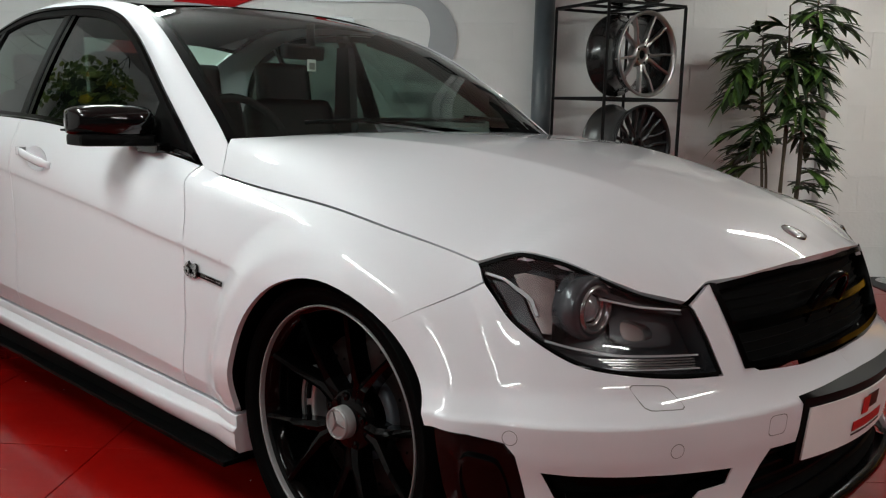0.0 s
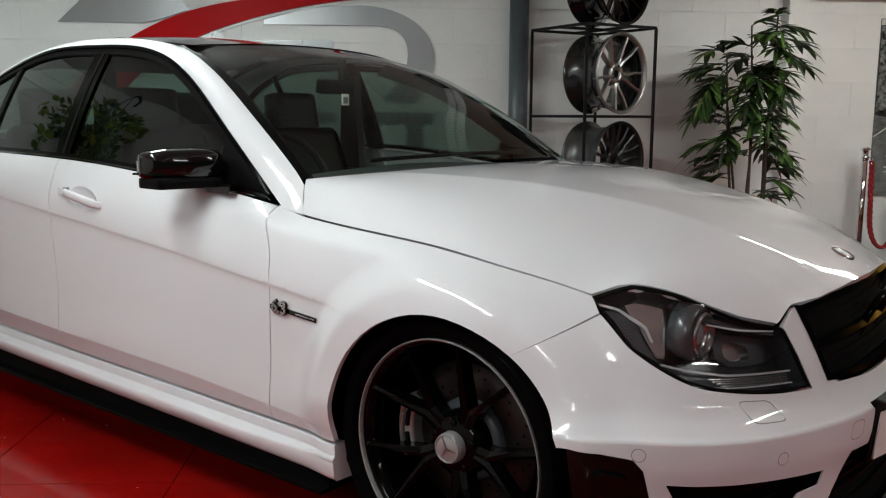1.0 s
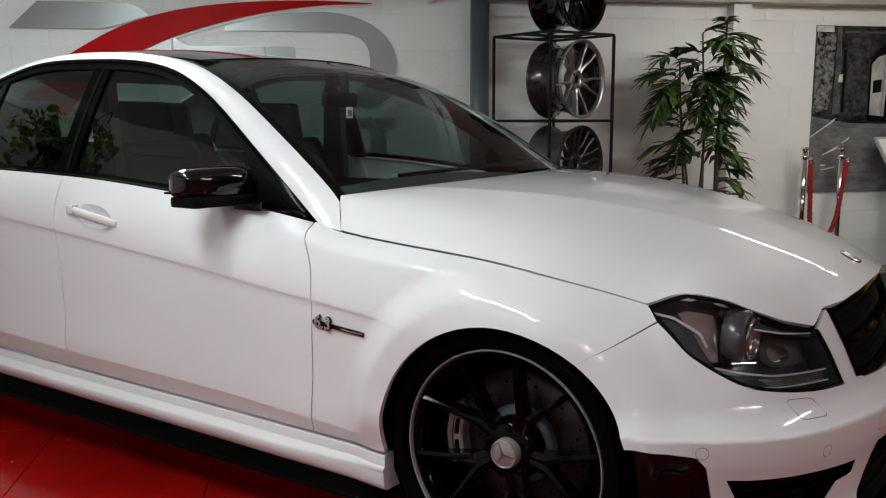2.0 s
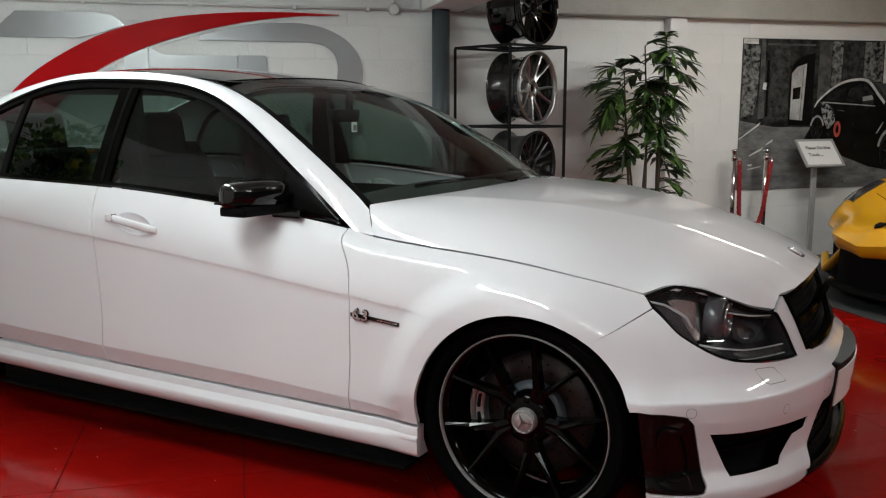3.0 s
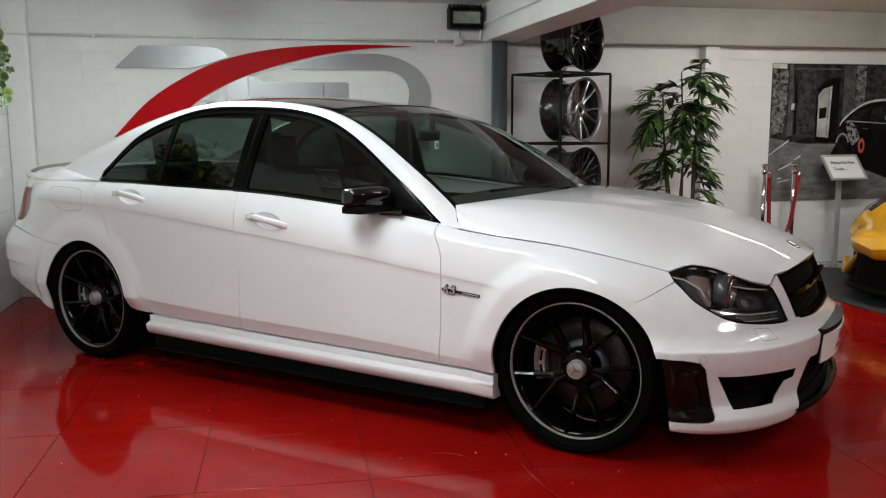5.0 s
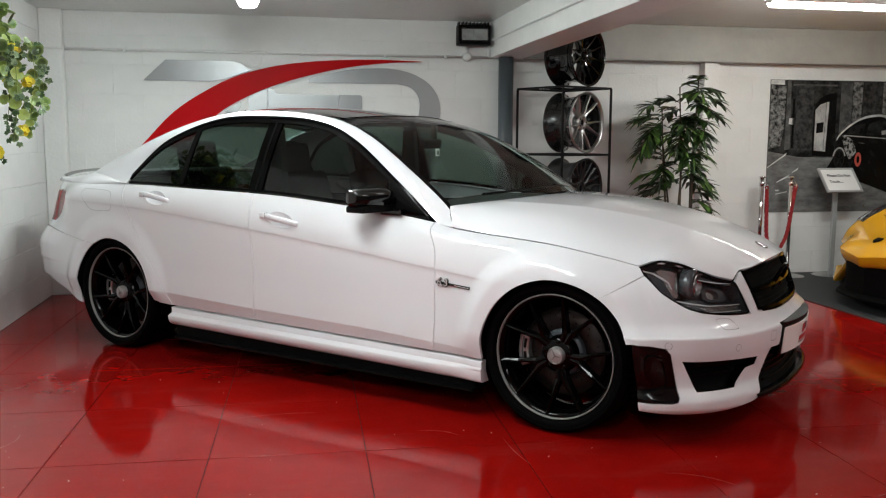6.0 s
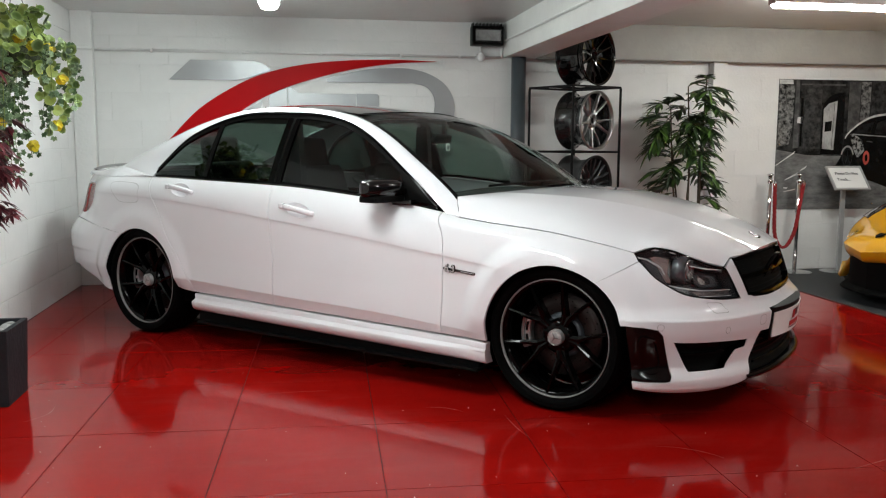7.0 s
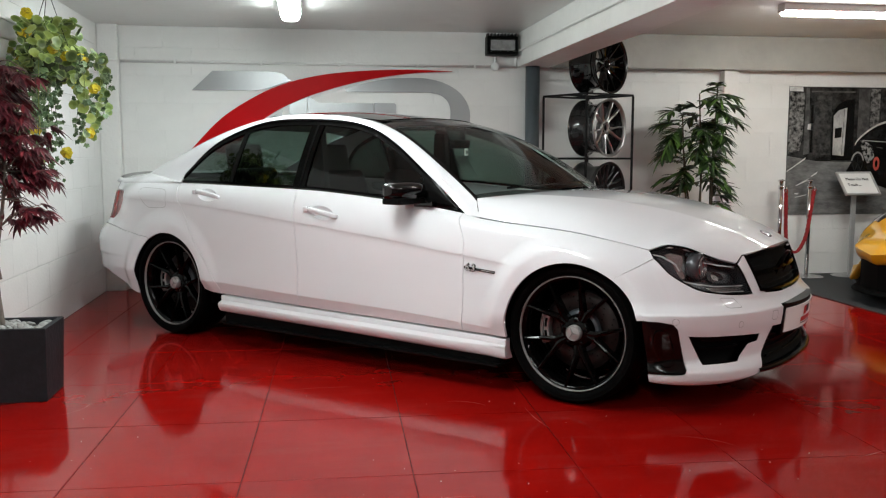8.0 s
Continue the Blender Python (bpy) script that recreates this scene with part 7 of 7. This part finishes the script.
for k in range(330):
    leaf_on(basket, "leaf", LEAF_ME, cloud(), (rnd.uniform(-0.4, 1.0), rnd.uniform(-1.3, 0.1), rnd.uniform(-0.2, 1.0)), rnd.uniform(0.020, 0.036))
for k in range(17):
    x0 = rnd.uniform(-0.12, 0.26)
    p = Vector((x0, rnd.uniform(-0.25, 0.28), -0.06))
    ln = rnd.uniform(0.28, 0.48) if x0 > 0.12 else rnd.uniform(0.35, 0.74)
    sx = 0.05 * (1 if x0 > 0.1 else -0.6)
    pts = smooth_curve([tuple(p), tuple(p + Vector((sx, -0.04, 0.02))), tuple(p + Vector((sx * 1.4, -0.06, -ln * 0.5))), tuple(p + Vector((sx * 0.5 + rnd.uniform(-0.05, 0.03), -0.05 + rnd.uniform(-0.04, 0.04), -ln)))], 18)
    bm = bmesh.new()
    sweep(bm, [tuple(q) for q in pts], 0.0018, 5)
    tr = part("trailing_stem", bm, GREEN, basket)
    for i in range(3, 18):
        for w in range(2):
            c = Vector(pts[i]) + Vector((rnd.uniform(-0.035, 0.035), rnd.uniform(-0.03, 0.03), rnd.uniform(-0.02, 0.02)))
            big = x0 > 0.1 and rnd.random() < 0.4
            leaf_on(tr, "leaf", LEAF_ME if big else IVY_ME, c, (rnd.uniform(-0.4, 0.9), -1, rnd.uniform(-0.3, 0.7)), rnd.uniform(0.022, 0.034) if big else rnd.uniform(0.020, 0.032) * (1.15 - 0.4 * i / 17))
for x, z in ((-0.05, 0.175), (-0.066, 0.068), (0.079, -0.018), (0.192, -0.215), (0.288, -0.231), (0.23, -0.072), (0.255, -0.483), (0.127, -0.595), (-0.089, -0.086), (-0.034, -0.468), (0.15, -0.06)):
    vs, fs = [], []
    cc = Vector((x, -0.15, z))
    for q in range(11):
        a = 2 * math.pi * q / 6
        rr = 0.020 if q < 6 else 0.010
        round_leaf(vs, fs, cc + Vector((rr * math.cos(a), -0.012 * rnd.uniform(0, 1.5), rr * math.sin(a))), (0.5 * math.cos(a) + 0.3, -1, 0.6 * math.sin(a)), rnd.uniform(0.012, 0.019))
    from_lists("flower", vs, fs, YELLOW, basket, "yellow flower")

# ---- yellow sports car: parked along the wall, nose to the saloon ----
sports = thing("sports_car", pose(3.28, 3.87, 0), "low yellow wedge-nosed sports car on the rubber mat", "car")
YPAINT = mat("yellow car paint", (0.62, 0.30, 0.004), 0.45, coat=1.0, spec=0.3)
# lines across the bonnet from its middle outwards, front edge first: (back, out, up)
CROSS = (((0.0, 0.0, 0.39), (0.07, 0.30, 0.425), (0.28, 0.55, 0.41), (0.39, 0.74, 0.415), (0.46, 0.84, 0.40)),
         ((0.06, 0.0, 0.455), (0.14, 0.30, 0.475), (0.33, 0.56, 0.475), (0.43, 0.75, 0.475), (0.50, 0.85, 0.455)),
         ((0.15, 0.0, 0.505), (0.30, 0.30, 0.515), (0.44, 0.57, 0.54), (0.50, 0.76, 0.54), (0.56, 0.865, 0.52)),
         ((0.50, 0.0, 0.575), (0.55, 0.30, 0.578), (0.62, 0.60, 0.62), (0.68, 0.79, 0.64), (0.72, 0.895, 0.605)),
         ((1.0, 0.0, 0.665), (1.0, 0.30, 0.665), (1.0, 0.60, 0.735), (1.0, 0.80, 0.755), (1.02, 0.93, 0.68)))
half = [smooth_curve(c, 22) for c in CROSS] + [smooth_curve(CROSS[-1], 22) * np.array([0, 1, 1]) + np.array([1.42, 0.0, 0.04])]
half = np.array(half)
half = np.stack([smooth_curve(half[:, k], 34) for k in range(22)])          # out x back


def y_sheet(name, grid, material, label="", fold=0.0, flip=False, mirrored=True):
    g = np.array(grid)
    o = part(name, sheet(g, fold, flip), material, sports, label, True)
    if mirrored:
        part(name, sheet(g, fold, flip, mirror=True), material, sports, label, True)
    return o


y_sheet("bonnet", np.concatenate([(half * np.array([1, -1, 1]))[:0:-1], half]), YPAINT, "", 0.02, True, False)
edge = half[:, 0]
inner = edge[edge[:, 1] < 0.50]
y_sheet("bumper_band", [[p + np.array(o) for o in ((0.0, 0, -0.001), (0.004, 0, -0.03), (0.02, 0, -0.065), (0.05, 0, -0.075 - 0.06 * (p[1] / 0.5) ** 2))] for p in inner], YPAINT, "", 0.012)
outer = edge[edge[:, 1] > 0.27]
y_sheet("air_intake", [[(p[0] + 0.07, p[1] * 0.985, z) for z in (0.12, 0.25, p[2] - 0.004)] for p in outer], DARK, "black air intake")
y_sheet("intake_roof", [[p + np.array((o, 0, -0.006)) for o in (0.002, 0.09)] for p in outer], DARK)
y_sheet("lower_grille", [[(p[0] + 0.06, p[1], z) for z in (0.12, 0.22, 0.33)] for p in edge[edge[:, 1] < 0.33]], DARK, "black lower grille")
a, b = np.array((0.16, 0.33, 0.315)), np.array((0.25, 0.60, 0.135))
y_sheet("intake_fin", [[a + (b - a) * s + np.array(o) for o in ((0.0, 0.0, 0.016), (-0.012, -0.004, 0.0), (0.0, -0.012, -0.016), (0.06, -0.01, -0.012))] for s in np.linspace(0, 1, 12)], YPAINT, "yellow intake fin", 0.012)
a, b = np.array((0.25, 0.60, 0.135)), np.array((0.42, 0.82, 0.185))
y_sheet("outer_blade", [[a + (b - a) * s + np.array(o) for o in ((0.05, 0.0, 0.028), (0.0, 0.0, 0.020), (-0.012, 0.0, 0.0), (0.01, 0.0, -0.022))] for s in np.linspace(0, 1, 10)], YPAINT, "", 0.012)
y_sheet("splitter", [[(p[0] + o, p[1], z) for o, z in ((0.25, 0.088), (-0.005, 0.090), (-0.012, 0.100), (0.02, 0.118), (0.12, 0.125))] for p in edge], DARK, "black front splitter")
# headlamp laid along the outer edge of the bonnet
lampg = half[16:22, 7:17] + np.array((-0.004, 0.003, 0.007))
y_sheet("headlamp", lampg, mat("smoked lamp", (0.05, 0.05, 0.055), 0.1, 0.2, vary=0.6, scale=18, coat=1.0), "grey smoked headlamp", 0.012, True)
# bonnet shut line and shield
seam = [half[k, 12] + np.array((0, 0, 0.0012)) for k in range(5, 15)]
bm = bmesh.new()
sweep(bm, [tuple(p) for p in seam], 0.0022, 5)
part("shut_line", bm, DARK, sports)
bm = bmesh.new()
prism(bm, [(-0.028, 0.034), (0.028, 0.034), (0.028, -0.008), (0.0, -0.036), (-0.028, -0.008)], -0.004, 0.004)
bmesh.ops.transform(bm, matrix=pose(0.145, 0, 0.512) @ pose(0, 0, 0, 0, 0, -90) @ pose(0, 0, 0, -68, 0, 0), verts=bm.verts[:])
part("bonnet_shield", bm, DARK, sports, "small dark shield")
# cabin, sides and wheels
y_sheet("windscreen", [[(1.42 + r, y, z - 0.10 * (abs(y) / 0.8) ** 3) for r, z in ((0.0, 0.70), (0.4, 0.93), (0.85, 1.10))] for y in np.linspace(-0.72, 0.72, 17)], TINT, "", 0.0, True, False)
y_sheet("roof", [[(2.27 + r, y, z - 0.08 * (abs(y) / 0.7) ** 3) for r, z in ((0.0, 1.105), (0.4, 1.13), (1.1, 1.02), (1.95, 0.84), (2.05, 0.40))] for y in np.linspace(-0.68, 0.68, 17)], YPAINT, "", 0.02, True, False)
sidep = [half[-1, k] for k in range(8, 34, 2)]
y_sheet("front_wing_side", [[tuple(p), (p[0], p[1] + 0.012, max(p[2] - 0.06, 0.40)), (p[0] + 0.01, p[1] + 0.012, min(p[2] - 0.1, 0.34) if p[0] < 0.66 else 0.64 - 0.02)] for p in sidep], YPAINT, "", 0.0)
y_sheet("body_side", [[(r, 0.93 + 0.03 * min(1, r - 1.4), 0.14), (r, 0.97, 0.35), (r, 0.95, 0.60), (r, 0.80, 0.72 + 0.06 * min(1.0, r - 1.4)), (r, 0.60, 1.02 if 2.0 < r < 3.4 else 0.80)] for r in np.linspace(1.42, 4.3, 18)], YPAINT, "", 0.0)
part("underbody", boxm(0.45, 4.25, -0.75, 0.75, 0.10, 0.36), DARK, sports)
for y in (0.83, -0.83):
    for r in (1.05, 3.65):
        part("wheel", revolve([(0.0, -0.06), (0.22, -0.10), (0.30, -0.11), (0.33, -0.08), (0.33, 0.10), (0.30, 0.12), (0.0, 0.10)], 40, m=pose(r, y, 0.333)), RUBBER, sports, "", True)

# ---- specks of grit on the floor ----
rg = random.Random(11)
vs, fs = [], []
for k in range(260):
    x, y, r = rg.uniform(-2.3, 3.0), rg.uniform(-1.2, 4.2), rg.choice((0.0012, 0.0016, 0.002, 0.003))
    n0 = len(vs)
    vs += [(x - r, y, 0.0002), (x, y - r * 0.8, 0.0002), (x + r, y + r * 0.2, 0.0002), (x, y + r, 0.0002), (x, y, r * 0.9)]
    fs += [(n0, n0 + 1, n0 + 4), (n0 + 1, n0 + 2, n0 + 4), (n0 + 2, n0 + 3, n0 + 4), (n0 + 3, n0, n0 + 4)]
me = bpy.data.meshes.new("floor_grit")
me.from_pydata(vs, [], fs)
me.materials.append(mat("pale grit", (0.75, 0.70, 0.66), 0.6))
tagged(new("floor_grit", me), "tiny pale specks of grit scattered on the red floor", "grit", kind="stuff")


# long pale scratches in the paint
rs = random.Random(5)
vs, fs = [], []
for x, y, a, ln in ((0.16, 1.45, 96, 0.30), (0.62, 1.28, -38, 0.26), (-0.95, 2.20, 4, 0.34), (-1.9, 1.95, 70, 0.22), (1.25, 0.95, 20, 0.40), (1.9, 1.6, -12, 0.5), (-0.55, 0.75, 8, 0.28), (1.6, 2.2, 58, 0.35), (0.9, 0.35, 100, 0.25), (-0.2, 1.9, -28, 0.18)):
    d = Vector((math.cos(radians(a)), math.sin(radians(a)), 0))
    side = Vector((-d.y, d.x, 0))
    bend = rs.uniform(-0.04, 0.04)
    n0 = len(vs)
    for k in range(9):
        t = k / 8
        c = Vector((x, y, 0.0003)) + d * (ln * t) + side * (bend * t * (1 - t) * 4 + rs.uniform(-0.001, 0.001))
        w = 0.0008 * (0.3 + math.sin(math.pi * min(1, t * 0.9 + 0.05))) * rs.uniform(0.5, 1.1)
        vs += [tuple(c - side * w), tuple(c + side * w)]
    fs += [(n0 + 2 * k, n0 + 2 * k + 2, n0 + 2 * k + 3, n0 + 2 * k + 1) for k in range(8)]
me = bpy.data.meshes.new("floor_scratches")
me.from_pydata(vs, [], fs)
me.materials.append(mat("worn pale paint", (0.30, 0.07, 0.06), 0.5, vary=0.3, scale=40))
tagged(new("floor_scratches", me), "thin pale scratches worn into the red floor paint", "scratch", kind="stuff")

# ---- pieces of floor and walls ----
def slab_mesh(name, sx, sy, sz, bev, material):
    """A thin bevelled slab, its face at z = 0, centred."""
    bm = bmesh.new()
    a, b = sx / 2, sy / 2
    rows = [[(-a, -b), (a, -b), (a, b), (-a, b)], [(-a, -b), (a, -b), (a, b), (-a, b)], [(-a + bev, -b + bev), (a - bev, -b + bev), (a - bev, b - bev), (-a + bev, b - bev)]]
    zz = (-sz, -bev * 0.6, 0.0)
    vr = [[bm.verts.new((x, y, z)) for x, y in r] for r, z in zip(rows, zz)]
    for p, q in zip(vr, vr[1:]):
        for k in range(4):
            bm.faces.new((p[k], p[(k + 1) % 4], q[(k + 1) % 4], q[k]))
    bm.faces.new(vr[-1])
    me = bpy.data.meshes.new(name)
    bm.normal_update()
    bm.to_mesh(me)
    bm.free()
    me.materials.append(material)
    return me


def lay(name, me, parent, m):
    ob = new(name, me)
    ob.parent = parent
    ob.matrix_basis = m
    return ob


TX, TY = 0.601, 0.69
tile = slab_mesh("floor_panel", TX - 0.003, TY - 0.003, 0.0055, 0.0006, RED_FLOOR)
FLOOR_TURN = pose(-1.062, 1.035, 0) @ pose(0, 0, 0, 0, 0, -1.9)
for cx in range(-4, 18):
    for cy in range(-11, 8):
        m = FLOOR_TURN @ pose(TX * (cx + 0.5), TY * (cy + 0.5), rg.uniform(-0.0003, 0.0))
        if -2.78 < m.translation.x < 9.1 and -6.1 < m.translation.y < 5.75:
            lay("floor_panel", tile, floor, m)

BW, BH = 0.45, 0.225


def courses(wall, a0, a1, place, shift, gap, bed, bev):
    """Running-bond blocks over a wall face from a0 to a1 along it; place(a, z) gives the pose of a block's middle."""
    full = slab_mesh("block", BW - gap, BH - bed, 0.006, bev, WALL)
    z = -0.02
    row = 0
    while z < CEIL_Z - 0.01:
        za, zb = max(z, 0.0), min(z + BH, CEIL_Z)
        a = a0 - BW + (BW / 2 if row % 2 else 0) + shift
        while a < a1:
            p, q = max(a, a0), min(a + BW, a1)
            if q - p > 0.03:
                me = full if (q - p > BW - 1e-6 and zb - za > BH - 1e-6) else slab_mesh("block", q - p - gap, zb - za - bed, 0.006, bev, WALL)
                lay("block", me, wall, place((p + q) / 2, (za + zb) / 2))
            a += BW
        z += BH
        row += 1


courses(wall_n, -2.34, 6.4, lambda a, z: pose(a, 5.600 + rg.uniform(-0.0006, 0.0006), z, 90, 0, 0), 0.12, 0.0012, 0.0020, 0.0012)
courses(wall_w, -1.2, 5.52, lambda a, z: pose(-2.500 + rg.uniform(-0.0006, 0.0006), a, z, 90, 0, 90), 0.0, 0.0016, 0.0042, 0.0024)
part("wall_render", boxm(6.402, 9.0, 5.600, 5.606, 0, CEIL_Z), WALL, wall_n)
part("wall_render", boxm(-2.506, -2.500, -6.0, -1.203, 0, CEIL_Z), WALL, wall_w)
